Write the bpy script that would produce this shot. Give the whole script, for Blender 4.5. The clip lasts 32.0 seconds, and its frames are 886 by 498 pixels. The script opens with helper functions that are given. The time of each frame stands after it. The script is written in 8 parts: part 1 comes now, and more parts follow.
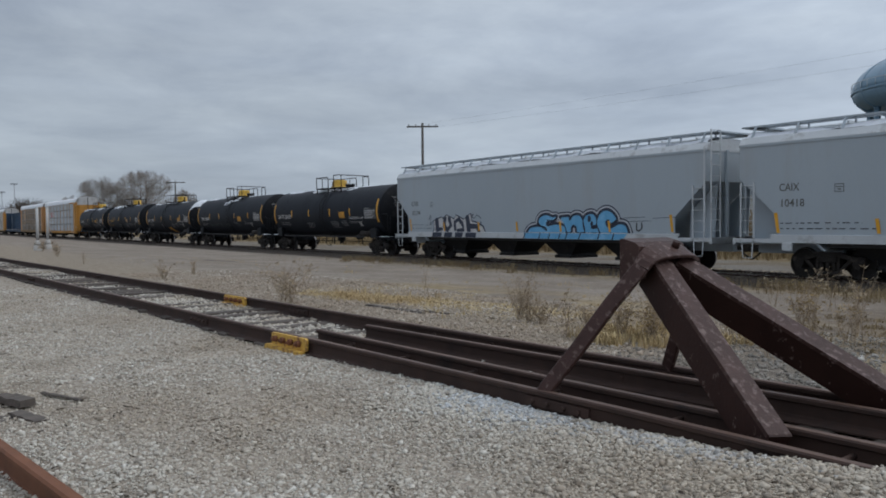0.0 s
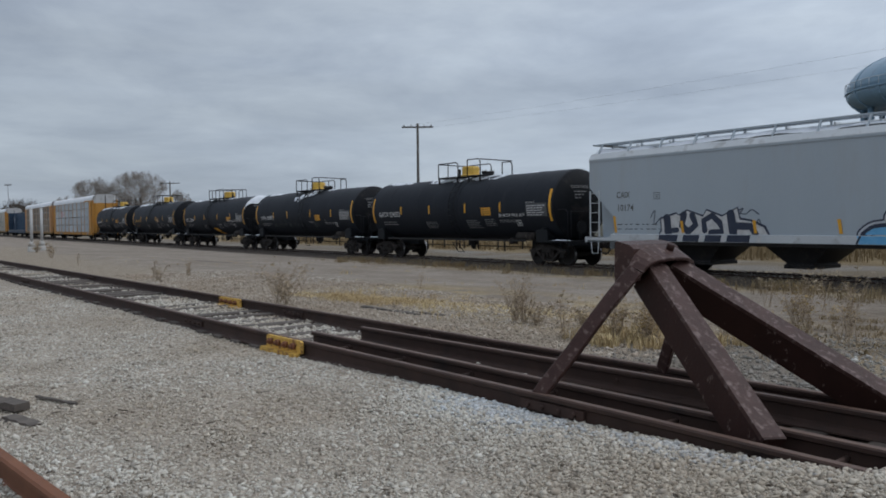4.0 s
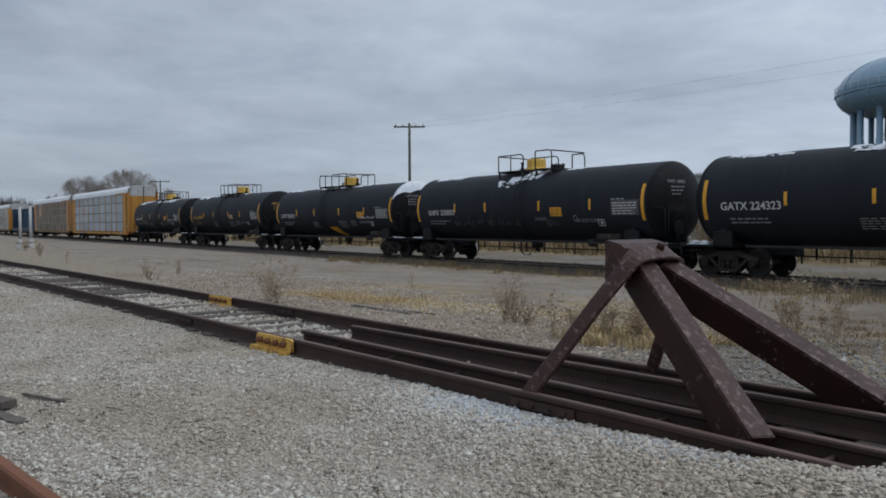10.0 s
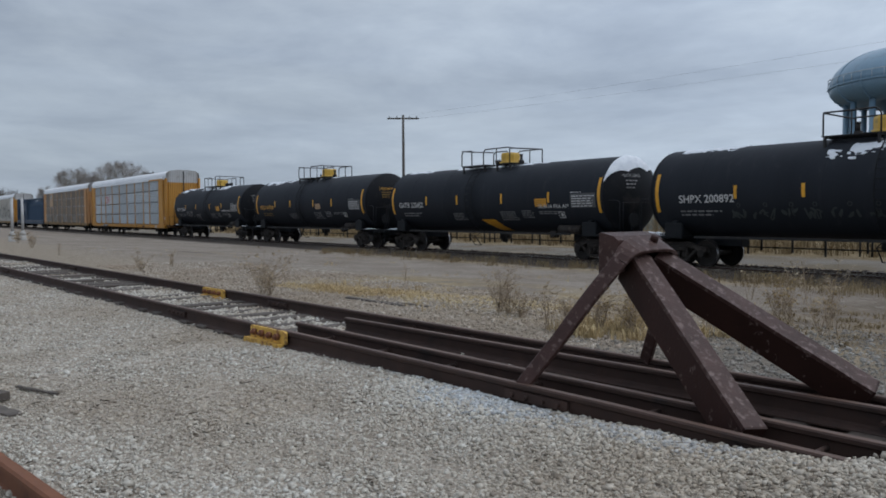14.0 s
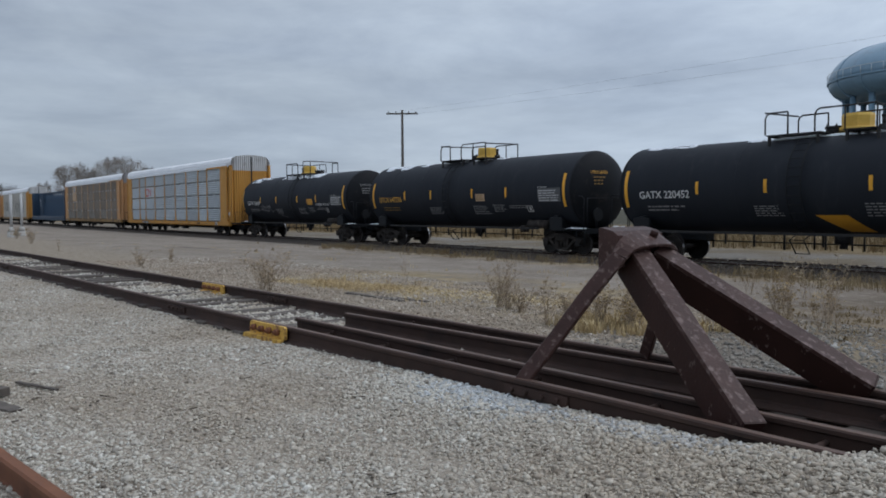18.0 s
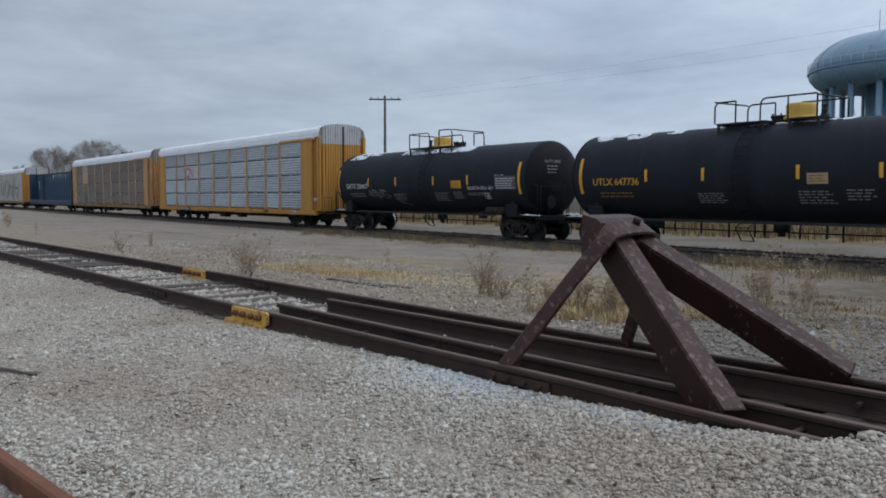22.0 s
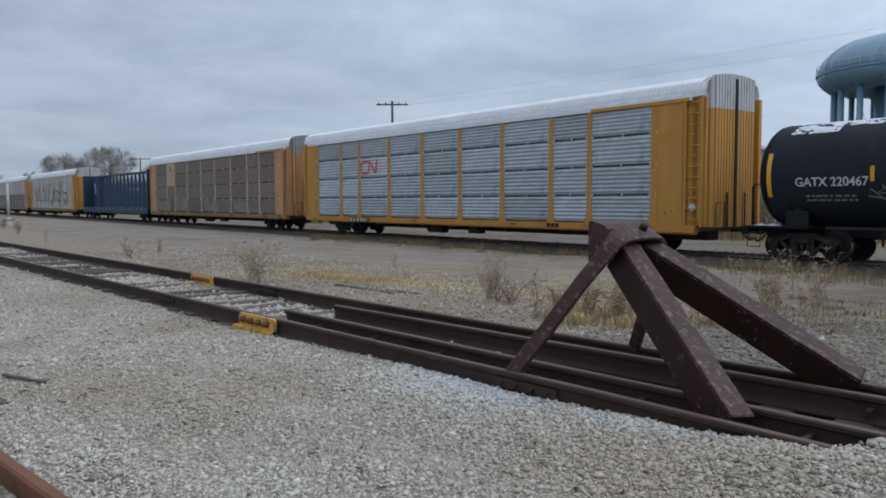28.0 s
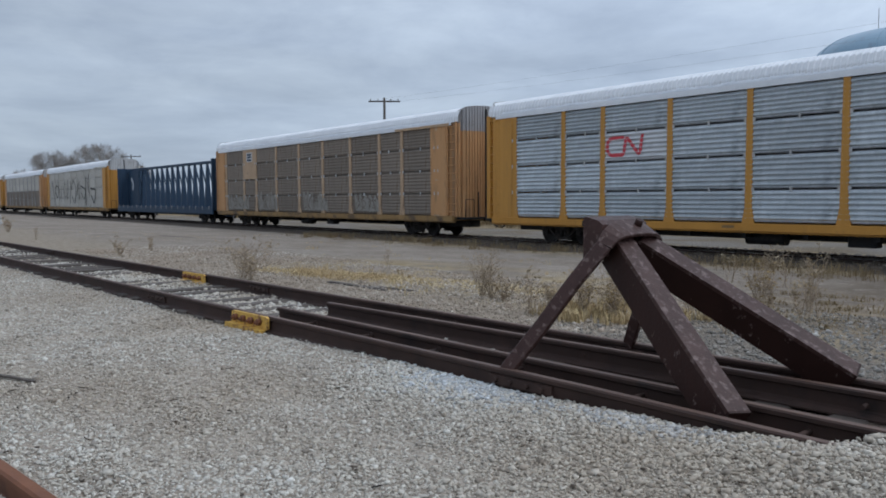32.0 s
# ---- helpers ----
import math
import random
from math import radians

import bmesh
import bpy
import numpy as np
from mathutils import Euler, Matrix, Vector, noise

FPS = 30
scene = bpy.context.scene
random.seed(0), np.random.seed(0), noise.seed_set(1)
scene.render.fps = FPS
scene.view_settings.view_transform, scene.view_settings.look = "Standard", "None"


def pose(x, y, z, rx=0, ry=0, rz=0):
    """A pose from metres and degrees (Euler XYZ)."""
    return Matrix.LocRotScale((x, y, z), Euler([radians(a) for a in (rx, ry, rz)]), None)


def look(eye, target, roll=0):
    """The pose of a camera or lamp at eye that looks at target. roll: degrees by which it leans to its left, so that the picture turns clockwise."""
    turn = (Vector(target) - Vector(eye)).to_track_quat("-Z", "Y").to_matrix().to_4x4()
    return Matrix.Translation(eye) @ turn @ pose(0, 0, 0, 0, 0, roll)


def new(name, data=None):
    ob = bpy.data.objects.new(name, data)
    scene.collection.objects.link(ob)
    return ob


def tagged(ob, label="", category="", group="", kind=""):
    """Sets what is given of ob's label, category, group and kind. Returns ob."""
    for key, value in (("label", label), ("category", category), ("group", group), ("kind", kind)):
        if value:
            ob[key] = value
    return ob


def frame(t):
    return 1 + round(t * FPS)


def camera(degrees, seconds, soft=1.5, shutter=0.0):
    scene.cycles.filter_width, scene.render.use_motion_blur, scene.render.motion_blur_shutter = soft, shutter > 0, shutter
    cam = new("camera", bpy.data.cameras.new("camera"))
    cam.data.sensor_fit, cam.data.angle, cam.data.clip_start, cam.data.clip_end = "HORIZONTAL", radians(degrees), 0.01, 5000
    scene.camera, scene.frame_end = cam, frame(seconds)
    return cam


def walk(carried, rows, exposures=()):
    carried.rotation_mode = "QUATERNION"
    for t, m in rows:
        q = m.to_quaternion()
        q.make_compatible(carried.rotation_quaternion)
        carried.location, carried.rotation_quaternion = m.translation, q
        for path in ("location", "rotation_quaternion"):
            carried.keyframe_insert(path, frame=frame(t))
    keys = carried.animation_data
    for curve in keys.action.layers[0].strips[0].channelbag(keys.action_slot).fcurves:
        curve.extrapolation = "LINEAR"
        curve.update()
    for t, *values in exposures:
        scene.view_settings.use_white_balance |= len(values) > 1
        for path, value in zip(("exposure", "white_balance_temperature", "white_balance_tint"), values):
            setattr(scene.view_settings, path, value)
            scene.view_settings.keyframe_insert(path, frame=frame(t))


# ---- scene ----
cam = camera(59.0, 32.0, soft=1.8)
PATH = [
    (0, pose(0.000, -0.000, 1.400, 88.043, 0.542, 54.622)),
    (0.5, pose(0.001, 0.000, 1.410, 88.237, 0.580, 54.389)),
    (1, pose(0.002, 0.000, 1.403, 88.173, 0.468, 54.424)),
    (1.5, pose(0.003, 0.001, 1.412, 88.298, 0.605, 54.751)),
    (2, pose(0.002, -0.008, 1.407, 88.153, 0.602, 54.709)),
    (2.5, pose(0.004, -0.008, 1.409, 88.155, 0.629, 54.588)),
    (3, pose(0.002, -0.010, 1.407, 88.316, 0.640, 54.454)),
    (3.5, pose(0.004, -0.000, 1.420, 88.102, 0.698, 54.330)),
    (5.5, pose(0.003, -0.002, 1.403, 88.024, 0.406, 54.261)),
    (6, pose(0.002, -0.009, 1.397, 88.131, 0.405, 54.169)),
    (6.5, pose(-0.000, -0.005, 1.411, 88.140, 0.422, 54.114)),
    (7, pose(0.002, 0.003, 1.409, 88.000, 0.521, 54.172)),
    (7.5, pose(0.003, 0.003, 1.402, 87.973, 0.391, 54.189)),
    (8, pose(0.004, -0.004, 1.408, 88.273, 0.398, 54.146)),
    (8.5, pose(0.000, -0.000, 1.415, 87.875, 0.293, 54.024)),
    (9, pose(-0.001, -0.006, 1.402, 88.014, 0.357, 53.851)),
    (9.5, pose(0.004, -0.000, 1.411, 87.943, 0.340, 53.855)),
    (10, pose(-0.000, 0.008, 1.405, 88.059, 0.334, 53.653)),
    (10.5, pose(0.000, 0.007, 1.402, 87.706, 0.384, 53.621)),
    (11, pose(-0.000, 0.004, 1.411, 87.555, 0.359, 53.465)),
    (11.5, pose(0.001, 0.008, 1.406, 87.672, 0.343, 53.518)),
    (12, pose(-0.008, 0.011, 1.411, 87.272, 0.247, 53.471)),
    (12.5, pose(-0.011, 0.011, 1.402, 87.353, 0.288, 53.589)),
    (13, pose(0.004, 0.002, 1.417, 87.436, 0.346, 53.596)),
    (13.5, pose(0.004, -0.002, 1.414, 87.399, 0.286, 53.350)),
    (14, pose(-0.000, 0.005, 1.408, 87.465, 0.316, 53.200)),
    (14.5, pose(-0.002, -0.001, 1.404, 87.602, 0.174, 53.173)),
    (16.5, pose(-0.009, 0.018, 1.417, 87.248, 0.294, 53.123)),
    (17, pose(-0.011, 0.013, 1.414, 87.097, 0.280, 53.040)),
    (17.5, pose(-0.004, 0.006, 1.401, 87.356, 0.388, 53.003)),
    (18, pose(-0.003, 0.004, 1.408, 87.116, 0.385, 53.144)),
    (18.5, pose(-0.004, 0.005, 1.410, 86.956, 0.417, 53.110)),
    (19, pose(-0.005, 0.004, 1.407, 87.351, 0.361, 53.173)),
    (19.5, pose(-0.003, 0.008, 1.411, 86.906, 0.428, 53.172)),
    (20, pose(0.002, 0.009, 1.405, 86.874, 0.277, 53.044)),
    (20.5, pose(-0.001, 0.008, 1.408, 86.936, 0.289, 53.013)),
    (21, pose(-0.010, 0.019, 1.414, 86.386, 0.173, 52.004)),
    (21.5, pose(-0.009, 0.026, 1.409, 86.101, 0.099, 51.284)),
    (22, pose(-0.015, -0.001, 1.405, 86.140, -0.059, 51.841)),
    (22.5, pose(-0.010, 0.012, 1.417, 86.380, 0.197, 52.151)),
    (23, pose(-0.007, 0.023, 1.415, 86.452, 0.414, 52.068)),
    (23.5, pose(-0.006, 0.020, 1.409, 86.715, 0.288, 52.351)),
    (24, pose(-0.009, 0.015, 1.399, 86.911, 0.338, 52.289)),
    (24.5, pose(-0.008, 0.011, 1.407, 86.996, 0.223, 52.552)),
    (25, pose(-0.014, 0.013, 1.398, 86.938, 0.252, 52.397)),
    (25.5, pose(-0.021, 0.012, 1.401, 86.413, 0.224, 52.629)),
    (27.5, pose(-0.009, 0.007, 1.394, 86.280, 0.124, 52.643)),
    (28, pose(-0.010, 0.008, 1.419, 86.477, 0.201, 52.409)),
    (28.5, pose(-0.009, 0.015, 1.418, 85.833, 0.295, 52.511)),
    (29, pose(-0.011, 0.007, 1.401, 86.225, 0.328, 52.256)),
    (29.5, pose(-0.010, 0.020, 1.408, 86.376, 0.352, 52.246)),
    (30, pose(-0.043, 0.026, 1.414, 86.130, 0.419, 52.055)),
    (30.5, pose(-0.046, 0.030, 1.420, 86.275, 0.319, 52.031)),
    (31, pose(-0.042, 0.035, 1.414, 86.361, 0.347, 52.078)),
    (31.5, pose(-0.047, 0.026, 1.421, 86.519, 0.331, 51.971)),
    (32, pose(-0.050, 0.024, 1.413, 86.250, 0.341, 51.848)),
]
walk(cam, PATH, exposures=[(0, -0.05, 6480, 10), (10, -0.06, 6390, 10), (20, 0.01, 6260, 10), (32, 0.13, 6130, 10)])

# ---- world, sun ----
world = bpy.data.worlds.new("overcast")
scene.world = world
world.use_nodes = True


def build_world():
    nt = world.node_tree
    nt.nodes.clear()
    N = nt.nodes.new
    out, bg = N("ShaderNodeOutputWorld"), N("ShaderNodeBackground")
    sky = N("ShaderNodeTexSky")
    sky.sky_type = "NISHITA"
    sky.sun_disc = False
    sky.sun_elevation, sky.sun_rotation = radians(50), radians(49)
    sky.air_density, sky.dust_density = 1.0, 2.0
    skyk = N("ShaderNodeMix")
    skyk.data_type, skyk.blend_type = "RGBA", "MULTIPLY"
    skyk.inputs["Factor"].default_value = 1.0
    skyk.inputs["B"].default_value = (0.10, 0.10, 0.10, 1)
    nt.links.new(sky.outputs[0], skyk.inputs["A"])
    # cloud deck: direction projected on a flat layer
    tc, sep = N("ShaderNodeTexCoord"), N("ShaderNodeSeparateXYZ")
    nt.links.new(tc.outputs["Generated"], sep.inputs[0])
    zz = N("ShaderNodeMath"); zz.operation = "MAXIMUM"; zz.inputs[1].default_value = 0.0
    nt.links.new(sep.outputs[2], zz.inputs[0])
    add = N("ShaderNodeMath"); add.operation = "ADD"; add.inputs[1].default_value = 0.13
    nt.links.new(zz.outputs[0], add.inputs[0])
    dx, dy = N("ShaderNodeMath"), N("ShaderNodeMath")
    for d, i in ((dx, 0), (dy, 1)):
        d.operation = "DIVIDE"
        nt.links.new(sep.outputs[i], d.inputs[0])
        nt.links.new(add.outputs[0], d.inputs[1])
    comb = N("ShaderNodeCombineXYZ")
    nt.links.new(dx.outputs[0], comb.inputs[0]); nt.links.new(dy.outputs[0], comb.inputs[1])
    n1, n2 = N("ShaderNodeTexNoise"), N("ShaderNodeTexNoise")
    for n, s, d, r in ((n1, 0.50, 5, 0.55), (n2, 1.35, 6, 0.62)):
        n.inputs["Scale"].default_value, n.inputs["Detail"].default_value, n.inputs["Roughness"].default_value = s, d, r
        n.inputs["Distortion"].default_value = 0.3
        nt.links.new(comb.outputs[0], n.inputs["Vector"])
    mixn = N("ShaderNodeMix"); mixn.data_type = "FLOAT"; mixn.inputs[0].default_value = 0.42
    nt.links.new(n1.outputs[0], mixn.inputs[2]); nt.links.new(n2.outputs[0], mixn.inputs[3])
    ramp = N("ShaderNodeValToRGB")
    e = ramp.color_ramp.elements
    e[0].position, e[0].color = 0.36, (0.298, 0.352, 0.440, 1)
    e[1].position, e[1].color = 0.67, (0.590, 0.665, 0.745, 1)
    m = e.new(0.5); m.color = (0.418, 0.482, 0.572, 1)
    nt.links.new(mixn.outputs[0], ramp.inputs[0])
    # brighter, evener deck towards the zenith
    zen = N("ShaderNodeMapRange")
    zen.inputs[1].default_value, zen.inputs[2].default_value = 0.25, 0.9
    zen.inputs[3].default_value, zen.inputs[4].default_value = 0.0, 0.8
    nt.links.new(zz.outputs[0], zen.inputs[0])
    top = N("ShaderNodeMix"); top.data_type = "RGBA"
    top.inputs["B"].default_value = (0.62, 0.67, 0.735, 1)
    nt.links.new(zen.outputs[0], top.inputs["Factor"]); nt.links.new(ramp.outputs[0], top.inputs["A"])
    # paler veil low over the horizon
    low = N("ShaderNodeMapRange")
    low.inputs[1].default_value, low.inputs[2].default_value = 0.0, 0.22
    low.inputs[3].default_value, low.inputs[4].default_value = 0.55, 0.0
    nt.links.new(zz.outputs[0], low.inputs[0])
    veil = N("ShaderNodeMix"); veil.data_type = "RGBA"
    veil.inputs["B"].default_value = (0.505, 0.588, 0.688, 1)
    nt.links.new(low.outputs[0], veil.inputs["Factor"]); nt.links.new(top.outputs["Result"], veil.inputs["A"])
    # the deck is thinner round the veiled sun
    dot = N("ShaderNodeVectorMath"); dot.operation = "DOT_PRODUCT"
    dot.inputs[1].default_value = Vector((14, 12, 22)).normalized()
    nt.links.new(tc.outputs["Generated"], dot.inputs[0])
    glow = N("ShaderNodeMapRange")
    glow.inputs[1].default_value, glow.inputs[2].default_value = -0.3, 0.9
    glow.inputs[3].default_value, glow.inputs[4].default_value = 0.84, 1.55
    nt.links.new(dot.outputs["Value"], glow.inputs[0])
    # long level streaks in the deck far off
    band = N("ShaderNodeMapping"); band.inputs["Scale"].default_value = (1.7, 1.7, 15.0)
    nt.links.new(tc.outputs["Generated"], band.inputs[0])
    n3 = N("ShaderNodeTexNoise")
    n3.inputs["Scale"].default_value, n3.inputs["Detail"].default_value, n3.inputs["Roughness"].default_value = 1.0, 5, 0.55
    nt.links.new(band.outputs[0], n3.inputs["Vector"])
    streak = N("ShaderNodeMapRange")
    streak.inputs[1].default_value, streak.inputs[2].default_value = 0.34, 0.66
    streak.inputs[3].default_value, streak.inputs[4].default_value = 0.885, 1.125
    nt.links.new(n3.outputs[0], streak.inputs[0])
    fade = N("ShaderNodeMapRange")
    fade.inputs[1].default_value, fade.inputs[2].default_value = 0.10, 0.42
    fade.inputs[3].default_value, fade.inputs[4].default_value = 0.85, 0.0
    nt.links.new(zz.outputs[0], fade.inputs[0])
    amount = N("ShaderNodeMix"); amount.data_type = "FLOAT"; amount.inputs[2].default_value = 1.0
    nt.links.new(fade.outputs[0], amount.inputs[0]); nt.links.new(streak.outputs[0], amount.inputs[3])
    both = N("ShaderNodeMath"); both.operation = "MULTIPLY"
    nt.links.new(glow.outputs[0], both.inputs[0]); nt.links.new(amount.outputs[0], both.inputs[1])
    lit = N("ShaderNodeVectorMath"); lit.operation = "SCALE"
    nt.links.new(veil.outputs["Result"], lit.inputs[0]); nt.links.new(both.outputs[0], lit.inputs["Scale"])
    mx = N("ShaderNodeMix"); mx.data_type = "RGBA"; mx.inputs["Factor"].default_value = 0.90
    nt.links.new(skyk.outputs["Result"], mx.inputs["A"]); nt.links.new(lit.outputs[0], mx.inputs["B"])
    bg.inputs["Strength"].default_value = 1.0
    nt.links.new(mx.outputs["Result"], bg.inputs["Color"])
    nt.links.new(bg.outputs[0], out.inputs[0])


build_world()
sun_data = bpy.data.lights.new("sun", "SUN")
sun_data.energy, sun_data.angle, sun_data.color = 0.7, radians(30), (1.0, 0.97, 0.93)
sun = new("sun", sun_data)
sun.matrix_basis = look((14, 12, 22), (0, 0, 0))


# ---- materials ----
def mat(name, c1, c2, rough=0.7, metal=0.0, scale=2.0, fine=30.0, bump=0.2, stain=None, stain_scale=1.0, stain_lo=0.55, stain_hi=0.7,
        stretch=(1, 1, 1), vary=0.0, fine_mix=0.35, spec=0.5, rough_var=0.12, bump_dist=0.01):
    m = bpy.data.materials.new(name)
    m.use_nodes = True
    nt = m.node_tree
    N, L = nt.nodes.new, nt.links.new
    b = nt.nodes["Principled BSDF"]
    tc, mp = N("ShaderNodeTexCoord"), N("ShaderNodeMapping")
    mp.inputs["Scale"].default_value = stretch
    L(tc.outputs["Object"], mp.inputs[0])
    n1, n2 = N("ShaderNodeTexNoise"), N("ShaderNodeTexNoise")
    n1.inputs["Scale"].default_value, n1.inputs["Detail"].default_value = scale, 4
    n2.inputs["Scale"].default_value, n2.inputs["Detail"].default_value = fine, 3
    L(mp.outputs[0], n1.inputs["Vector"]); L(tc.outputs["Object"], n2.inputs["Vector"])
    mixf = N("ShaderNodeMix"); mixf.data_type = "FLOAT"; mixf.inputs[0].default_value = fine_mix
    L(n1.outputs[0], mixf.inputs[2]); L(n2.outputs[0], mixf.inputs[3])
    mr = N("ShaderNodeMapRange"); mr.inputs[1].default_value, mr.inputs[2].default_value = 0.3, 0.7
    L(mixf.outputs[0], mr.inputs[0])
    col = N("ShaderNodeMix"); col.data_type = "RGBA"
    col.inputs["A"].default_value, col.inputs["B"].default_value = (*c1, 1), (*c2, 1)
    L(mr.outputs[0], col.inputs["Factor"])
    res = col.outputs["Result"]
    if stain:
        n3 = N("ShaderNodeTexNoise"); n3.inputs["Scale"].default_value, n3.inputs["Detail"].default_value = stain_scale, 6
        n3.inputs["Roughness"].default_value = 0.65
        L(mp.outputs[0], n3.inputs["Vector"])
        r3 = N("ShaderNodeMapRange"); r3.inputs[1].default_value, r3.inputs[2].default_value = stain_lo, stain_hi
        L(n3.outputs[0], r3.inputs[0])
        sm = N("ShaderNodeMix"); sm.data_type = "RGBA"; sm.inputs["B"].default_value = (*stain, 1)
        L(r3.outputs[0], sm.inputs["Factor"]); L(res, sm.inputs["A"])
        res = sm.outputs["Result"]
    if vary:
        oi, hs = N("ShaderNodeObjectInfo"), N("ShaderNodeHueSaturation")
        vr = N("ShaderNodeMapRange"); vr.inputs[3].default_value, vr.inputs[4].default_value = 1 - vary, 1 + vary
        L(oi.outputs["Random"], vr.inputs[0]); L(vr.outputs[0], hs.inputs["Value"]); L(res, hs.inputs["Color"])
        res = hs.outputs[0]
    L(res, b.inputs["Base Color"])
    rr = N("ShaderNodeMapRange"); rr.inputs[3].default_value, rr.inputs[4].default_value = max(0.05, rough - rough_var), min(1, rough + rough_var)
    L(n2.outputs[0], rr.inputs[0]); L(rr.outputs[0], b.inputs["Roughness"])
    b.inputs["Metallic"].default_value = metal
    b.inputs["Specular IOR Level"].default_value = spec
    if bump:
        bp = N("ShaderNodeBump"); bp.inputs["Strength"].default_value, bp.inputs["Distance"].default_value = bump, bump_dist
        L(mixf.outputs[0], bp.inputs["Height"]); L(bp.outputs[0], b.inputs["Normal"])
    return m


def island_mat(name, cols, rough=0.85, fine=60.0, bump=0.3):
    """Loose pieces joined in one mesh: a colour for each piece."""
    m = bpy.data.materials.new(name)
    m.use_nodes = True
    nt = m.node_tree
    N, L = nt.nodes.new, nt.links.new
    b = nt.nodes["Principled BSDF"]
    g, ramp = N("ShaderNodeNewGeometry"), N("ShaderNodeValToRGB")
    L(g.outputs["Random Per Island"], ramp.inputs[0])
    e = ramp.color_ramp.elements
    e[0].position, e[0].color = 0.0, (*cols[0], 1)
    e[1].position, e[1].color = 1.0, (*cols[-1], 1)
    for i, c in enumerate(cols[1:-1], 1):
        k = e.new(i / (len(cols) - 1)); k.color = (*c, 1)
    tc, n = N("ShaderNodeTexCoord"), N("ShaderNodeTexNoise")
    n.inputs["Scale"].default_value, n.inputs["Detail"].default_value = fine, 3
    L(tc.outputs["Object"], n.inputs["Vector"])
    mr = N("ShaderNodeMapRange"); mr.inputs[3].default_value, mr.inputs[4].default_value = 0.72, 1.25
    L(n.outputs[0], mr.inputs[0])
    n0 = N("ShaderNodeTexNoise")
    n0.inputs["Scale"].default_value, n0.inputs["Detail"].default_value = 0.45, 5
    L(tc.outputs["Object"], n0.inputs["Vector"])
    m0 = N("ShaderNodeMapRange"); m0.inputs[1].default_value, m0.inputs[2].default_value = 0.38, 0.62
    L(n0.outputs[0], m0.inputs[0])
    tint = N("ShaderNodeMix"); tint.data_type = "RGBA"
    tint.inputs["A"].default_value, tint.inputs["B"].default_value = (0.80, 0.75, 0.69, 1), (1.04, 1.055, 1.06, 1)
    L(m0.outputs[0], tint.inputs["Factor"])
    tm = N("ShaderNodeMix"); tm.data_type, tm.blend_type = "RGBA", "MULTIPLY"
    tm.inputs["Factor"].default_value = 1.0
    L(ramp.outputs[0], tm.inputs["A"]); L(tint.outputs["Result"], tm.inputs["B"])
    hs = N("ShaderNodeHueSaturation"); L(mr.outputs[0], hs.inputs["Value"]); L(tm.outputs["Result"], hs.inputs["Color"])
    L(hs.outputs[0], b.inputs["Base Color"])
    b.inputs["Roughness"].default_value = rough
    b.inputs["Specular IOR Level"].default_value = 0.25
    if bump:
        bp = N("ShaderNodeBump"); bp.inputs["Strength"].default_value, bp.inputs["Distance"].default_value = bump, 0.005
        L(n.outputs[0], bp.inputs["Height"]); L(bp.outputs[0], b.inputs["Normal"])
    return m


M_TANK = mat("black_tank_paint", (0.0212, 0.0242, 0.0302), (0.0282, 0.032, 0.0395), 0.5, spec=0.06, scale=0.8, fine=25, bump=0.06, stain=(0.043, 0.046, 0.053), stain_scale=1.6, stain_lo=0.58, stain_hi=0.85, stretch=(1.6, 1.6, 0.22))
# darker than M_TANK: the shade on the dished ends is in the colour
M_TANK_HEAD = mat("shaded_head_paint", (0.0085, 0.0095, 0.0118), (0.0125, 0.014, 0.017), 0.62, scale=1.0, fine=25, bump=0.06, stain=(0.027, 0.025, 0.025), stain_scale=1.5, spec=0.12)
M_BLACK = mat("black_steel", (0.0155, 0.0157, 0.017), (0.028, 0.0275, 0.0285), 0.6, scale=4, bump=0.15, stain=(0.050, 0.043, 0.038), stain_scale=3, spec=0.3)
M_TRUCK = mat("grimy_cast_steel", (0.018, 0.0155, 0.014), (0.042, 0.036, 0.032), 0.8, scale=5, bump=0.35, stain=(0.085, 0.070, 0.06), stain_scale=4, stain_lo=0.52, spec=0.25)
M_WHEEL = mat("wheel_steel", (0.014, 0.0125, 0.0118), (0.036, 0.030, 0.026), 0.65, metal=0.2, scale=6, bump=0.25, spec=0.3)
M_TREAD = mat("polished_tread", (0.25, 0.25, 0.26), (0.4, 0.4, 0.41), 0.3, metal=1.0, scale=8, bump=0.05)
M_YEL = mat("reflective_yellow", (0.62, 0.30, 0.015), (0.75, 0.38, 0.03), 0.5, scale=6, bump=0.05, vary=0.08)
M_YELBOX = mat("yellow_housing_paint", (0.56, 0.35, 0.05), (0.68, 0.44, 0.09), 0.5, scale=3, bump=0.08, stain=(0.35, 0.24, 0.06), stain_scale=3, stain_lo=0.6)
M_ORANGEPLAC = mat("orange_placard", (0.60, 0.28, 0.02), (0.68, 0.33, 0.03), 0.55, scale=6, bump=0.03)
M_LADDER = mat("black_ladder_paint", (0.0125, 0.014, 0.0165), (0.019, 0.021, 0.024), 0.6, scale=4, bump=0.1, spec=0.15)
M_PANELGREY = mat("grey_data_panel", (0.06, 0.064, 0.068), (0.095, 0.10, 0.105), 0.65, scale=9, bump=0.02)
M_WHITE = mat("stencil_white", (0.42, 0.42, 0.42), (0.62, 0.62, 0.62), 0.6, scale=9, bump=0.02)
M_GREYTXT = mat("faded_stencil_white", (0.16, 0.16, 0.165), (0.28, 0.28, 0.285), 0.65, scale=9, bump=0.02)
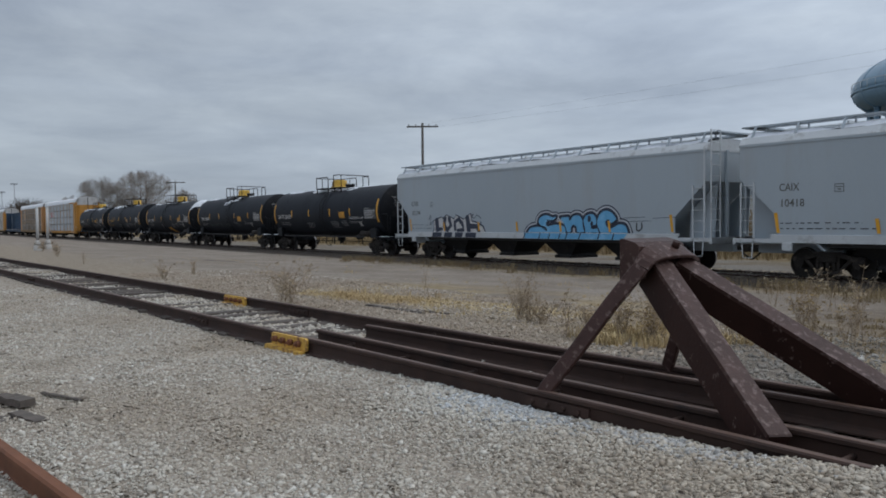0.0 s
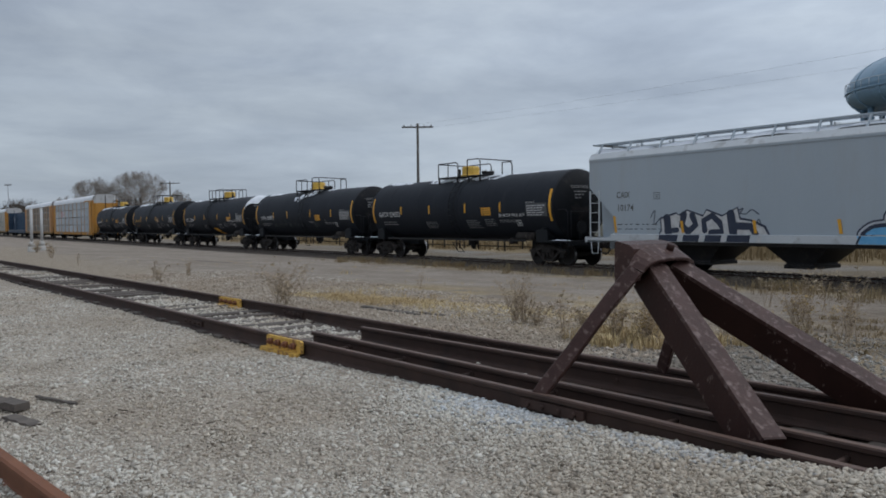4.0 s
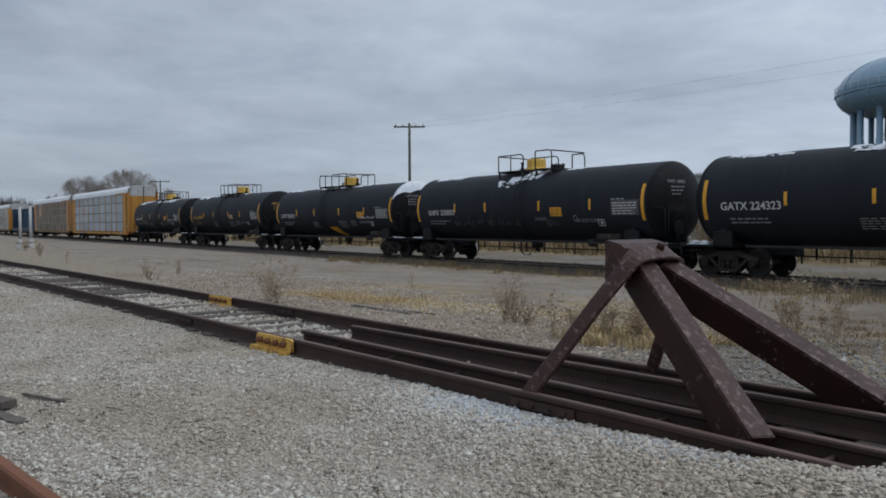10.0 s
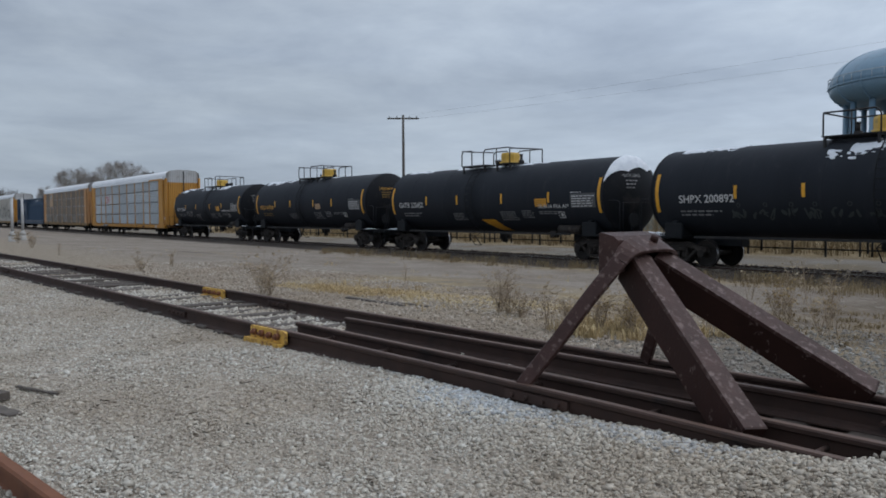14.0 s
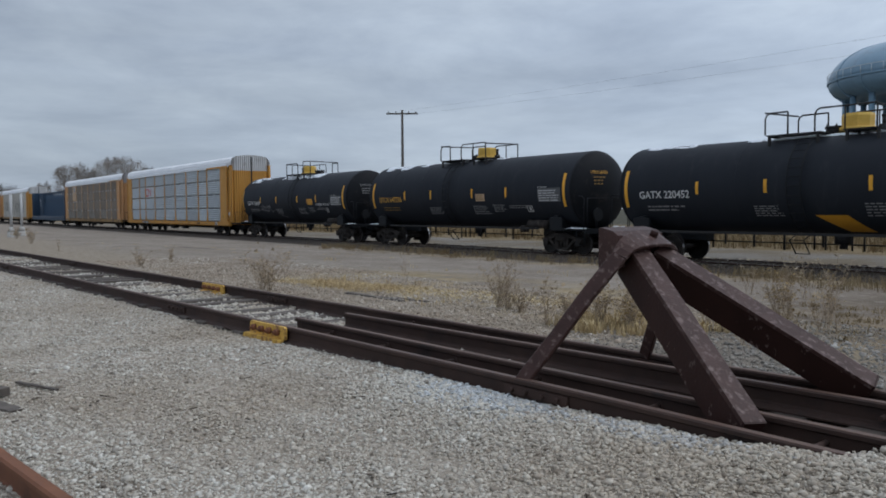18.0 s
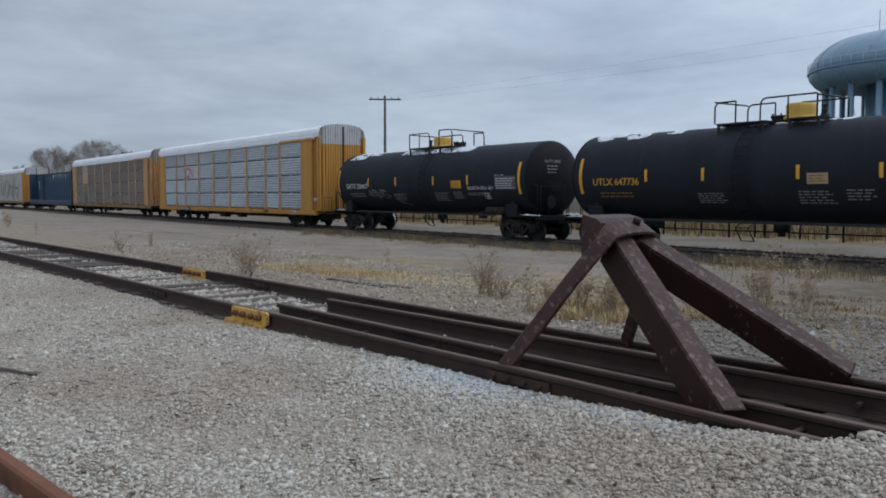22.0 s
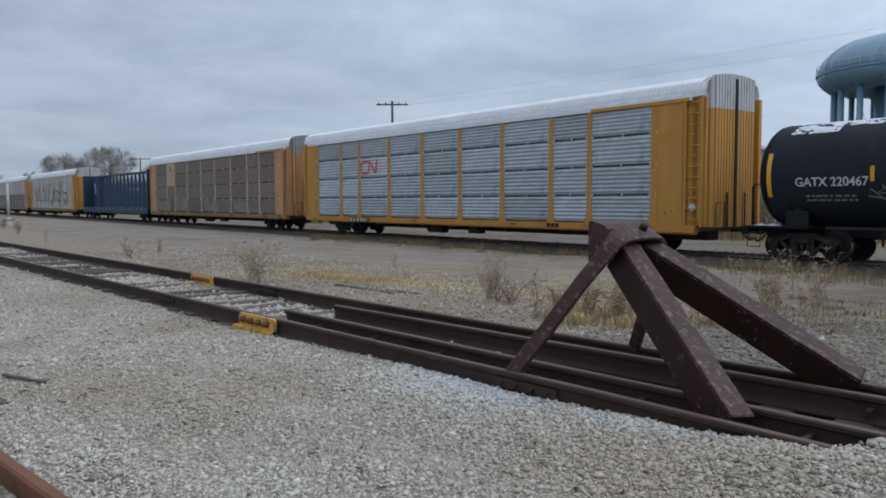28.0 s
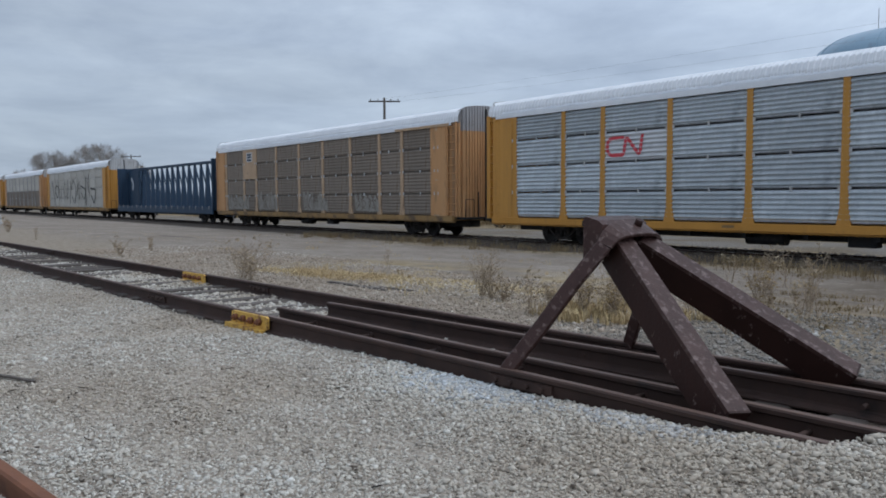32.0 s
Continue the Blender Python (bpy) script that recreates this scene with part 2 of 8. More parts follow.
M_INK = mat("weathered_grey_ink", (0.065, 0.068, 0.062), (0.15, 0.152, 0.14), 0.7, scale=3, bump=0.02)
M_FAINT = mat("worn_green_grey_spray", (0.028, 0.034, 0.036), (0.048, 0.060, 0.060), 0.7, scale=14, bump=0.02)
M_YELTXT = mat("stencil_yellow", (0.50, 0.26, 0.02), (0.60, 0.32, 0.04), 0.6, scale=9, bump=0.02)
M_YELDIM = mat("worn_stencil_yellow", (0.17, 0.10, 0.02), (0.26, 0.15, 0.03), 0.65, scale=9, bump=0.02)
M_DARKTXT = mat("stencil_black", (0.02, 0.02, 0.025), (0.045, 0.045, 0.05), 0.6, scale=9, bump=0.02)
M_SNOW = mat("crusted_snow", (0.56, 0.60, 0.66), (0.76, 0.79, 0.83), 0.75, scale=4, fine=25, bump=0.5, spec=0.3)
M_HOP = mat("hopper_grey_paint", (0.340, 0.392, 0.438), (0.372, 0.425, 0.470), 0.5, scale=0.5, fine=12, bump=0.05, stain=(0.345, 0.37, 0.39), stain_scale=1.2, stain_lo=0.50, stain_hi=0.85, stretch=(1.2, 1.2, 0.25))
M_HOPL = mat("hopper_light_grey_paint", (0.46, 0.49, 0.515), (0.55, 0.58, 0.60), 0.55, scale=1.0, fine=12, bump=0.08, stain=(0.33, 0.335, 0.34), stain_scale=2)
M_ORG = mat("orange_rack_paint", (0.45, 0.218, 0.036), (0.55, 0.275, 0.052), 0.6, scale=0.9, fine=14, bump=0.08, stain=(0.25, 0.13, 0.05), stain_scale=1.2, stain_lo=0.55, stain_hi=0.85, stretch=(3, 3, 0.3))
M_SILL = mat("dirty_yellow_sill", (0.44, 0.205, 0.03), (0.54, 0.262, 0.045), 0.65, scale=0.8, fine=14, bump=0.1, stain=(0.25, 0.125, 0.04), stain_scale=1.4, stain_lo=0.56, stain_hi=0.85, stretch=(1.5, 1, 0.5))
M_GALV = mat("galvanised_panel", (0.35, 0.395, 0.432), (0.53, 0.575, 0.61), 0.42, scale=2.2, fine=26, bump=0.06, stain=(0.20, 0.225, 0.255), stain_scale=1.3, stain_lo=0.50, stain_hi=0.85, stretch=(1.3, 1, 1.0), vary=0.16)
M_BROWN = mat("grimy_panel", (0.156, 0.130, 0.105), (0.236, 0.198, 0.162), 0.8, scale=1.3, fine=22, bump=0.08, stain=(0.135, 0.102, 0.075), stain_scale=1.5, stretch=(2, 1, 0.5), vary=0.12)
M_BRPOST = mat("faded_orange_post", (0.40, 0.275, 0.17), (0.50, 0.35, 0.225), 0.7, scale=1.5, bump=0.08, stain=(0.21, 0.155, 0.11), stain_scale=2)
M_BRSILL = mat("rusty_yellow_sill", (0.25, 0.15, 0.055), (0.34, 0.205, 0.075), 0.7, scale=1.0, bump=0.1, stain=(0.075, 0.052, 0.036), stain_scale=1.3, stain_lo=0.45, stain_hi=0.68)
M_WPANEL = mat("whitish_panel", (0.41, 0.395, 0.355), (0.52, 0.50, 0.46), 0.7, scale=1.0, fine=20, bump=0.06, stain=(0.29, 0.255, 0.20), stain_scale=1.5, vary=0.1)
M_GPANEL = mat("dull_grey_panel", (0.24, 0.24, 0.25), (0.33, 0.32, 0.32), 0.7, scale=1.0, fine=20, bump=0.06, stain=(0.19, 0.16, 0.13), stain_scale=1.5, vary=0.1)
M_ROOF = mat("snowy_galvanised_roof", (0.66, 0.69, 0.73), (0.80, 0.82, 0.85), 0.6, scale=1.2, fine=20, bump=0.1)
M_EMBLEM = mat("chalky_white_panel", (0.50, 0.52, 0.55), (0.62, 0.64, 0.66), 0.6, scale=1.4, fine=20, bump=0.06, stain=(0.36, 0.38, 0.41), stain_scale=2.0, stain_lo=0.55, stretch=(0.5, 1, 2.5))
M_ENDW = mat("white_end_door", (0.44, 0.44, 0.44), (0.55, 0.55, 0.55), 0.6, scale=1.5, bump=0.08, stain=(0.30, 0.28, 0.26), stain_scale=2)
M_BLUE = mat("blue_car_paint", (0.0095, 0.031, 0.064), (0.015, 0.043, 0.086), 0.6, scale=0.8, fine=15, bump=0.1, stain=(0.026, 0.045, 0.07), stain_scale=1.2)
M_RAIL = mat("rusted_rail", (0.027, 0.0138, 0.010), (0.057, 0.0285, 0.0205), 0.8, scale=5, fine=60, bump=0.4, stain=(0.019, 0.0112, 0.0092), stain_scale=2.5)
M_RAILHEAD = mat("worn_rail_head", (0.085, 0.050, 0.038), (0.15, 0.092, 0.068), 0.6, metal=0.2, scale=4, fine=40, bump=0.25, stain=(0.05, 0.024, 0.016), stain_scale=3, stain_lo=0.5, stain_hi=0.7, stretch=(0.3, 2, 1))
M_RAILO = mat("orange_rusted_rail", (0.125, 0.048, 0.023), (0.215, 0.085, 0.041), 0.8, scale=5, fine=60, bump=0.4, stain=(0.075, 0.032, 0.018), stain_scale=2.5)
M_RAILSHINY = mat("used_rail_steel", (0.16, 0.15, 0.15), (0.25, 0.24, 0.24), 0.4, metal=0.7, scale=4, bump=0.1)
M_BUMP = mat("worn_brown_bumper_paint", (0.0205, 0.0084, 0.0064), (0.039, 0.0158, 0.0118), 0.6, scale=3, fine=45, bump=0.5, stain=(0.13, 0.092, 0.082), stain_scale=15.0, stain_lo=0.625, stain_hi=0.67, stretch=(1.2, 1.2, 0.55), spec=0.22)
# paler than M_BUMP: more scuffs, plus light on the upper faces coloured in
M_BUMPTOP = mat("scuffed_lit_bumper_paint", (0.036, 0.0165, 0.0135), (0.068, 0.034, 0.029), 0.55, scale=6, fine=60, bump=0.5, stain=(0.155, 0.110, 0.10), stain_scale=18.0, stain_lo=0.54, stain_hi=0.66, spec=0.30)
M_CLAMP = mat("chipped_yellow_clamp_paint", (0.58, 0.34, 0.055), (0.68, 0.43, 0.10), 0.65, scale=9, fine=50, bump=0.4, stain=(0.24, 0.11, 0.035), stain_scale=14, stain_lo=0.53, stain_hi=0.64)
M_TIE = mat("weathered_tie_wood", (0.06, 0.05, 0.043), (0.125, 0.106, 0.092), 0.9, scale=3, fine=25, bump=0.6, stretch=(8, 0.6, 8), vary=0.2)
M_TIED = mat("dark_creosoted_tie", (0.035, 0.028, 0.024), (0.075, 0.06, 0.05), 0.9, scale=3, fine=25, bump=0.6, stretch=(8, 0.6, 8), vary=0.2)
M_TOWER = mat("pale_blue_tower_paint", (0.175, 0.285, 0.385), (0.225, 0.345, 0.45), 0.33, scale=0.25, fine=3, bump=0.03, stain=(0.17, 0.245, 0.325), stain_scale=0.4, stretch=(2, 2, 0.3))
M_POLE = mat("grey_utility_pole", (0.06, 0.055, 0.05), (0.11, 0.10, 0.09), 0.9, scale=2, bump=0.4, stretch=(4, 4, 0.4))
M_WIRE = mat("dull_aluminium_wire", (0.22, 0.235, 0.26), (0.27, 0.285, 0.31), 0.6, scale=1, bump=0)
M_CONC = mat("pale_concrete", (0.33, 0.32, 0.30), (0.43, 0.42, 0.40), 0.9, scale=2, fine=30, bump=0.3)
M_WPOST = mat("white_post_paint", (0.38, 0.38, 0.38), (0.47, 0.47, 0.47), 0.55, scale=2, bump=0.1)
M_BARK = mat("grey_bark", (0.055, 0.045, 0.038), (0.11, 0.09, 0.075), 0.95, scale=2, bump=0.5)
M_TWIG = mat("bare_twigs", (0.215, 0.19, 0.17), (0.30, 0.27, 0.245), 0.95, scale=1, bump=0)
M_DRY = island_mat("dry_grass_blades", [(0.50, 0.385, 0.205), (0.64, 0.52, 0.31), (0.40, 0.295, 0.155), (0.56, 0.46, 0.295)], bump=0)
M_WEED = island_mat("dead_weed_stems", [(0.33, 0.265, 0.20), (0.45, 0.37, 0.28), (0.26, 0.205, 0.15), (0.38, 0.31, 0.235)], bump=0)
M_SEED = island_mat("pale_seed_heads", [(0.37, 0.31, 0.22), (0.46, 0.395, 0.295), (0.30, 0.24, 0.165)], bump=0)
M_STONE = island_mat("crushed_limestone", [(0.431, 0.389, 0.335), (0.588, 0.55, 0.488), (0.499, 0.46, 0.401), (0.706, 0.682, 0.628), (0.235, 0.207, 0.175), (0.559, 0.515, 0.447), (0.627, 0.601, 0.545), (0.411, 0.364, 0.304)])
M_STONEB = island_mat("fresh_blue_grey_stone", [(0.43, 0.44, 0.45), (0.59, 0.605, 0.62), (0.33, 0.34, 0.345), (0.51, 0.525, 0.54), (0.70, 0.715, 0.73)])
M_STONED = island_mat("dark_grey_stone", [(0.15, 0.14, 0.128), (0.26, 0.245, 0.225), (0.36, 0.34, 0.315), (0.20, 0.185, 0.165), (0.46, 0.44, 0.41)])
M_BALLAST = island_mat("dark_ballast_stone", [(0.075, 0.062, 0.052), (0.135, 0.115, 0.098), (0.19, 0.165, 0.142), (0.10, 0.085, 0.07)])
M_STONEY = island_mat("mixed_yard_stone", [(0.31, 0.262, 0.215), (0.50, 0.44, 0.375), (0.38, 0.325, 0.27), (0.60, 0.54, 0.47), (0.23, 0.19, 0.15), (0.43, 0.36, 0.29)])
M_LEAF = island_mat("withered_brown_leaves", [(0.38, 0.30, 0.20), (0.47, 0.385, 0.26), (0.29, 0.22, 0.145), (0.42, 0.345, 0.245)], bump=0)
M_LITTER = island_mat("dark_plant_scraps", [(0.05, 0.042, 0.036), (0.11, 0.085, 0.065), (0.035, 0.032, 0.03), (0.16, 0.12, 0.085)], bump=0)
M_GOLDLEAF = island_mat("golden_withered_leaves", [(0.38, 0.275, 0.125), (0.46, 0.35, 0.175), (0.30, 0.215, 0.10), (0.41, 0.325, 0.19)], bump=0)
M_BRUSH = island_mat("tan_brush", [(0.235, 0.175, 0.095), (0.30, 0.23, 0.13), (0.18, 0.13, 0.072), (0.26, 0.205, 0.125)], bump=0)
M_FADEORG = mat("faded_orange_end_paint", (0.47, 0.250, 0.105), (0.55, 0.305, 0.135), 0.7, scale=1.2, bump=0.08, stain=(0.27, 0.165, 0.085), stain_scale=1.6, stain_lo=0.52, stretch=(2, 2, 0.4))
M_BLD = mat("pale_metal_siding", (0.46, 0.51, 0.54), (0.54, 0.585, 0.61), 0.6, scale=0.6, fine=8, bump=0.05, stretch=(3, 3, 0.3))
M_BLDROOF = mat("grey_metal_roof", (0.26, 0.28, 0.30), (0.33, 0.35, 0.37), 0.5, scale=0.5, fine=8, bump=0.05)
M_GBLUE = mat("sky_blue_spray_paint", (0.09, 0.33, 0.58), (0.15, 0.42, 0.68), 0.5, scale=2.5, bump=0.02, stain=(0.22, 0.50, 0.74), stain_scale=1.5)
M_GDARK = mat("dark_spray_paint", (0.012, 0.02, 0.045), (0.025, 0.035, 0.065), 0.5, scale=5, bump=0.02)
M_GWHITE = mat("white_spray_paint", (0.40, 0.43, 0.47), (0.52, 0.55, 0.59), 0.5, scale=5, bump=0.02)
M_RED = mat("red_emblem_paint", (0.50, 0.035, 0.05), (0.60, 0.05, 0.07), 0.5, scale=4, bump=0.02)
M_BRNGRAF = mat("pale_scribble_paint", (0.24, 0.225, 0.20), (0.33, 0.31, 0.275), 0.7, scale=3, bump=0.02)


# ---- mesh tools ----
class G:
    """Collects vertices and faces of one mesh."""

    def __init__(self):
        self.v, self.f, self.s = [], [], []

    def face(self, pts, smooth=False):
        i = len(self.v)
        self.v.extend(tuple(p) for p in pts)
        self.f.append(tuple(range(i, i + len(pts))))
        self.s.append(smooth)

    def mesh(self, pts, faces, smooth=False):
        i = len(self.v)
        self.v.extend(tuple(p) for p in pts)
        for f in faces:
            self.f.append(tuple(i + k for k in f))
            self.s.append(smooth)

    def box(self, x0, x1, y0, y1, z0, z1, c=0.0):
        if c <= 0:
            p = [(x, y, z) for x in (x0, x1) for y in (y0, y1) for z in (z0, z1)]
            self.mesh(p, [(0, 1, 3, 2), (4, 6, 7, 5), (0, 4, 5, 1), (2, 3, 7, 6), (0, 2, 6, 4), (1, 5, 7, 3)])
            return
        c = min(c, (x1 - x0) / 3, (y1 - y0) / 3, (z1 - z0) / 3)
        lo, hi = (x0, y0, z0), (x1, y1, z1)
        p, ix = [], {}
        for a in range(3):
            for sx in (0, 1):
                for sy in (0, 1):
                    for sz in (0, 1):
                        s = (sx, sy, sz)
                        q = [(hi[k] if s[k] else lo[k]) for k in range(3)]
                        for k in range(3):
                            if k != a:
                                q[k] += -c if s[k] else c
                        ix[a, s] = len(p)
                        p.append(q)
        f = []
        for a in range(3):
            b, d = (a + 1) % 3, (a + 2) % 3
            for side in (0, 1):
                quad = []
                for u, w in ((0, 0), (1, 0), (1, 1), (0, 1)):
                    s = [0, 0, 0]
                    s[a], s[b], s[d] = side, u, w
                    quad.append(ix[a, tuple(s)])
                f.append(quad if side else quad[::-1])
            for u in (0, 1):
                for w in (0, 1):
                    s0, s1 = [0, 0, 0], [0, 0, 0]
                    s0[b] = s1[b] = u
                    s0[d] = s1[d] = w
                    s1[a] = 1
                    q = [ix[b, tuple(s0)], ix[b, tuple(s1)], ix[d, tuple(s1)], ix[d, tuple(s0)]]
                    f.append(q if u == w else q[::-1])
        for s in [(i, j, k) for i in (0, 1) for j in (0, 1) for k in (0, 1)]:
            t = [ix[0, s], ix[1, s], ix[2, s]]
            f.append(t if sum(s) % 2 else t[::-1])
        self.mesh(p, f)

    def cyl(self, p, q, r, r2=None, n=10, caps=True):
        p, q = Vector(p), Vector(q)
        r2 = r if r2 is None else r2
        d = (q - p).normalized()
        a = d.orthogonal().normalized()
        b = d.cross(a)
        ring = [a * math.cos(2 * math.pi * k / n) + b * math.sin(2 * math.pi * k / n) for k in range(n)]
        pts = [p + e * r for e in ring] + [q + e * r2 for e in ring]
        self.mesh(pts, [(k, (k + 1) % n, n + (k + 1) % n, n + k) for k in range(n)], True)
        if caps:
            i = len(self.v) - 2 * n
            self.f += [tuple(i + k for k in range(n - 1, -1, -1)), tuple(i + n + k for k in range(n))]
            self.s += [False, False]

    def tube(self, pts, r, n=6):
        """One bent pipe through pts."""
        p = [Vector(q) for q in pts]
        d = [(b - a).normalized() for a, b in zip(p[:-1], p[1:])]
        u = d[0].orthogonal().normalized()
        rings = []
        for i, q in enumerate(p):
            t = (d[max(0, i - 1)] + d[min(len(d) - 1, i)]).normalized()
            u = (u - t * u.dot(t)).normalized()
            w = t.cross(u)
            k = [u * (r * math.cos(2 * math.pi * j / n)) + w * (r * math.sin(2 * math.pi * j / n)) for j in range(n)]
            rings.append([q + e for e in k])
        self.loft(rings)

    def prism(self, poly, to3, d0, d1, smooth=False):
        """A closed outline poly (2D, counter-clockwise) pushed from d0 to d1; to3(u, v, d) places it."""
        n = len(poly)
        pts = [to3(u, v, d0) for u, v in poly] + [to3(u, v, d1) for u, v in poly]
        self.mesh(pts, [(k, (k + 1) % n, n + (k + 1) % n, n + k) for k in range(n)], smooth)
        i = len(self.v) - 2 * n
        self.f += [tuple(i + k for k in range(n - 1, -1, -1)), tuple(i + n + k for k in range(n))]
        self.s += [False, False]

    def loft(self, rings, close=True, caps=True, smooth=True):
        n = len(rings[0])
        pts = [p for r in rings for p in r]
        f = []
        for j in range(len(rings) - 1):
            for k in range(n if close else n - 1):
                f.append((j * n + k, j * n + (k + 1) % n, (j + 1) * n + (k + 1) % n, (j + 1) * n + k))
        self.mesh(pts, f, smooth)
        if caps:
            i = len(self.v) - len(pts)
            self.f += [tuple(i + k for k in range(n - 1, -1, -1)), tuple(i + len(pts) - n + k for k in range(n))]
            self.s += [smooth, smooth]

    def data(self, name, material):
        me = bpy.data.meshes.new(name)
        me.from_pydata(self.v, [], self.f)
        me.polygons.foreach_set("use_smooth", self.s)
        me.materials.append(material)
        me.update()
        return me


SHARED = {}


def shared(key, make, material):
    if key not in SHARED:
        g = G()
        make(g)
        SHARED[key] = g.data(key.split("#")[0], material)
    return SHARED[key]


def part(name, g, material, parent=None, label="", m=None):
    data = g.data(name, material) if isinstance(g, G) else g
    ob = new(name, data)
    if parent is not None:
        ob.parent = parent
    if m is not None:
        ob.matrix_basis = m
    if label:
        tagged(ob, label)
    return ob


def thing(name, label, category, group="", kind="", m=None):
    ob = tagged(new(name), label, category, group, kind)
    ob.empty_display_size = 0.2
    if m is not None:
        ob.matrix_basis = m
    return ob


def text_mesh(text, size, material, name="lettering", weight=0.0):
    cu = bpy.data.curves.new("letters", "FONT")
    cu.body, cu.size, cu.align_x, cu.align_y, cu.offset = text, size, "LEFT", "BOTTOM", weight
    cu.resolution_u = 3
    ob = bpy.data.objects.new("letters", cu)
    scene.collection.objects.link(ob)
    dg = bpy.context.evaluated_depsgraph_get()
    me = bpy.data.meshes.new_from_object(ob.evaluated_get(dg))
    bpy.data.objects.remove(ob)
    bpy.data.curves.remove(cu)
    me.name = name
    me.materials.clear()
    me.materials.append(material)
    return me


# ---- ground ----
TA = radians(3.15)
RAIL_Z = 0.18      # rail head of the stub track
TRAIN_Y, TRAIN_Z = 24.0, -0.43    # centre line and rail head of the line with the train


def ground_z(x, y):
    k = min(1.0, max(0.0, (y - 6.5) / 13.0))
    z = -0.56 * k * k * (3 - 2 * k)
    d = abs(y - TRAIN_Y)
    if d < 3.0:
        z += 0.10 * (1 - d / 3.0)
    return z + bank(x, y)


def ramp(v, a, b):
    k = min(1.0, max(0.0, (v - a) / (b - a)))
    return k * k * (3 - 2 * k)


def bank(x, y):
    """Loose stone banked against the near rail and over the rail ends."""
    if not (-9 < x < 3 and 1 < y < 6):
        return 0.0
    s = (x + 3.5) * math.cos(TA) + (y - 4.62) * math.sin(TA)
    n = -(x + 3.5) * math.sin(TA) + (y - 4.62) * math.cos(TA)
    h = 0.05 * ramp(s, -4.5, -0.6) + 0.045 * ramp(s, -0.8, 0.7) + 0.045 * ramp(s, 0.7, 1.4) + 0.06 * ramp(s, 1.35, 2.1)
    inner = -0.745 + 0.45 * ramp(s, 1.4, 1.9) + 0.5 * ramp(s, 1.8, 2.7)
    return h * ramp(n, -2.3, -0.85) * (1 - ramp(n, inner - 0.05, inner + 0.05))


def stub(s, n, z):
    """A place by its way along and across the stub track."""
    return Vector((-3.5 + s * math.cos(TA) - n * math.sin(TA), 4.62 + s * math.sin(TA) + n * math.cos(TA), z))


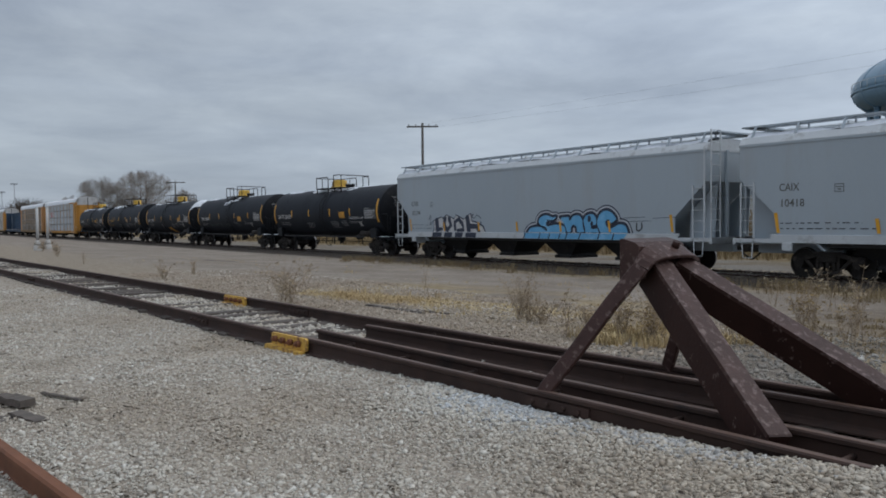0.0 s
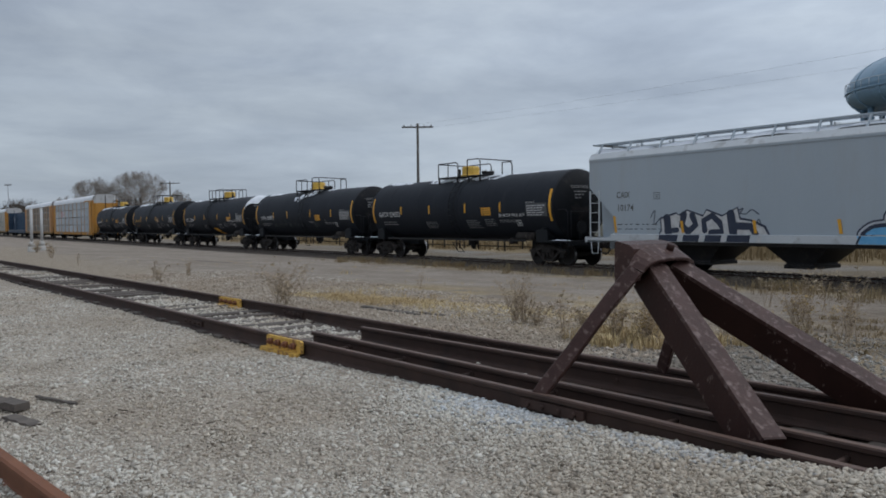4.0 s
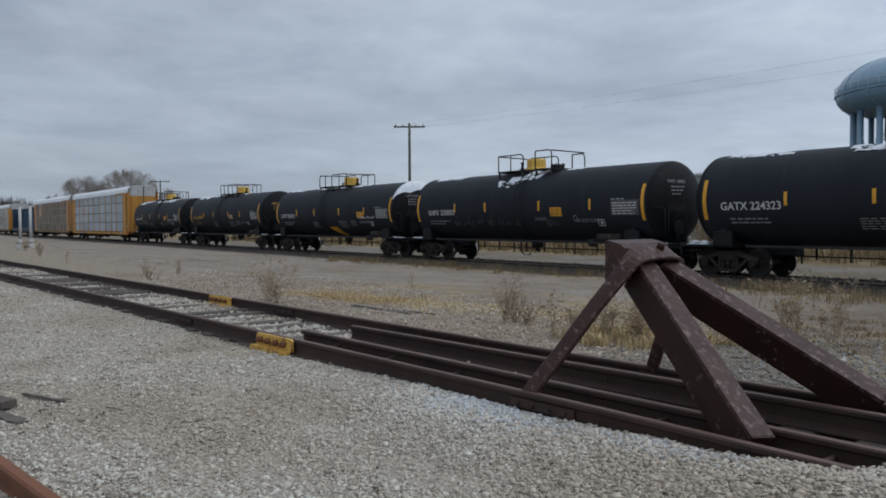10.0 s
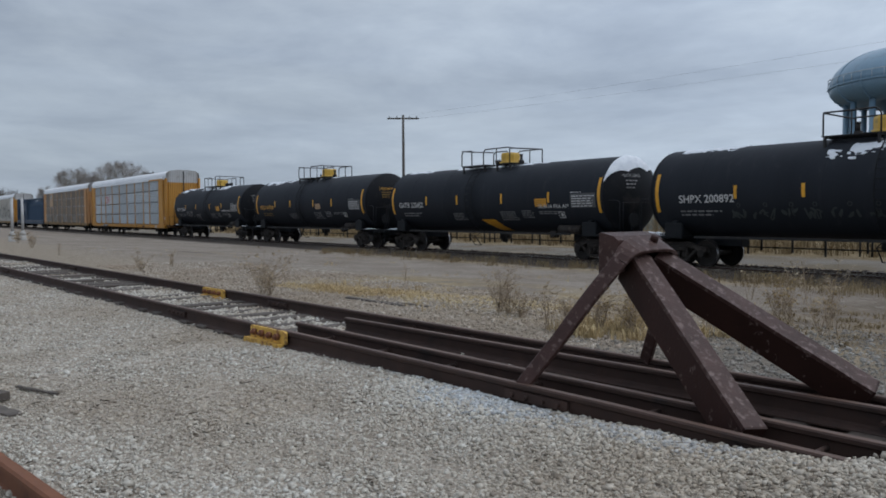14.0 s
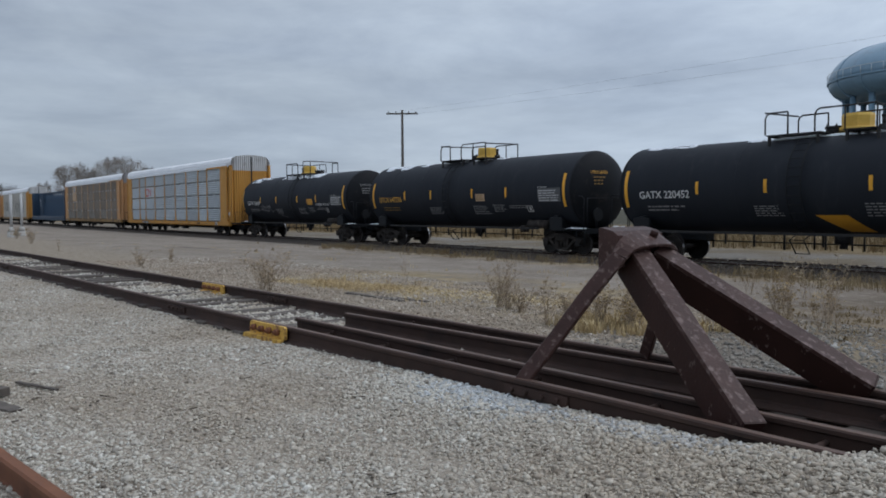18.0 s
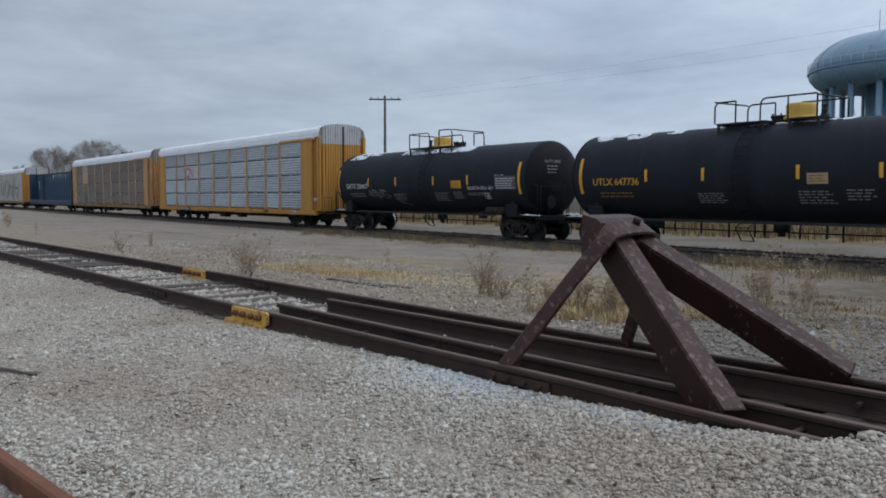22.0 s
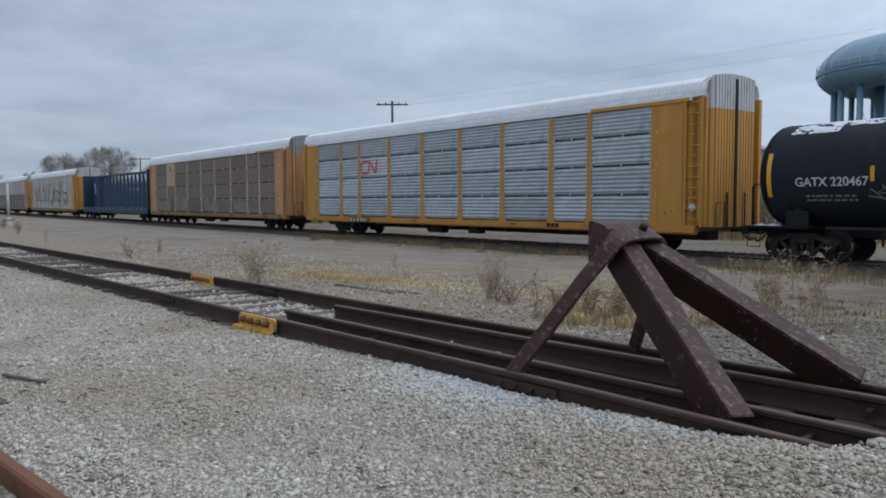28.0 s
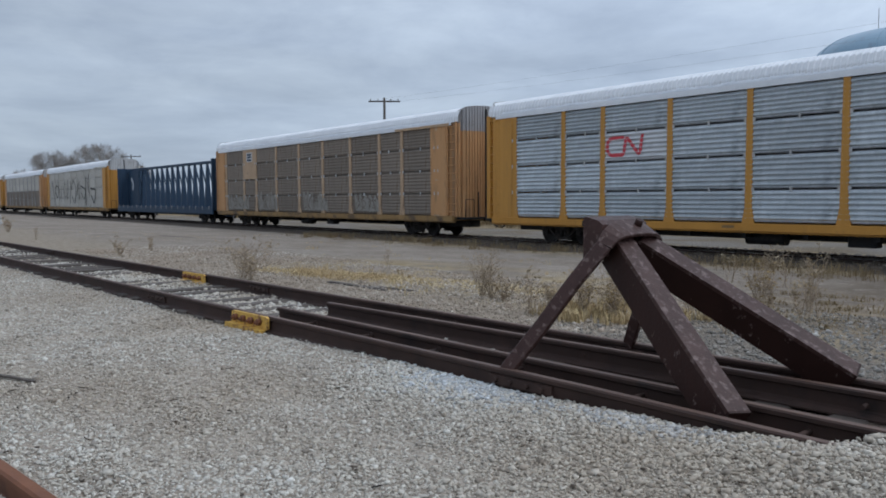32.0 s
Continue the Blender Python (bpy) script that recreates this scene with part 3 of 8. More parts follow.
def ground_material():
    m = bpy.data.materials.new("yard_ground")
    m.use_nodes = True
    nt = m.node_tree
    N, L = nt.nodes.new, nt.links.new
    b = nt.nodes["Principled BSDF"]
    tc, sep = N("ShaderNodeTexCoord"), N("ShaderNodeSeparateXYZ")
    L(tc.outputs["Object"], sep.inputs[0])

    def noise_at(scale, detail=4, rough=0.55):
        n = N("ShaderNodeTexNoise")
        n.inputs["Scale"].default_value, n.inputs["Detail"].default_value, n.inputs["Roughness"].default_value = scale, detail, rough
        L(tc.outputs["Object"], n.inputs["Vector"])
        return n.outputs[0]

    def ranged(v, a, c, lo=0.0, hi=1.0):
        r = N("ShaderNodeMapRange")
        r.inputs[1].default_value, r.inputs[2].default_value, r.inputs[3].default_value, r.inputs[4].default_value = a, c, lo, hi
        r.interpolation_type = "SMOOTHSTEP"
        L(v, r.inputs[0])
        return r.outputs[0]

    def math2(op, a, c):
        r = N("ShaderNodeMath"); r.operation = op
        for i, q in enumerate((a, c)):
            if isinstance(q, (int, float)):
                r.inputs[i].default_value = q
            else:
                L(q, r.inputs[i])
        return r.outputs[0]

    def mixc(f, a, c):
        r = N("ShaderNodeMix"); r.data_type = "RGBA"
        for key, q in (("Factor", f), ("A", a), ("B", c)):
            if isinstance(q, tuple):
                r.inputs[key].default_value = (*q, 1)
            else:
                L(q, r.inputs[key])
        return r.outputs["Result"]

    vor = N("ShaderNodeTexVoronoi"); vor.inputs["Scale"].default_value = 24.0
    L(tc.outputs["Object"], vor.inputs["Vector"])
    vor2 = N("ShaderNodeTexVoronoi"); vor2.inputs["Scale"].default_value = 60.0
    L(tc.outputs["Object"], vor2.inputs["Vector"])
    sepc = N("ShaderNodeSeparateColor"); L(vor.outputs["Color"], sepc.inputs[0])
    ramp = N("ShaderNodeValToRGB"); e = ramp.color_ramp.elements
    e[0].position, e[0].color = 0.0, (0.27, 0.228, 0.182, 1)
    e[1].position, e[1].color = 1.0, (0.53, 0.475, 0.405, 1)
    k = e.new(0.45); k.color = (0.40, 0.35, 0.29, 1)
    L(sepc.outputs[0], ramp.inputs[0])
    gravel = mixc(ranged(vor.outputs["Distance"], 0.012, 0.03), (0.40, 0.355, 0.30), ramp.outputs[0])
    big = noise_at(0.35, 5)
    gravel = mixc(ranged(big, 0.42, 0.66, 0.0, 0.5), gravel, (0.37, 0.325, 0.27))
    # packed road
    road = mixc(ranged(noise_at(0.5, 6, 0.6), 0.35, 0.7), (0.252, 0.210, 0.172), (0.345, 0.300, 0.256))
    road = mixc(ranged(noise_at(14.0, 3), 0.45, 0.62, 0.0, 0.4), road, (0.35, 0.315, 0.27))
    road = mixc(ranged(noise_at(0.16, 5, 0.6), 0.50, 0.66, 0.0, 0.4), road, (0.21, 0.172, 0.132))
    wob = math2("MULTIPLY", math2("SUBTRACT", noise_at(0.22, 4), 0.5), 3.5)
    yw = math2("ADD", sep.outputs[1], wob)
    dirt = mixc(ranged(noise_at(5.0, 5, 0.65), 0.35, 0.65), (0.23, 0.185, 0.135), (0.38, 0.32, 0.25))
    yrel = math2("SUBTRACT", sep.outputs[1], math2("MULTIPLY", sep.outputs[0], 0.055))
    gravel = mixc(ranged(yrel, 5.35, 6.0, 0.0, 0.75), gravel, dirt)
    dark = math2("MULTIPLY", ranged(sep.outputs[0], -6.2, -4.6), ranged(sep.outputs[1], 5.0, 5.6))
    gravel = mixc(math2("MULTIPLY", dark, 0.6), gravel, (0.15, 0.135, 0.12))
    col = mixc(ranged(yw, 6.2, 9.0), gravel, road)
    # dry turf in patches beyond the stub track
    turf = mixc(ranged(noise_at(3.0, 5), 0.35, 0.65), (0.30, 0.225, 0.12), (0.46, 0.365, 0.215))
    band = math2("MULTIPLY", ranged(yw, 6.3, 8.0), ranged(yw, 13.5, 10.0))
    tm = math2("MULTIPLY", math2("MULTIPLY", band, ranged(sep.outputs[0], -19.0, -14.0)), ranged(noise_at(0.55, 5, 0.65), 0.40, 0.56))
    col = mixc(math2("MULTIPLY", tm, 0.85), col, turf)
    edge = math2("MULTIPLY", math2("MULTIPLY", ranged(sep.outputs[1], 18.6, 20.6), ranged(sep.outputs[0], -45.0, -22.0)), ranged(noise_at(0.8, 5, 0.65), 0.36, 0.52))
    col = mixc(math2("MULTIPLY", edge, 0.8), col, turf)
    # darker earth towards the end of the stub track
    dark_end = math2("MULTIPLY", ranged(math2("ADD", sep.outputs[0], wob), -10.5, -6.0), math2("MULTIPLY", ranged(yw, 6.5, 8.5), ranged(yw, 26.0, 22.0)))
    col = mixc(math2("MULTIPLY", dark_end, 0.62), col, mixc(ranged(noise_at(1.1, 6, 0.7), 0.40, 0.60), (0.125, 0.096, 0.068), (0.235, 0.19, 0.145)))
    # dark bed of the running line, then pale road and field behind
    yb = math2("ADD", sep.outputs[1], math2("MULTIPLY", math2("SUBTRACT", noise_at(0.7, 5), 0.5), 1.6))
    # the dark brown also stands in for the shadow strip below the train
    bed = mixc(ranged(noise_at(9.0, 3), 0.4, 0.6), (0.055, 0.045, 0.038), (0.12, 0.10, 0.085))
    col = mixc(math2("MULTIPLY", ranged(yb, 20.1, 21.0), ranged(sep.outputs[1], 26.2, 25.2)), col, bed)
    back = mixc(ranged(noise_at(0.3, 5), 0.4, 0.62), (0.235, 0.215, 0.19), (0.20, 0.165, 0.12))
    col = mixc(ranged(yw, 26.5, 27.5), col, back)
    field = mixc(ranged(noise_at(0.4, 6), 0.35, 0.65), (0.20, 0.15, 0.085), (0.29, 0.225, 0.135))
    col = mixc(ranged(yw, 32.0, 34.0), col, field)
    col = mixc(ranged(sep.outputs[1], 62.0, 80.0), col, (0.085, 0.08, 0.06))
    # an oily streak where vehicles turn
    ex = math2("DIVIDE", math2("ADD", sep.outputs[0], 34.3), 1.9)
    ey = math2("DIVIDE", math2("SUBTRACT", sep.outputs[1], 12.0), 1.0)
    ed = math2("ADD", math2("ADD", math2("MULTIPLY", ex, ex), math2("MULTIPLY", ey, ey)), math2("MULTIPLY", noise_at(1.6, 4), 1.2))
    col = mixc(ranged(ed, 1.5, 0.7, 0.0, 0.75), col, (0.085, 0.072, 0.062))
    # scattered paler and darker crumbs on the packed dirt
    crumb = math2("MULTIPLY", ranged(sep.outputs[1], 5.6, 7.0), ranged(sep.outputs[1], 21.0, 19.0))
    col = mixc(math2("MULTIPLY", crumb, ranged(noise_at(2.4, 6, 0.75), 0.54, 0.66, 0.0, 0.55)), col, (0.46, 0.42, 0.375))
    col = mixc(math2("MULTIPLY", crumb, ranged(noise_at(3.7, 6, 0.75), 0.57, 0.68, 0.0, 0.55)), col, (0.15, 0.122, 0.098))
    # darker brown fines among the doubled rails
    xr, yr = math2("ADD", sep.outputs[0], 3.5), math2("SUBTRACT", sep.outputs[1], 4.62)
    sr = math2("ADD", math2("MULTIPLY", xr, math.cos(TA)), math2("MULTIPLY", yr, math.sin(TA)))
    nr = math2("SUBTRACT", math2("MULTIPLY", yr, math.cos(TA)), math2("MULTIPLY", xr, math.sin(TA)))
    between_rails = math2("MULTIPLY", math2("MULTIPLY", ranged(sr, -5.1, -4.6), ranged(sr, 2.1, 1.4)), math2("MULTIPLY", ranged(nr, -0.82, -0.72), ranged(nr, 0.82, 0.72)))
    col = mixc(math2("MULTIPLY", between_rails, 0.9), col, mixc(ranged(noise_at(20.0, 4), 0.35, 0.65), (0.045, 0.032, 0.026), (0.11, 0.082, 0.065)))
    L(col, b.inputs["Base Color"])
    b.inputs["Roughness"].default_value = 0.95
    b.inputs["Specular IOR Level"].default_value = 0.15
    hgt = math2("ADD", math2("MULTIPLY", vor.outputs["Distance"], 1.6), math2("MULTIPLY", vor2.outputs["Distance"], 0.8))
    bp = N("ShaderNodeBump"); bp.inputs["Strength"].default_value, bp.inputs["Distance"].default_value = 0.8, 0.03
    L(hgt, bp.inputs["Height"]); L(bp.outputs[0], b.inputs["Normal"])
    return m


def build_ground():
    xs = [-3000, -1500, -700, -400, -250, -170] + [-120 + 5 * i for i in range(18)] + [-30 + 0.5 * i for i in range(47)] + [-6.9 + 0.1 * i for i in range(70)] + [0.2 + 0.5 * i for i in range(15)] + [8 + 4 * i for i in range(12)] + [80, 160, 400, 1200, 3000]
    ys = [-3000, -1000, -300, -100, -40, -15, -6, -3] + [-2 + 0.4 * i for i in range(12)] + [2.7 + 0.07 * i for i in range(33)] + [5.2 + 0.4 * i for i in range(52)] + [27 + 2 * i for i in range(10)] + [60, 90, 150, 300, 700, 1500, 3000]
    v, f = [], []
    for y in ys:
        for x in xs:
            z = ground_z(x, y)
            if -40 < x < 12 and -4 < y < 22:
                z += 0.05 * noise.noise((x * 0.35, y * 0.35, 0)) + 0.022 * noise.noise((x * 1.4, y * 1.4, 3))
            v.append((x, y, z))
    n = len(xs)
    for j in range(len(ys) - 1):
        for i in range(n - 1):
            f.append((j * n + i, j * n + i + 1, (j + 1) * n + i + 1, (j + 1) * n + i))
    me = bpy.data.meshes.new("ground")
    me.from_pydata(v, [], f)
    me.polygons.foreach_set("use_smooth", [True] * len(f))
    me.materials.append(ground_material())
    tagged(new("ground", me), "pale crushed-stone yard with packed road and dry grass", "ground", kind="structure")


build_ground()

# ---- tracks ----
RAIL_PROFILE = [(-0.07, 0), (0.07, 0), (0.07, 0.012), (0.018, 0.032), (0.011, 0.05), (0.011, 0.128), (0.035, 0.142), (0.036, 0.166), (0.026, 0.175),
                (-0.026, 0.175), (-0.036, 0.166), (-0.035, 0.142), (-0.011, 0.128), (-0.011, 0.05), (-0.018, 0.032), (-0.07, 0.012)]


def rail(name, pts, head_z, parent, body, head, label=""):
    """pts: places of the rail's centre line; head_z: height of the running surface, or one for each place."""
    zs = head_z if isinstance(head_z, (list, tuple)) else [head_z] * len(pts)
    g, h = G(), G()
    rings, rings2 = [], []
    for i, p in enumerate(pts):
        a, b = pts[max(0, i - 1)], pts[min(len(pts) - 1, i + 1)]
        d = (Vector(b) - Vector(a)); d.z = 0; d.normalize()
        nrm = Vector((-d.y, d.x, 0))
        base = Vector((p[0], p[1], zs[i] - 0.175))
        rings.append([base + nrm * -u + Vector((0, 0, w)) for u, w in RAIL_PROFILE])
        rings2.append([base + nrm * -u + Vector((0, 0, w)) for u, w in ((-0.027, 0.1752), (0.027, 0.1752), (0.024, 0.1775), (-0.024, 0.1775))])
    g.loft(rings, smooth=False)
    h.loft(rings2, smooth=False)
    ob = part(name, g, body, parent, label)
    part("running_surface", h, head, ob)
    return ob


def tie_mesh(g):
    g.box(-0.115, 0.115, -1.28, 1.28, -0.17, 0.0, 0.012)


def short_tie_mesh(g):
    g.box(-0.115, 0.115, -0.86, 0.86, -0.17, 0.0, 0.012)


TIE_S = []      # places of the ties along the stub track


def stub_track():
    t = thing("stub_track", "rusty stub track with buried ties ending at a bumping post", "railway track", kind="structure")
    along = [-75 + 3 * i for i in range(24)] + [-4, -3, -2, -1, 0]

    def bend(s):
        return -0.00022 * (s + 12) ** 2 if s < -12 else 0.0
    near = [stub(s, -0.754 + bend(s), 0) for s in along] + [stub(0.7, -0.76, 0), stub(1.6, -0.768, 0), stub(2.4, -0.775, 0)]
    far = [stub(s, 0.754 + bend(s), 0) for s in along] + [stub(2, 0.756, 0), stub(5, 0.76, 0), stub(8, 0.76, 0)]
    rail("rail", near, [RAIL_Z] * len(along) + [RAIL_Z - 0.005, RAIL_Z - 0.01, RAIL_Z - 0.02], t, M_RAIL, M_RAILHEAD)
    rail("rail", far, RAIL_Z, t, M_RAIL, M_RAILHEAD)
    rail("guard_rail", [stub(-4.70, -0.33, 0), stub(-2, -0.345, 0), stub(1.5, -0.37, 0), stub(8, -0.40, 0)], RAIL_Z, t, M_RAIL, M_RAILHEAD, "rusty inner rail of the bumping post")
    rail("guard_rail", [stub(-4.66, 0.30, 0), stub(-2, 0.36, 0), stub(1.5, 0.45, 0), stub(8, 0.5, 0)], RAIL_Z, t, M_RAIL, M_RAILHEAD, "rusty inner rail of the bumping post")
    for s in (-0.55, -7.2, -18.0):
        for n, e in ((-0.754, -1), (0.754, -1)):
            g = G()
            q = [stub(s + a, n + bend(s) + e * (0.014 + b), z) for a, b, z in [(a, b, z) for a in (-0.3, 0.3) for b, z in ((0.0, 0.060), (0.026, 0.064), (0.022, 0.128), (0.0, 0.132))]]
            g.mesh(q, [(0, 1, 2, 3), (7, 6, 5, 4), (0, 4, 5, 1), (1, 5, 6, 2), (2, 6, 7, 3), (3, 7, 4, 0)])
            bar = part("joint_bar", g, M_RAIL, t)
            for a in (-0.22, -0.08, 0.08, 0.22):
                g = G()
                g.cyl(stub(s + a, n + bend(s) + e * 0.03, 0.096), stub(s + a, n + bend(s) + e * 0.066, 0.096), 0.018, n=6)
                part("joint_bolt", g, M_RAIL, bar)
    me = shared("tie#short", short_tie_mesh, M_TIE)
    dark_tie = shared("tie#stained", short_tie_mesh, M_TIED)
    s = 3.0
    rnd = random.Random(5)
    while s > -60:
        TIE_S.append(s)
        p = stub(s, bend(s), RAIL_Z - 0.150 + rnd.uniform(-0.012, 0.022))
        part("tie", dark_tie if s > -4.8 else me, M_TIE, t, m=pose(p.x, p.y, p.z - (0.03 if s > -4.8 else 0), 0, 0, 3.15 + rnd.uniform(-2, 2)))
        s -= 0.54 + rnd.uniform(-0.04, 0.06)


def second_stub():
    t = thing("side_track", "orange-rusted rail with half-buried ties in the gravel", "railway track", kind="structure")
    a, b = Vector((-14, -0.85, 0)), Vector((6, 1.95, 0))
    d = (b - a).normalized()
    nrm = Vector((-d.y, d.x, 0))
    o = Vector((-4.71, 0.55, 0))
    rail("rail", [o - d * 30, o - d * 8, o, o + d * 3, o + d * 12], 0.16, t, M_RAILO, M_RAILO)
    rail("rail", [o - d * 30 - nrm * 1.505, o - nrm * 1.505, o + d * 12 - nrm * 1.505], 0.16, t, M_RAILO, M_RAILO)
    me = shared("tie", tie_mesh, M_TIE)
    rnd = random.Random(9)
    for i in range(26):
        c = o - d * (8.6 - 0.62 * i) - nrm * (0.75 + rnd.uniform(-0.1, 0.1))
        part("tie", me, M_TIE, t, m=pose(c.x, c.y, 0.012 + rnd.uniform(-0.025, 0.02), rnd.uniform(-0.5, 0.5), rnd.uniform(-1, 1), math.degrees(math.atan2(d.y, d.x)) + rnd.uniform(-4, 4)))


def train_track():
    t = thing("main_track", "running line with worn rails on dark ties", "railway track", kind="structure")
    for n in (-0.7525, 0.7525):
        rail("rail", [(x, TRAIN_Y + n, 0) for x in (-600, -300, -150, -80, -40, -20, 0, 20, 60, 120)], TRAIN_Z, t, M_RAIL, M_RAILSHINY)
    me = shared("tie", tie_mesh, M_TIE)
    rnd = random.Random(11)
    dark = me.copy(); dark.materials.clear(); dark.materials.append(M_TIED)
    for i in range(150):
        x = 12 - 0.55 * i
        part("tie", dark, M_TIED, t, m=pose(x, TRAIN_Y + rnd.uniform(-0.05, 0.05), TRAIN_Z - 0.178 + rnd.uniform(-0.015, 0.01), 0, 0, rnd.uniform(-1.5, 1.5)))


stub_track()
second_stub()
train_track()


# ---- the train ----
WHEEL_R = 0.457
CARS = []        # every car with its place along the train
WHEELS = []      # every wheelset


def travel(t):
    return -21.68 + 3.563 * t + 0.00637 * t * t + 0.000156 * t ** 3


def car_thing(name, label, c, group):
    car = thing(name, label, "railcar", group, m=pose(c + travel(0), TRAIN_Y, TRAIN_Z))
    CARS.append((car, c))
    return car


def wheelset_mesh(g):
    n = 28
    for side in (-1, 1):
        prof = [(0.10, 0.60), (0.10, 0.66), (0.14, 0.68), (0.40, 0.69), (0.43, 0.665), (0.485, 0.665), (0.49, 0.69), (0.462, 0.70), (0.452, 0.80), (0.40, 0.80), (0.385, 0.765), (0.17, 0.745), (0.12, 0.79), (0.10, 0.80)]
        rings = []
        for r, y in prof:
            rings.append([(r * math.cos(2 * math.pi * k / n), side * y, r * math.sin(2 * math.pi * k / n)) for k in range(n)])
        g.loft(rings if side > 0 else rings[::-1], caps=False, smooth=False)
        for k in range(3):
            a = 2.1 * k
            g.cyl((0.08 * math.cos(a), side * 1.10, 0.08 * math.sin(a)), (0.08 * math.cos(a), side * 1.135, 0.08 * math.sin(a)), 0.02, n=6)
        g.cyl((0, side * 1.0, 0), (0, side * 1.11, 0), 0.13, n=14)
    g.cyl((0, -1.02, 0), (0, 1.02, 0), 0.085, n=10)


def truck_mesh(g):
    def at(y):
        return lambda u, v, d: (u, y + d, v)
    for s in (-1, 1):
        y = s * 0.99
        g.prism([(-1.10, 0.52), (-0.72, 0.58), (-0.72, 0.70), (-1.10, 0.66)], at(y), -0.09, 0.09)
        g.prism([(0.72, 0.58), (1.10, 0.52), (1.10, 0.66), (0.72, 0.70)], at(y), -0.09, 0.09)
        g.prism([(-0.74, 0.57), (-0.30, 0.70), (0.30, 0.70), (0.74, 0.57), (0.74, 0.70), (0.34, 0.84), (-0.34, 0.84), (-0.74, 0.70)], at(y), -0.09, 0.09)
        g.prism([(-0.74, 0.56), (-0.34, 0.20), (-0.24, 0.20), (-0.60, 0.58)], at(y), -0.08, 0.08)
        g.prism([(0.74, 0.56), (0.60, 0.58), (0.24, 0.20), (0.34, 0.20)], at(y), -0.08, 0.08)
        g.box(-0.36, 0.36, y - 0.13, y + 0.13, 0.16, 0.26, 0.02)
        for x in (-0.36, 0.28):
            g.box(x, x + 0.08, y - 0.09, y + 0.09, 0.26, 0.72)
        for x in (-0.19, 0.0, 0.19):
            for dy in (-0.07, 0.07):
                g.cyl((x, y + dy, 0.26), (x, y + dy, 0.52), 0.062, n=8)
        g.box(-0.30, 0.30, y - 0.16, y + 0.16, 0.52, 0.70, 0.03)
        for x in (-0.89, 0.89):
            g.box(x - 0.15, x + 0.15, y - 0.10, y + 0.10, 0.46, 0.60, 0.02)
    g.box(-0.20, 0.20, -0.95, 0.95, 0.50, 0.74, 0.03)
    g.cyl((0, 0, 0.70), (0, 0, 0.86), 0.22, n=14)
    for x in (-0.34, 0.34):
        g.box(x - 0.04, x + 0.04, -0.8, 0.8, 0.32, 0.40)
        for s in (-1, 1):
            g.box(x + (0.05 if x > 0 else -0.13), x + (0.13 if x > 0 else -0.05), s * 0.74 - 0.06, s * 0.74 + 0.06, 0.25, 0.52, 0.015)


def wheel_data():
    me = shared("wheelset", wheelset_mesh, M_WHEEL)
    if len(me.materials) == 1:
        me.materials.append(M_TREAD)
        for p in me.polygons:
            r = [math.hypot(me.vertices[i].co.x, me.vertices[i].co.z) for i in p.vertices]
            y = [abs(me.vertices[i].co.y) for i in p.vertices]
            if min(r) > 0.445 and max(r) < 0.468 and max(y) > 0.75:
                p.material_index = 1
    return me


def trucks(car, xs, dz=0.0):
    for x in xs:
        tr = part("truck", shared("truck", truck_mesh, M_TRUCK), M_TRUCK, car, "grimy cast-steel truck", pose(x, 0, 0))
        for a in (-0.89, 0.89):
            w = part("wheelset", wheel_data(), M_WHEEL, tr, "steel wheelset with worn treads", pose(a, 0, WHEEL_R))
            WHEELS.append((w, a))


def coupler_mesh(g):
    g.box(-0.2, 0.30, -0.09, 0.09, 0.77, 0.92, 0.02)
    g.box(0.24, 0.46, -0.14, 0.10, 0.72, 0.98, 0.03)
    g.box(0.36, 0.56, 0.02, 0.16, 0.74, 0.96, 0.03)


def couplers(car, half):
    for s in (1, -1):
        part("coupler", shared("coupler", coupler_mesh, M_TRUCK), M_TRUCK, car, m=pose(s * half, 0, 0, 0, 0, 0 if s > 0 else 180))


def hose_mesh(g):
    pts = [(0, 0.28, 0.74), (0.16, 0.29, 0.58), (0.32, 0.26, 0.50), (0.46, 0.2, 0.55)]
    g.tube(pts, 0.03, 6)


def hoses(car, half):
    for s in (1, -1):
        part("air_hose", shared("air_hose", hose_mesh, M_BLACK), M_BLACK, car, m=pose(s * half, 0, 0, 0, 0, 0 if s > 0 else 180))


# -- tank cars --
TR, TZ, TL = 1.525, 2.53, 7.26


def tank_y(z, off=0.004):
    return -math.sqrt(max(0.0, (TR + off) ** 2 - (z - TZ) ** 2))


def tank_shell(g):
    n = 64
    prof = [(x, TR) for x in (-TL, -5.4, -3.6, -1.8, 0.0, 1.8, 3.6, 5.4, TL)]
    g.loft([[(x, r * math.cos(2 * math.pi * k / n), TZ + r * math.sin(2 * math.pi * k / n)) for k in range(n)] for x, r in prof][::-1], caps=False)


def tank_head(g):
    n = 64
    prof = [(TL + 0.62 * math.sin(a), TR * math.cos(a)) for a in [radians(q) for q in (0, 10, 20, 30, 40, 50, 60, 70, 80, 89)]]
    g.loft([[(x, r * math.cos(2 * math.pi * k / n), TZ + r * math.sin(2 * math.pi * k / n)) for k in range(n)] for x, r in prof][::-1])


def ring_mesh(g):
    n = 64
    rings = []
    for x, r in ((-0.32, TR - 0.01), (-0.32, TR + 0.014), (0.32, TR + 0.014), (0.32, TR - 0.01)):
        rings.append([(x, r * math.cos(2 * math.pi * k / n), TZ + r * math.sin(2 * math.pi * k / n)) for k in range(n)])
    g.loft(rings[::-1], caps=False, smooth=False)


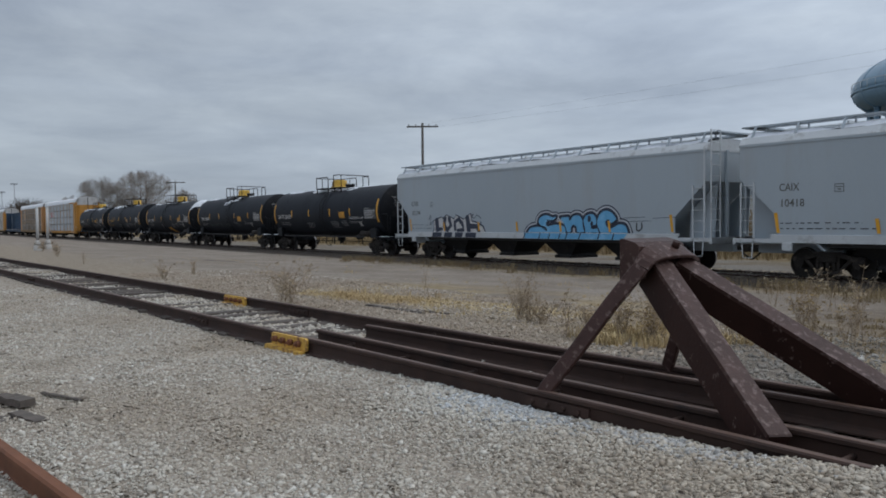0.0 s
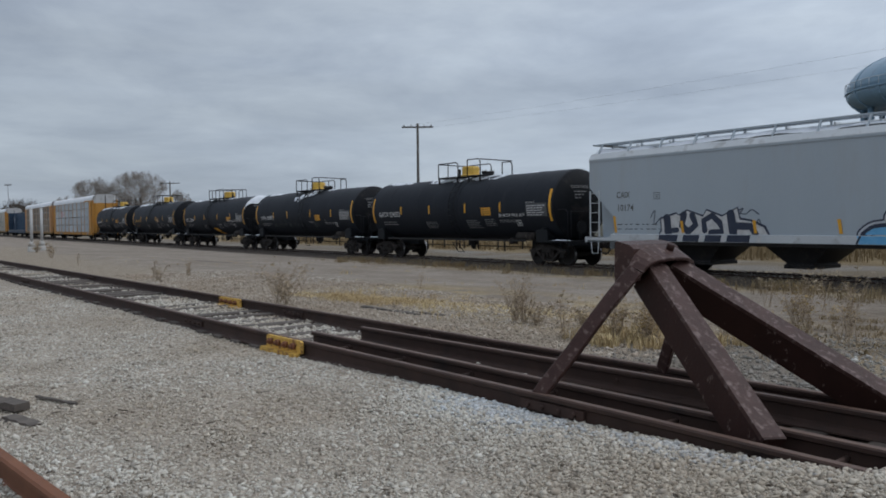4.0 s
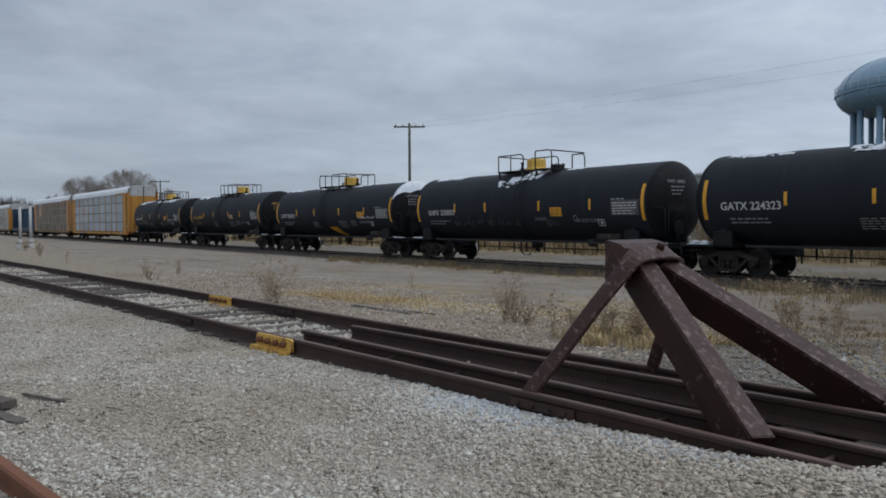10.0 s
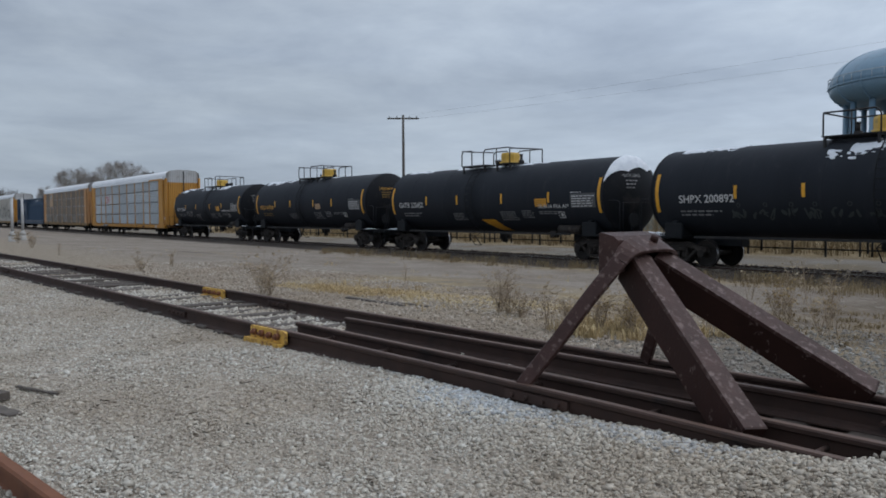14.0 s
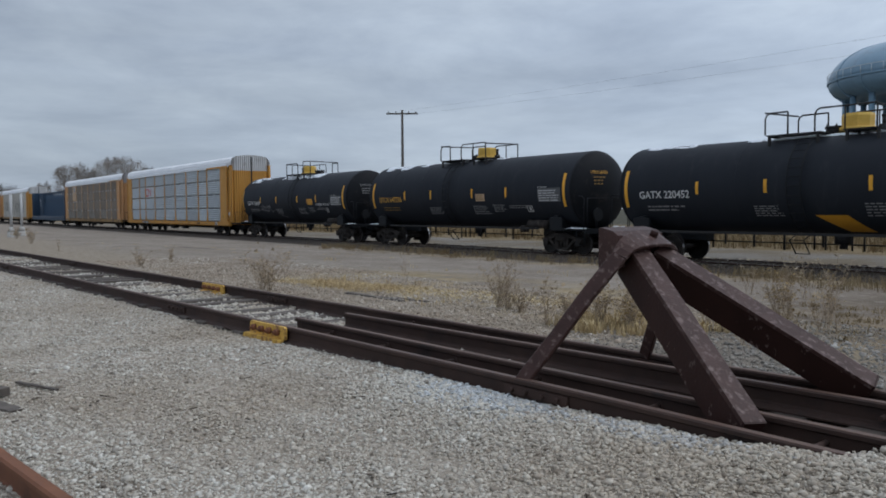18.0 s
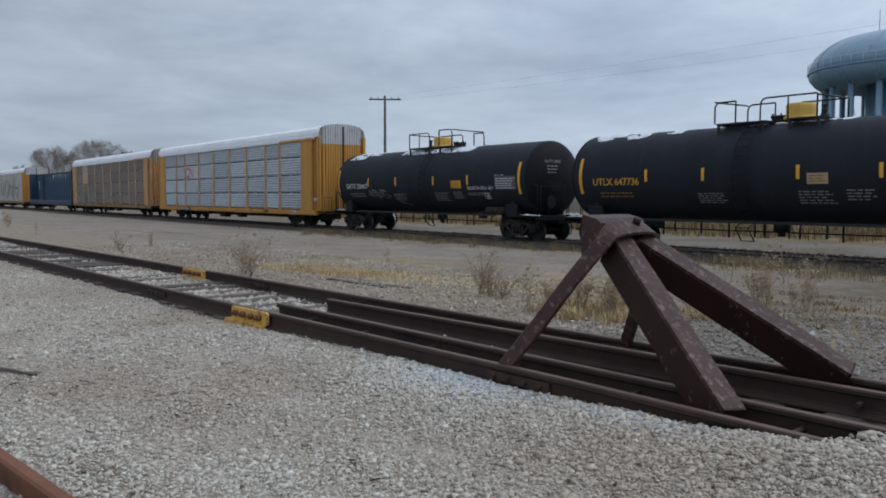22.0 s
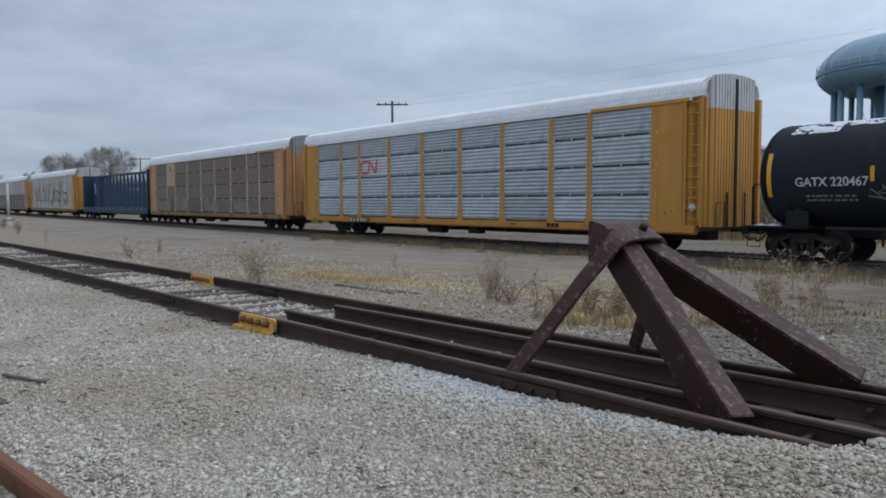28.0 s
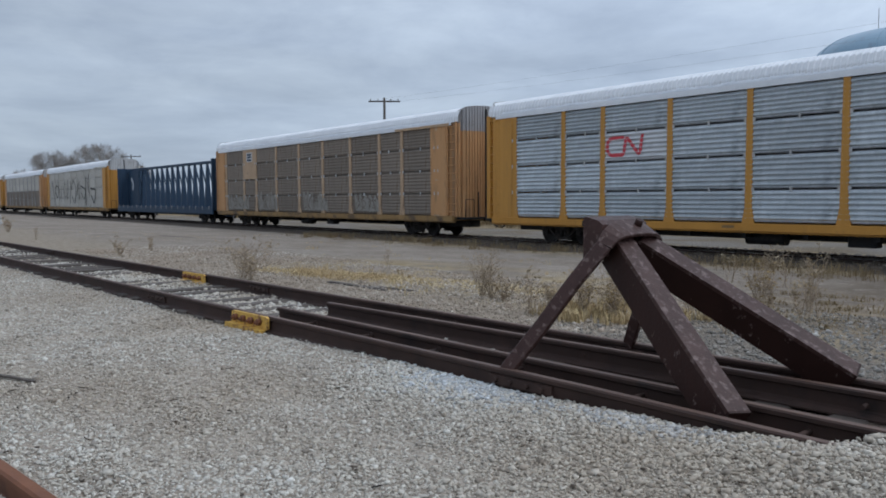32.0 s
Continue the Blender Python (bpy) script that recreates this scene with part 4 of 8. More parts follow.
def weld_mesh(g):
    n = 64
    rings = []
    for x, r in ((-0.03, TR - 0.01), (-0.012, TR + 0.007), (0.012, TR + 0.007), (0.03, TR - 0.01)):
        rings.append([(x, r * math.cos(2 * math.pi * k / n), TZ + r * math.sin(2 * math.pi * k / n)) for k in range(n)])
    g.loft(rings[::-1], caps=False, smooth=True)


def tank_patch(x0, x1, z0, z1, off=0.005, nz=6):
    g = G()
    zs = [z0 + (z1 - z0) * i / nz for i in range(nz + 1)]
    pts = [(x, tank_y(z, off), z) for z in zs for x in (x0, x1)]
    g.mesh(pts, [(2 * i, 2 * i + 1, 2 * i + 3, 2 * i + 2) for i in range(nz)], True)
    return g


def tank_text(text, x, z, size, material, car, name="lettering", weight=0.0, width=None):
    me = text_mesh(text, size, material, name, weight)
    k = 1.0
    if width:
        k = width / max(1e-3, max(v.co.x for v in me.vertices))
    for v in me.vertices:
        zz = z + v.co.y
        v.co = (x + v.co.x * k, tank_y(zz, 0.006), zz)
    return part(name, me, material, car)


def bars_on_tank(x0, x1, z0, z1, rows, material, car, rnd, off=0.006):
    """Small print that cannot be read: rows of broken bars."""
    g = G()
    h = (z1 - z0) / rows
    for i in range(rows):
        z = z0 + i * h
        x = x0
        end = x1 - rnd.uniform(0, 0.25) * (x1 - x0)
        while x < end:
            w = rnd.uniform(0.08, 0.26)
            p = [(u, tank_y(q, off), q) for u, q in ((x, z), (min(end, x + w), z), (min(end, x + w), z + h * 0.42), (x, z + h * 0.42))]
            g.face(p)
            x += w + rnd.uniform(0.03, 0.07)
    return tagged(part("small_print", g, material, car), kind="stuff")


def platform_mesh(g):
    z = TZ + TR + 0.05
    for x0, x1 in ((-1.7, 0.05), (0.72, 1.8)):
        g.box(x0 + 0.1, x1 - 0.1, 0.05, 0.13, z - 0.085, z - 0.035)
        for x in (x0 + 0.1, x1 - 0.1):
            g.box(x - 0.04, x + 0.04, -0.92, 1.1, z - 0.085, z - 0.035)
            for s in (-1, 1):
                g.box(x - 0.04, x + 0.04, s * 0.88 - 0.03, s * 0.88 + 0.03, z - 0.36, z)


def rail_loop(g, x0, x1, y, h, posts=2, n=6):
    z = TZ + TR + 0.05
    c, e = 0.16, 0.03
    pts = [(x0, y, z), (x0, y, z + h - e), (x0 + e * 0.35, y, z + h - e * 0.35), (x0 + e, y, z + h), (x1 - c, y, z + h), (x1 - c * 0.35, y, z + h - c * 0.35), (x1, y, z + h - c), (x1, y, z)]
    g.tube(pts, 0.028, n)
    for i in range(posts):
        x = x0 + (x1 - x0) * (i + 1) / (posts + 1)
        g.cyl((x, y, z), (x, y, z + h), 0.024, n=n)


def housing_mesh(g):
    z = TZ + TR + 0.06
    g.cyl((-0.15, 0.02, z), (-0.15, 0.02, z + 0.10), 0.50, n=20)
    pts = []
    for zz, r in ((z + 0.08, 0.44), (z + 0.42, 0.45), (z + 0.50, 0.42)):
        pts.append([(-0.15 + r * math.cos(2 * math.pi * k / 8 + 0.39), 0.02 + r * math.sin(2 * math.pi * k / 8 + 0.39), zz) for k in range(8)])
    g.loft(pts, smooth=False)


def manway_mesh(g):
    z = TZ + TR + 0.05
    g.cyl((0, 0, z), (0, 0, z + 0.14), 0.28, n=16)
    g.cyl((0, 0, z + 0.12), (0, 0, z + 0.19), 0.31, n=16)
    for k in range(6):
        a = k * math.pi / 3
        g.cyl((0.28 * math.cos(a), 0.28 * math.sin(a), z + 0.1), (0.28 * math.cos(a), 0.28 * math.sin(a), z + 0.25), 0.03, n=6)


def vent_mesh(g):
    z = TZ + TR + 0.05
    g.cyl((0, 0, z), (0, 0, z + 0.14), 0.13, n=12)
    g.cyl((0, 0, z + 0.14), (0, 0, z + 0.36), 0.06, n=8)
    g.cyl((0, 0, z + 0.36), (0, 0, z + 0.42), 0.08, n=8)


def ladder_mesh(g):
    path = []
    for a in range(-72, 68, 10):
        q = radians(a)
        path.append(((TR + 0.12) * math.cos(q), TZ + (TR + 0.12) * math.sin(q)))
    path = [(1.02, 0.42), (1.25, 0.72)] + [p for p in path if p[1] > 1.0]
    path[1] = (1.40, 0.85)
    g.tube([(-0.22, -y, z) for y, z in path], 0.022, 5)


def rung_mesh(g):
    g.cyl((-0.22, 0, 0), (0.22, 0, 0), 0.014, n=5)


def rung_places():
    path = [((TR + 0.12) * math.cos(radians(a)), TZ + (TR + 0.12) * math.sin(radians(a))) for a in range(-72, 68, 10)]
    return [(1.02, 0.42), (1.40, 0.85)] + [p for p in path if p[1] > 1.0][1:]


def saddle_mesh(g):
    n = 14
    inner = [(TR * math.sin(radians(a)), TZ - TR * math.cos(radians(a))) for a in [(-52 + 104 * i / n) for i in range(n + 1)]]
    outer = [(1.38, 1.55), (1.40, 1.0), (0.3, 0.86), (-0.3, 0.86), (-1.40, 1.0), (-1.38, 1.55)]
    g.prism((inner + outer)[::-1], lambda u, v, d: (d, u, v), -0.12, 0.12)
    for s in (-1, 1):
        g.box(-0.35, 0.35, s * 1.36 - 0.06, s * 1.36 + 0.06, 0.96, 1.5, 0.02)


def stub_sill_mesh(g):
    g.box(4.6, 8.15, -0.24, 0.24, 0.70, 1.02, 0.02)
    g.box(6.2, 8.12, -1.42, 1.42, 0.98, 1.05)
    g.box(8.06, 8.14, -1.42, 1.42, 0.86, 1.05)
    for s in (-1, 1):
        g.tube([(7.98, s * 1.35, 1.05), (7.98, s * 1.35, 2.25), (7.86, s * 1.35, 2.33), (6.9, s * 1.46, 2.33)], 0.02, 5)
        for z in (0.40, 0.66):
            g.tube([(7.65, s * 1.42, 0.96), (7.65, s * 1.42, z), (8.08, s * 1.42, z), (8.08, s * 1.42, 0.96)], 0.016, 5)
    g.tube([(8.02, -1.2, 1.05), (8.02, -1.2, 2.25), (8.02, 1.2, 2.25), (8.02, 1.2, 1.05)], 0.02, 5)
    g.cyl((7.95, -0.55, 1.6), (8.02, -0.55, 1.6), 0.26, n=16)
    g.cyl((7.9, -0.55, 1.05), (7.9, -0.55, 1.6), 0.05, n=6)


def deck_snow_mesh(g, s):
    """Old snow left along an edge of an end platform."""
    rows = []
    for j in range(6):
        row = []
        for i in range(22):
            x = 7.0 + 1.1 * i / 21
            y = s * (1.41 - 0.075 * j)
            e = min(1.0, 4 * min(i / 21, 1 - i / 21)) * min(1.0, (j + 0.3) * 1.2) * min(1.0, (5 - j) * 0.8)
            row.append((x, y, 1.045 + max(0.0, 0.03 + 0.07 * noise.noise((x * 5, j * 0.6, s * 3))) * e))
        rows.append(row)
    g.loft(rows if s > 0 else rows[::-1], close=False, caps=False)


def belly_mesh(g):
    for s in (-1, 1):
        g.box(-5.6, 5.6, s * 1.47 - 0.02, s * 1.47 + 0.02, 0.99, 1.07)
        for i in range(9):
            x = -5.4 + 1.35 * i
            g.box(x - 0.02, x + 0.02, s * 1.15, s * 1.47, 1.02, 1.06) if s > 0 else g.box(x - 0.02, x + 0.02, -1.47, -1.15, 1.02, 1.06)
    g.cyl((-5.2, 0.62, 0.66), (5.2, 0.62, 0.66), 0.024, n=6)
    for i, x in enumerate((-4.9, -4.4, -3.3, -2.2, -0.9, 1.2, 1.7, 3.0, 4.1, 4.9)):
        g.box(x - 0.03, x + 0.03, 0.60, 0.64, (0.42, 0.56, 0.50)[i % 3], 1.3)
    g.cyl((0.05, 0, 0.72), (0.05, 0, 1.1), 0.26, n=14)
    g.cyl((0.05, 0, 0.55), (0.05, 0, 0.75), 0.12, n=10)
    for x in (-0.7, -0.35, 0.45, 0.8):
        g.cyl((x, -0.3, 0.52), (x, -0.3, 1.1), 0.03, n=6)


def reservoir_mesh(g):
    g.cyl((4.7, -1.12, 1.20), (5.9, -1.12, 1.20), 0.18, n=14)
    g.box(4.2, 4.5, -1.25, -0.95, 0.86, 1.14, 0.03)


def head_snow(car, half, rnd):
    """Snow held by the upper curve of the end."""
    n, m = 26, 6
    g = G()
    rings = []
    for j in range(m + 1):
        a = radians(1 + 47 * j / m)
        r0 = TR * math.cos(a) + 0.03
        x = half + 0.62 * math.sin(a) + 0.02
        ring = []
        for k in range(n + 1):
            ph = radians(18 + 6.5 * j + (140 - 13 * j) * k / n)
            w = 0.012 * rnd.random() + 0.02 * noise.noise((k * 0.4, j * 0.6, 4))
            ring.append((x + w, -r0 * math.cos(ph), TZ + (r0 + w) * math.sin(ph)))
        rings.append(ring)
    g.loft(rings, close=False, caps=False)
    part("snow_cap", g, M_SNOW, car, "snow crust on the tank end")


def snow_patch(car, x0, x1, a0, a1, rnd, thick=0.035, seed=0.0):
    """A ragged crust of snow lying on the tank between the angles a0 and a1 from the top, towards the lettered side."""
    nx, na = max(8, int((x1 - x0) / 0.05)), max(6, int(abs(a1 - a0) / 1.3))
    g = G()
    idx = {}
    pts, faces = [], []
    for i in range(nx + 1):
        x = x0 + (x1 - x0) * i / nx
        for j in range(na + 1):
            a = a0 + (a1 - a0) * j / na
            e = min(i / nx, 1 - i / nx) * 5
            d = min(j / na, 1 - j / na) * 3.0
            k = noise.noise((x * 1.9 + seed, a * 0.09, seed * 1.7)) + 0.75 * noise.noise((x * 7 + seed, a * 0.33, 5)) + min(0.35, e) + min(0.35, d) - 0.40
            h = -0.01 + thick * max(0.0, min(1.0, k * 2.2))
            q = radians(a)
            idx[i, j] = (len(pts), k)
            pts.append((x, -(TR + h) * math.sin(q), TZ + (TR + h) * math.cos(q)))
    for i in range(nx):
        for j in range(na):
            quad = [idx[i, j], idx[i + 1, j], idx[i + 1, j + 1], idx[i, j + 1]]
            if max(q[1] for q in quad) > 0:
                faces.append(tuple(q[0] for q in quad))
    if faces:
        g.mesh(pts, faces, True)
        part("snow_patch", g, M_SNOW, car, "thin melting snow crust")


def tank_car(c, mark, label, spec):
    global TR, TZ, TL
    TR, TL = spec.get("r", 1.525), spec.get("l", 7.26)
    TZ = 1.005 + TR
    k = "#%g" % TR
    rnd = random.Random(int(-c * 10))
    car = car_thing("tank_car", label, c, "tank cars of the train")
    shell = part("tank", shared("tank" + k, tank_shell, M_TANK), M_TANK, car, "black cylindrical tank")
    for q in (0, 180):
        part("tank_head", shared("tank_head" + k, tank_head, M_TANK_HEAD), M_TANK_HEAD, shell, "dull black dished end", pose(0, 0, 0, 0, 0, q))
    if spec.get("ring"):
        part("belly_band", shared("belly_band" + k, ring_mesh, M_TANK), M_TANK, shell, m=pose(spec["ring"], 0, 0))
    for x in spec.get("seams", (-5.4, -2.7, 2.7, 5.4)):
        part("weld_seam", shared("weld_seam" + k, weld_mesh, M_TANK), M_TANK, shell, m=pose(x, 0, 0))
    for s in (1, -1):
        part("saddle", shared("saddle" + k, saddle_mesh, M_LADDER), M_LADDER, car, m=pose(s * 6.5, 0, 0))
        part("end_platform", shared("end_platform", stub_sill_mesh, M_LADDER), M_LADDER, car, "black end platform with handrails", pose(0, 0, 0, 0, 0, 0 if s > 0 else 180))
        for e in (-1, 1):
            part("deck_snow", shared("deck_snow#%d" % e, lambda g, e=e: deck_snow_mesh(g, e), M_SNOW), M_SNOW, car, "small snow heap on the end platform", pose(0, 0, 0, 0, 0, 0 if s > 0 else 180))
    part("side_sill", shared("side_sill", belly_mesh, M_BLACK), M_BLACK, car)
    part("air_reservoir", shared("air_reservoir", reservoir_mesh, M_TRUCK), M_TRUCK, car)
    off = spec.get("plat", 0.0)
    walkway = part("walkway", shared("walkway" + k, platform_mesh, M_BLACK), M_BLACK, car, "black grated top walkway", pose(off, 0, 0))
    for x0, x1 in ((-1.7, 0.05), (0.72, 1.8)):
        def board(g, w=x1 - x0):
            g.box(0, w, 0, 0.15, -0.035, -0.005)
        for i in range(10):
            part("grating_bar", shared("grating_bar#%g" % x0, board, M_BLACK), M_BLACK, walkway, m=pose(x0, -0.92 + 0.2 * i, TZ + TR + 0.05))
    flip = pose(off, 0.2, 0, 0, 0, 180) if spec.get("flip") else pose(off, 0, 0)
    for key, (x0, x1, y, h, n) in {"a": (-1.65, 0.0, -0.9, 0.68, 1), "b": (0.75, 1.75, -0.9, 0.75, 0), "c": (-1.65, 0.15, 1.08, 0.68, 1), "d": (1.0, 1.75, 1.08, 0.68, 0)}.items():
        part("handrail", shared("handrail" + k + key, lambda g, q=(x0, x1, y, h, n): rail_loop(g, *q), M_BLACK), M_BLACK, car, m=flip)
    for x, h in ((1.75, 0.75), (-1.65, 0.69)):
        def end_rail(g, x=x, h=h):
            z = TZ + TR + 0.05
            g.cyl((x, -0.9, z + h - 0.02), (x, 1.08, z + h - 0.05), 0.028, n=6)
        part("end_rail", shared("end_rail" + k + "_%g" % x, end_rail, M_BLACK), M_BLACK, car, m=flip)
    part("valve_housing", shared("valve_housing" + k, housing_mesh, M_YELBOX), M_YELBOX, car, "yellow valve housing", pose(off + (0.85 if spec.get("flip") else 0.0), 0, 0))
    part("manway", shared("manway" + k, manway_mesh, M_BLACK), M_BLACK, car, m=pose(off + (0.0 if spec.get("flip") else 1.1), 0.1, 0))
    part("vent_valve", shared("vent_valve" + k, vent_mesh, M_BLACK), M_BLACK, car, m=pose(off + (1.45 if spec.get("flip") else -1.05), 0, 0))
    ladder = part("ladder", shared("ladder" + k, ladder_mesh, M_LADDER), M_LADDER, car, m=pose(off + (0.38 if not spec.get("flip") else -0.38), 0, 0))
    part("stile", shared("ladder" + k, ladder_mesh, M_LADDER), M_LADDER, ladder, m=pose(0.44, 0, 0))
    for y, z in rung_places():
        part("rung", shared("rung", rung_mesh, M_LADDER), M_LADDER, ladder, m=pose(0, -y, z))
    for x, h in [(spec.get("lref", -7.10), 0.66), (7.10, 0.66)] + [(q, 0.34) for q in spec["marks"]]:
        w = 0.14 if abs(x) > 7 else 0.11
        part("reflector", tank_patch(x - w / 2, x + w / 2, TZ - h + 0.10 if abs(x) < 7 else TZ - h, TZ + h - (0.16 if abs(x) < 7 else 0)), M_YEL, car)
    px, pz, pw, ph = spec["placard"]
    part("placard", tank_patch(px, px + pw, pz, pz + ph), spec.get("placard_mat", M_ORANGEPLAC), car)
    bars_on_tank(px + 0.05, px + pw - 0.05, pz + 0.07, pz + ph - 0.02, 3, M_YELDIM, car, rnd, 0.008)
    tm = spec.get("text", M_WHITE)
    tank_text(mark, spec.get("tx", -6.5), TZ - 0.42, 0.36, tm, car, "reporting_mark", 0.006, 2.1)
    bars_on_tank(-6.2, -4.6, TZ - 0.78, TZ - 0.54, 2, M_GREYTXT if tm is M_WHITE else M_YELDIM, car, rnd)
    # data panel near the end, then several blocks of small print
    part("data_panel", tank_patch(5.62, 6.92, TZ - 0.46, TZ + 0.10, 0.004), M_PANELGREY, car, "grey stencilled data panel")
    bars_on_tank(5.68, 6.9, TZ - 0.42, TZ + 0.07, 5, M_WHITE, car, rnd)
    bars_on_tank(5.62, 6.3, TZ + 0.13, TZ + 0.19, 1, M_WHITE, car, rnd)
    for x, z, w, h in ((4.85, TZ - 0.86, 0.34, 0.03), (4.85, TZ - 0.64, 0.34, 0.03), (4.85, TZ - 0.86, 0.03, 0.25), (5.16, TZ - 0.86, 0.03, 0.25), (4.98, TZ - 0.80, 0.12, 0.12)):
        part("stencil_frame", tank_patch(x, x + w, z, z + h, 0.006, 2), M_WHITE, car)
    if spec.get("faint"):
        bars_on_tank(1.4, 2.2, TZ - 0.62, TZ - 0.48, 2, M_GREYTXT, car, rnd)
        ring = [(3.72 + 0.10 * math.cos(0.4 * q), 1.97 + 0.12 * math.sin(0.4 * q)) for q in range(17)]
        g = G()
        stroke_mesh(g, ring, 0.03, lambda a, b: (a, tank_y(b, 0.007), b))
        part("emblem", g, M_GREYTXT, car, "small white ring emblem")
        for x, w in spec["faint"]:
            faint_tag(car, x, w, rnd)
    else:
        bars_on_tank(-2.1, -1.05, TZ - 0.96, TZ - 0.60, 5, M_GREYTXT, car, rnd)
        bars_on_tank(1.3, 2.4, TZ - 0.96, TZ - 0.54, 5, M_GREYTXT, car, rnd)
        bars_on_tank(2.7, 3.5, TZ - 0.85, TZ - 0.50, 4, M_GREYTXT, car, rnd)
    if mark.startswith("GATX"):
        tank_text("SR-8754 FRA AIP", 3.75, TZ - 0.50, 0.20, M_WHITE, car, "lettering", 0.003, 1.75)
    bars_on_tank(3.75, 5.1, TZ - 0.70, TZ - 0.55, 2, M_GREYTXT, car, rnd)
    def on_head(y, z):
        return (TL + 0.62 * math.sqrt(max(0.01, 1 - ((z - TZ) / TR) ** 2 - (y / TR) ** 2)) + 0.012, y, z)
    em = M_GREYTXT if tm is M_WHITE else M_YELTXT
    me = text_mesh(mark, 0.17, em, "end_mark", 0.002)
    wide = max(v.co.x for v in me.vertices)
    for v in me.vertices:
        v.co = on_head(-0.85 + v.co.x * 0.85 / wide, 3.18 + v.co.y)
    part("end_mark", me, em, car)
    g = G()
    for i in range(3):
        y, z = -0.75, 3.05 - 0.13 * i
        while y < -0.2 - 0.1 * i:
            w = rnd.uniform(0.07, 0.16)
            g.face([on_head(y, z), on_head(y + w, z), on_head(y + w, z + 0.05), on_head(y, z + 0.05)])
            y += w + 0.05
    tagged(part("small_print", g, M_GREYTXT if tm is M_WHITE else M_YELDIM, car), kind="stuff")
    if spec.get("chute"):
        g = G()
        x = spec["chute"]
        row = []
        for i in range(9):
            k = i / 8
            z = 1.60 - 0.50 * k
            row.append((x + 0.75 * k, x + 0.95 + 0.55 * k, z))
        for (a0, a1, z0), (b0, b1, z1) in zip(row[:-1], row[1:]):
            g.face([(b0, tank_y(z1, 0.006), z1), (b1, tank_y(z1, 0.006), z1), (a1, tank_y(z0, 0.006), z0), (a0, tank_y(z0, 0.006), z0)])
        part("paint_patch", g, M_ORANGEPLAC, car, "orange paint flash low on the tank")
    for q in spec.get("snow", ()):
        snow_patch(car, *q[:4], rnd, seed=q[4])
    if spec.get("headsnow"):
        head_snow(car, TL, rnd)
    if spec.get("tag"):
        scrawl(car, *spec["tag"])
    trucks(car, (-6.5, 6.5))
    couplers(car, 8.15)
    hoses(car, 8.1)
    return car


def stroke_mesh(g, pts, w, place):
    """A painted stroke of width w along pts (2D), laid on a surface by place(u, v)."""
    n = len(pts)
    left, right = [], []
    for i, p in enumerate(pts):
        a, b = Vector(pts[max(0, i - 1)]), Vector(pts[min(n - 1, i + 1)])
        d = (b - a)
        d = d.normalized() if d.length > 1e-6 else Vector((1, 0))
        nrm = Vector((-d.y, d.x)) * w / 2
        left.append(Vector(p) + nrm); right.append(Vector(p) - nrm)
    for i in range(n - 1):
        g.face([place(*right[i]), place(*right[i + 1]), place(*left[i + 1]), place(*left[i])])
    for c, o in ((pts[0], pts[1]), (pts[-1], pts[-2])):
        a0 = math.atan2(c[1] - o[1], c[0] - o[0])
        g.face([place(c[0] + w / 2 * math.cos(a0 + a), c[1] + w / 2 * math.sin(a0 + a)) for a in [(k - 3) * math.pi / 6 for k in range(7)]])


def faint_tag(car, x, w, rnd):
    """A small worn spray tag: a looped line with a ring above it."""
    g = G()
    z = TZ - 0.72
    for q in range(4):
        u = x + w * (0.1 + 0.25 * q)
        pts = [(u + rnd.uniform(-0.12, 0.12), z + rnd.uniform(-0.16, 0.16)) for _ in range(4)]
        stroke_mesh(g, bowed(pts, 3), rnd.uniform(0.03, 0.07), lambda a, b: (a, tank_y(b, 0.007 + 0.0006 * q), b))
    ring = [(x + 0.6 * w + 0.06 * math.cos(0.5 * q), z + 0.27 + 0.06 * math.sin(0.5 * q)) for q in range(14)]
    stroke_mesh(g, ring, 0.025, lambda a, b: (a, tank_y(b, 0.007), b))
    tagged(part("spray_tag", g, M_FAINT, car, "faint worn green-grey spray tag"), kind="stuff")


def scrawl(car, x, z, w, h):
    rnd = random.Random(77)
    g = G()
    for i in range(7):
        u = x + w * i / 7
        pts = [(u + 0.3 * rnd.uniform(-1, 1), z + h * rnd.uniform(-0.2, 1.1)) for _ in range(3)] + [(u + 0.4, z + h * 0.2)]
        stroke_mesh(g, pts, 0.035, lambda a, b: (a, tank_y(b, 0.007), b))
    stroke_mesh(g, [(x + w * 0.7, z + h), (x + w * 1.5, z - 0.2), (x + w * 2.0, z - 0.35)], 0.035, lambda a, b: (a, tank_y(b, 0.007), b))
    part("spray_tag", g, M_GREYTXT, car, "pale spray-painted scrawl")


# -- covered hoppers --
HL = 9.72       # half length of the body
HSIDE = 1.60


def hopper_side(g):
    for s in (-1, 1):
        o = [(-HL, 4.18), (-HL, 3.12), (-8.42, 1.92), (-8.42, 1.33), (8.42, 1.33), (8.42, 1.92), (HL, 3.12), (HL, 4.18)]
        if s < 0:
            g.prism(o, lambda u, v, d: (u, -HSIDE + d, v), 0.05, 0.0)
        else:
            g.prism(o, lambda u, v, d: (u, HSIDE - d, v), 0.0, 0.05)


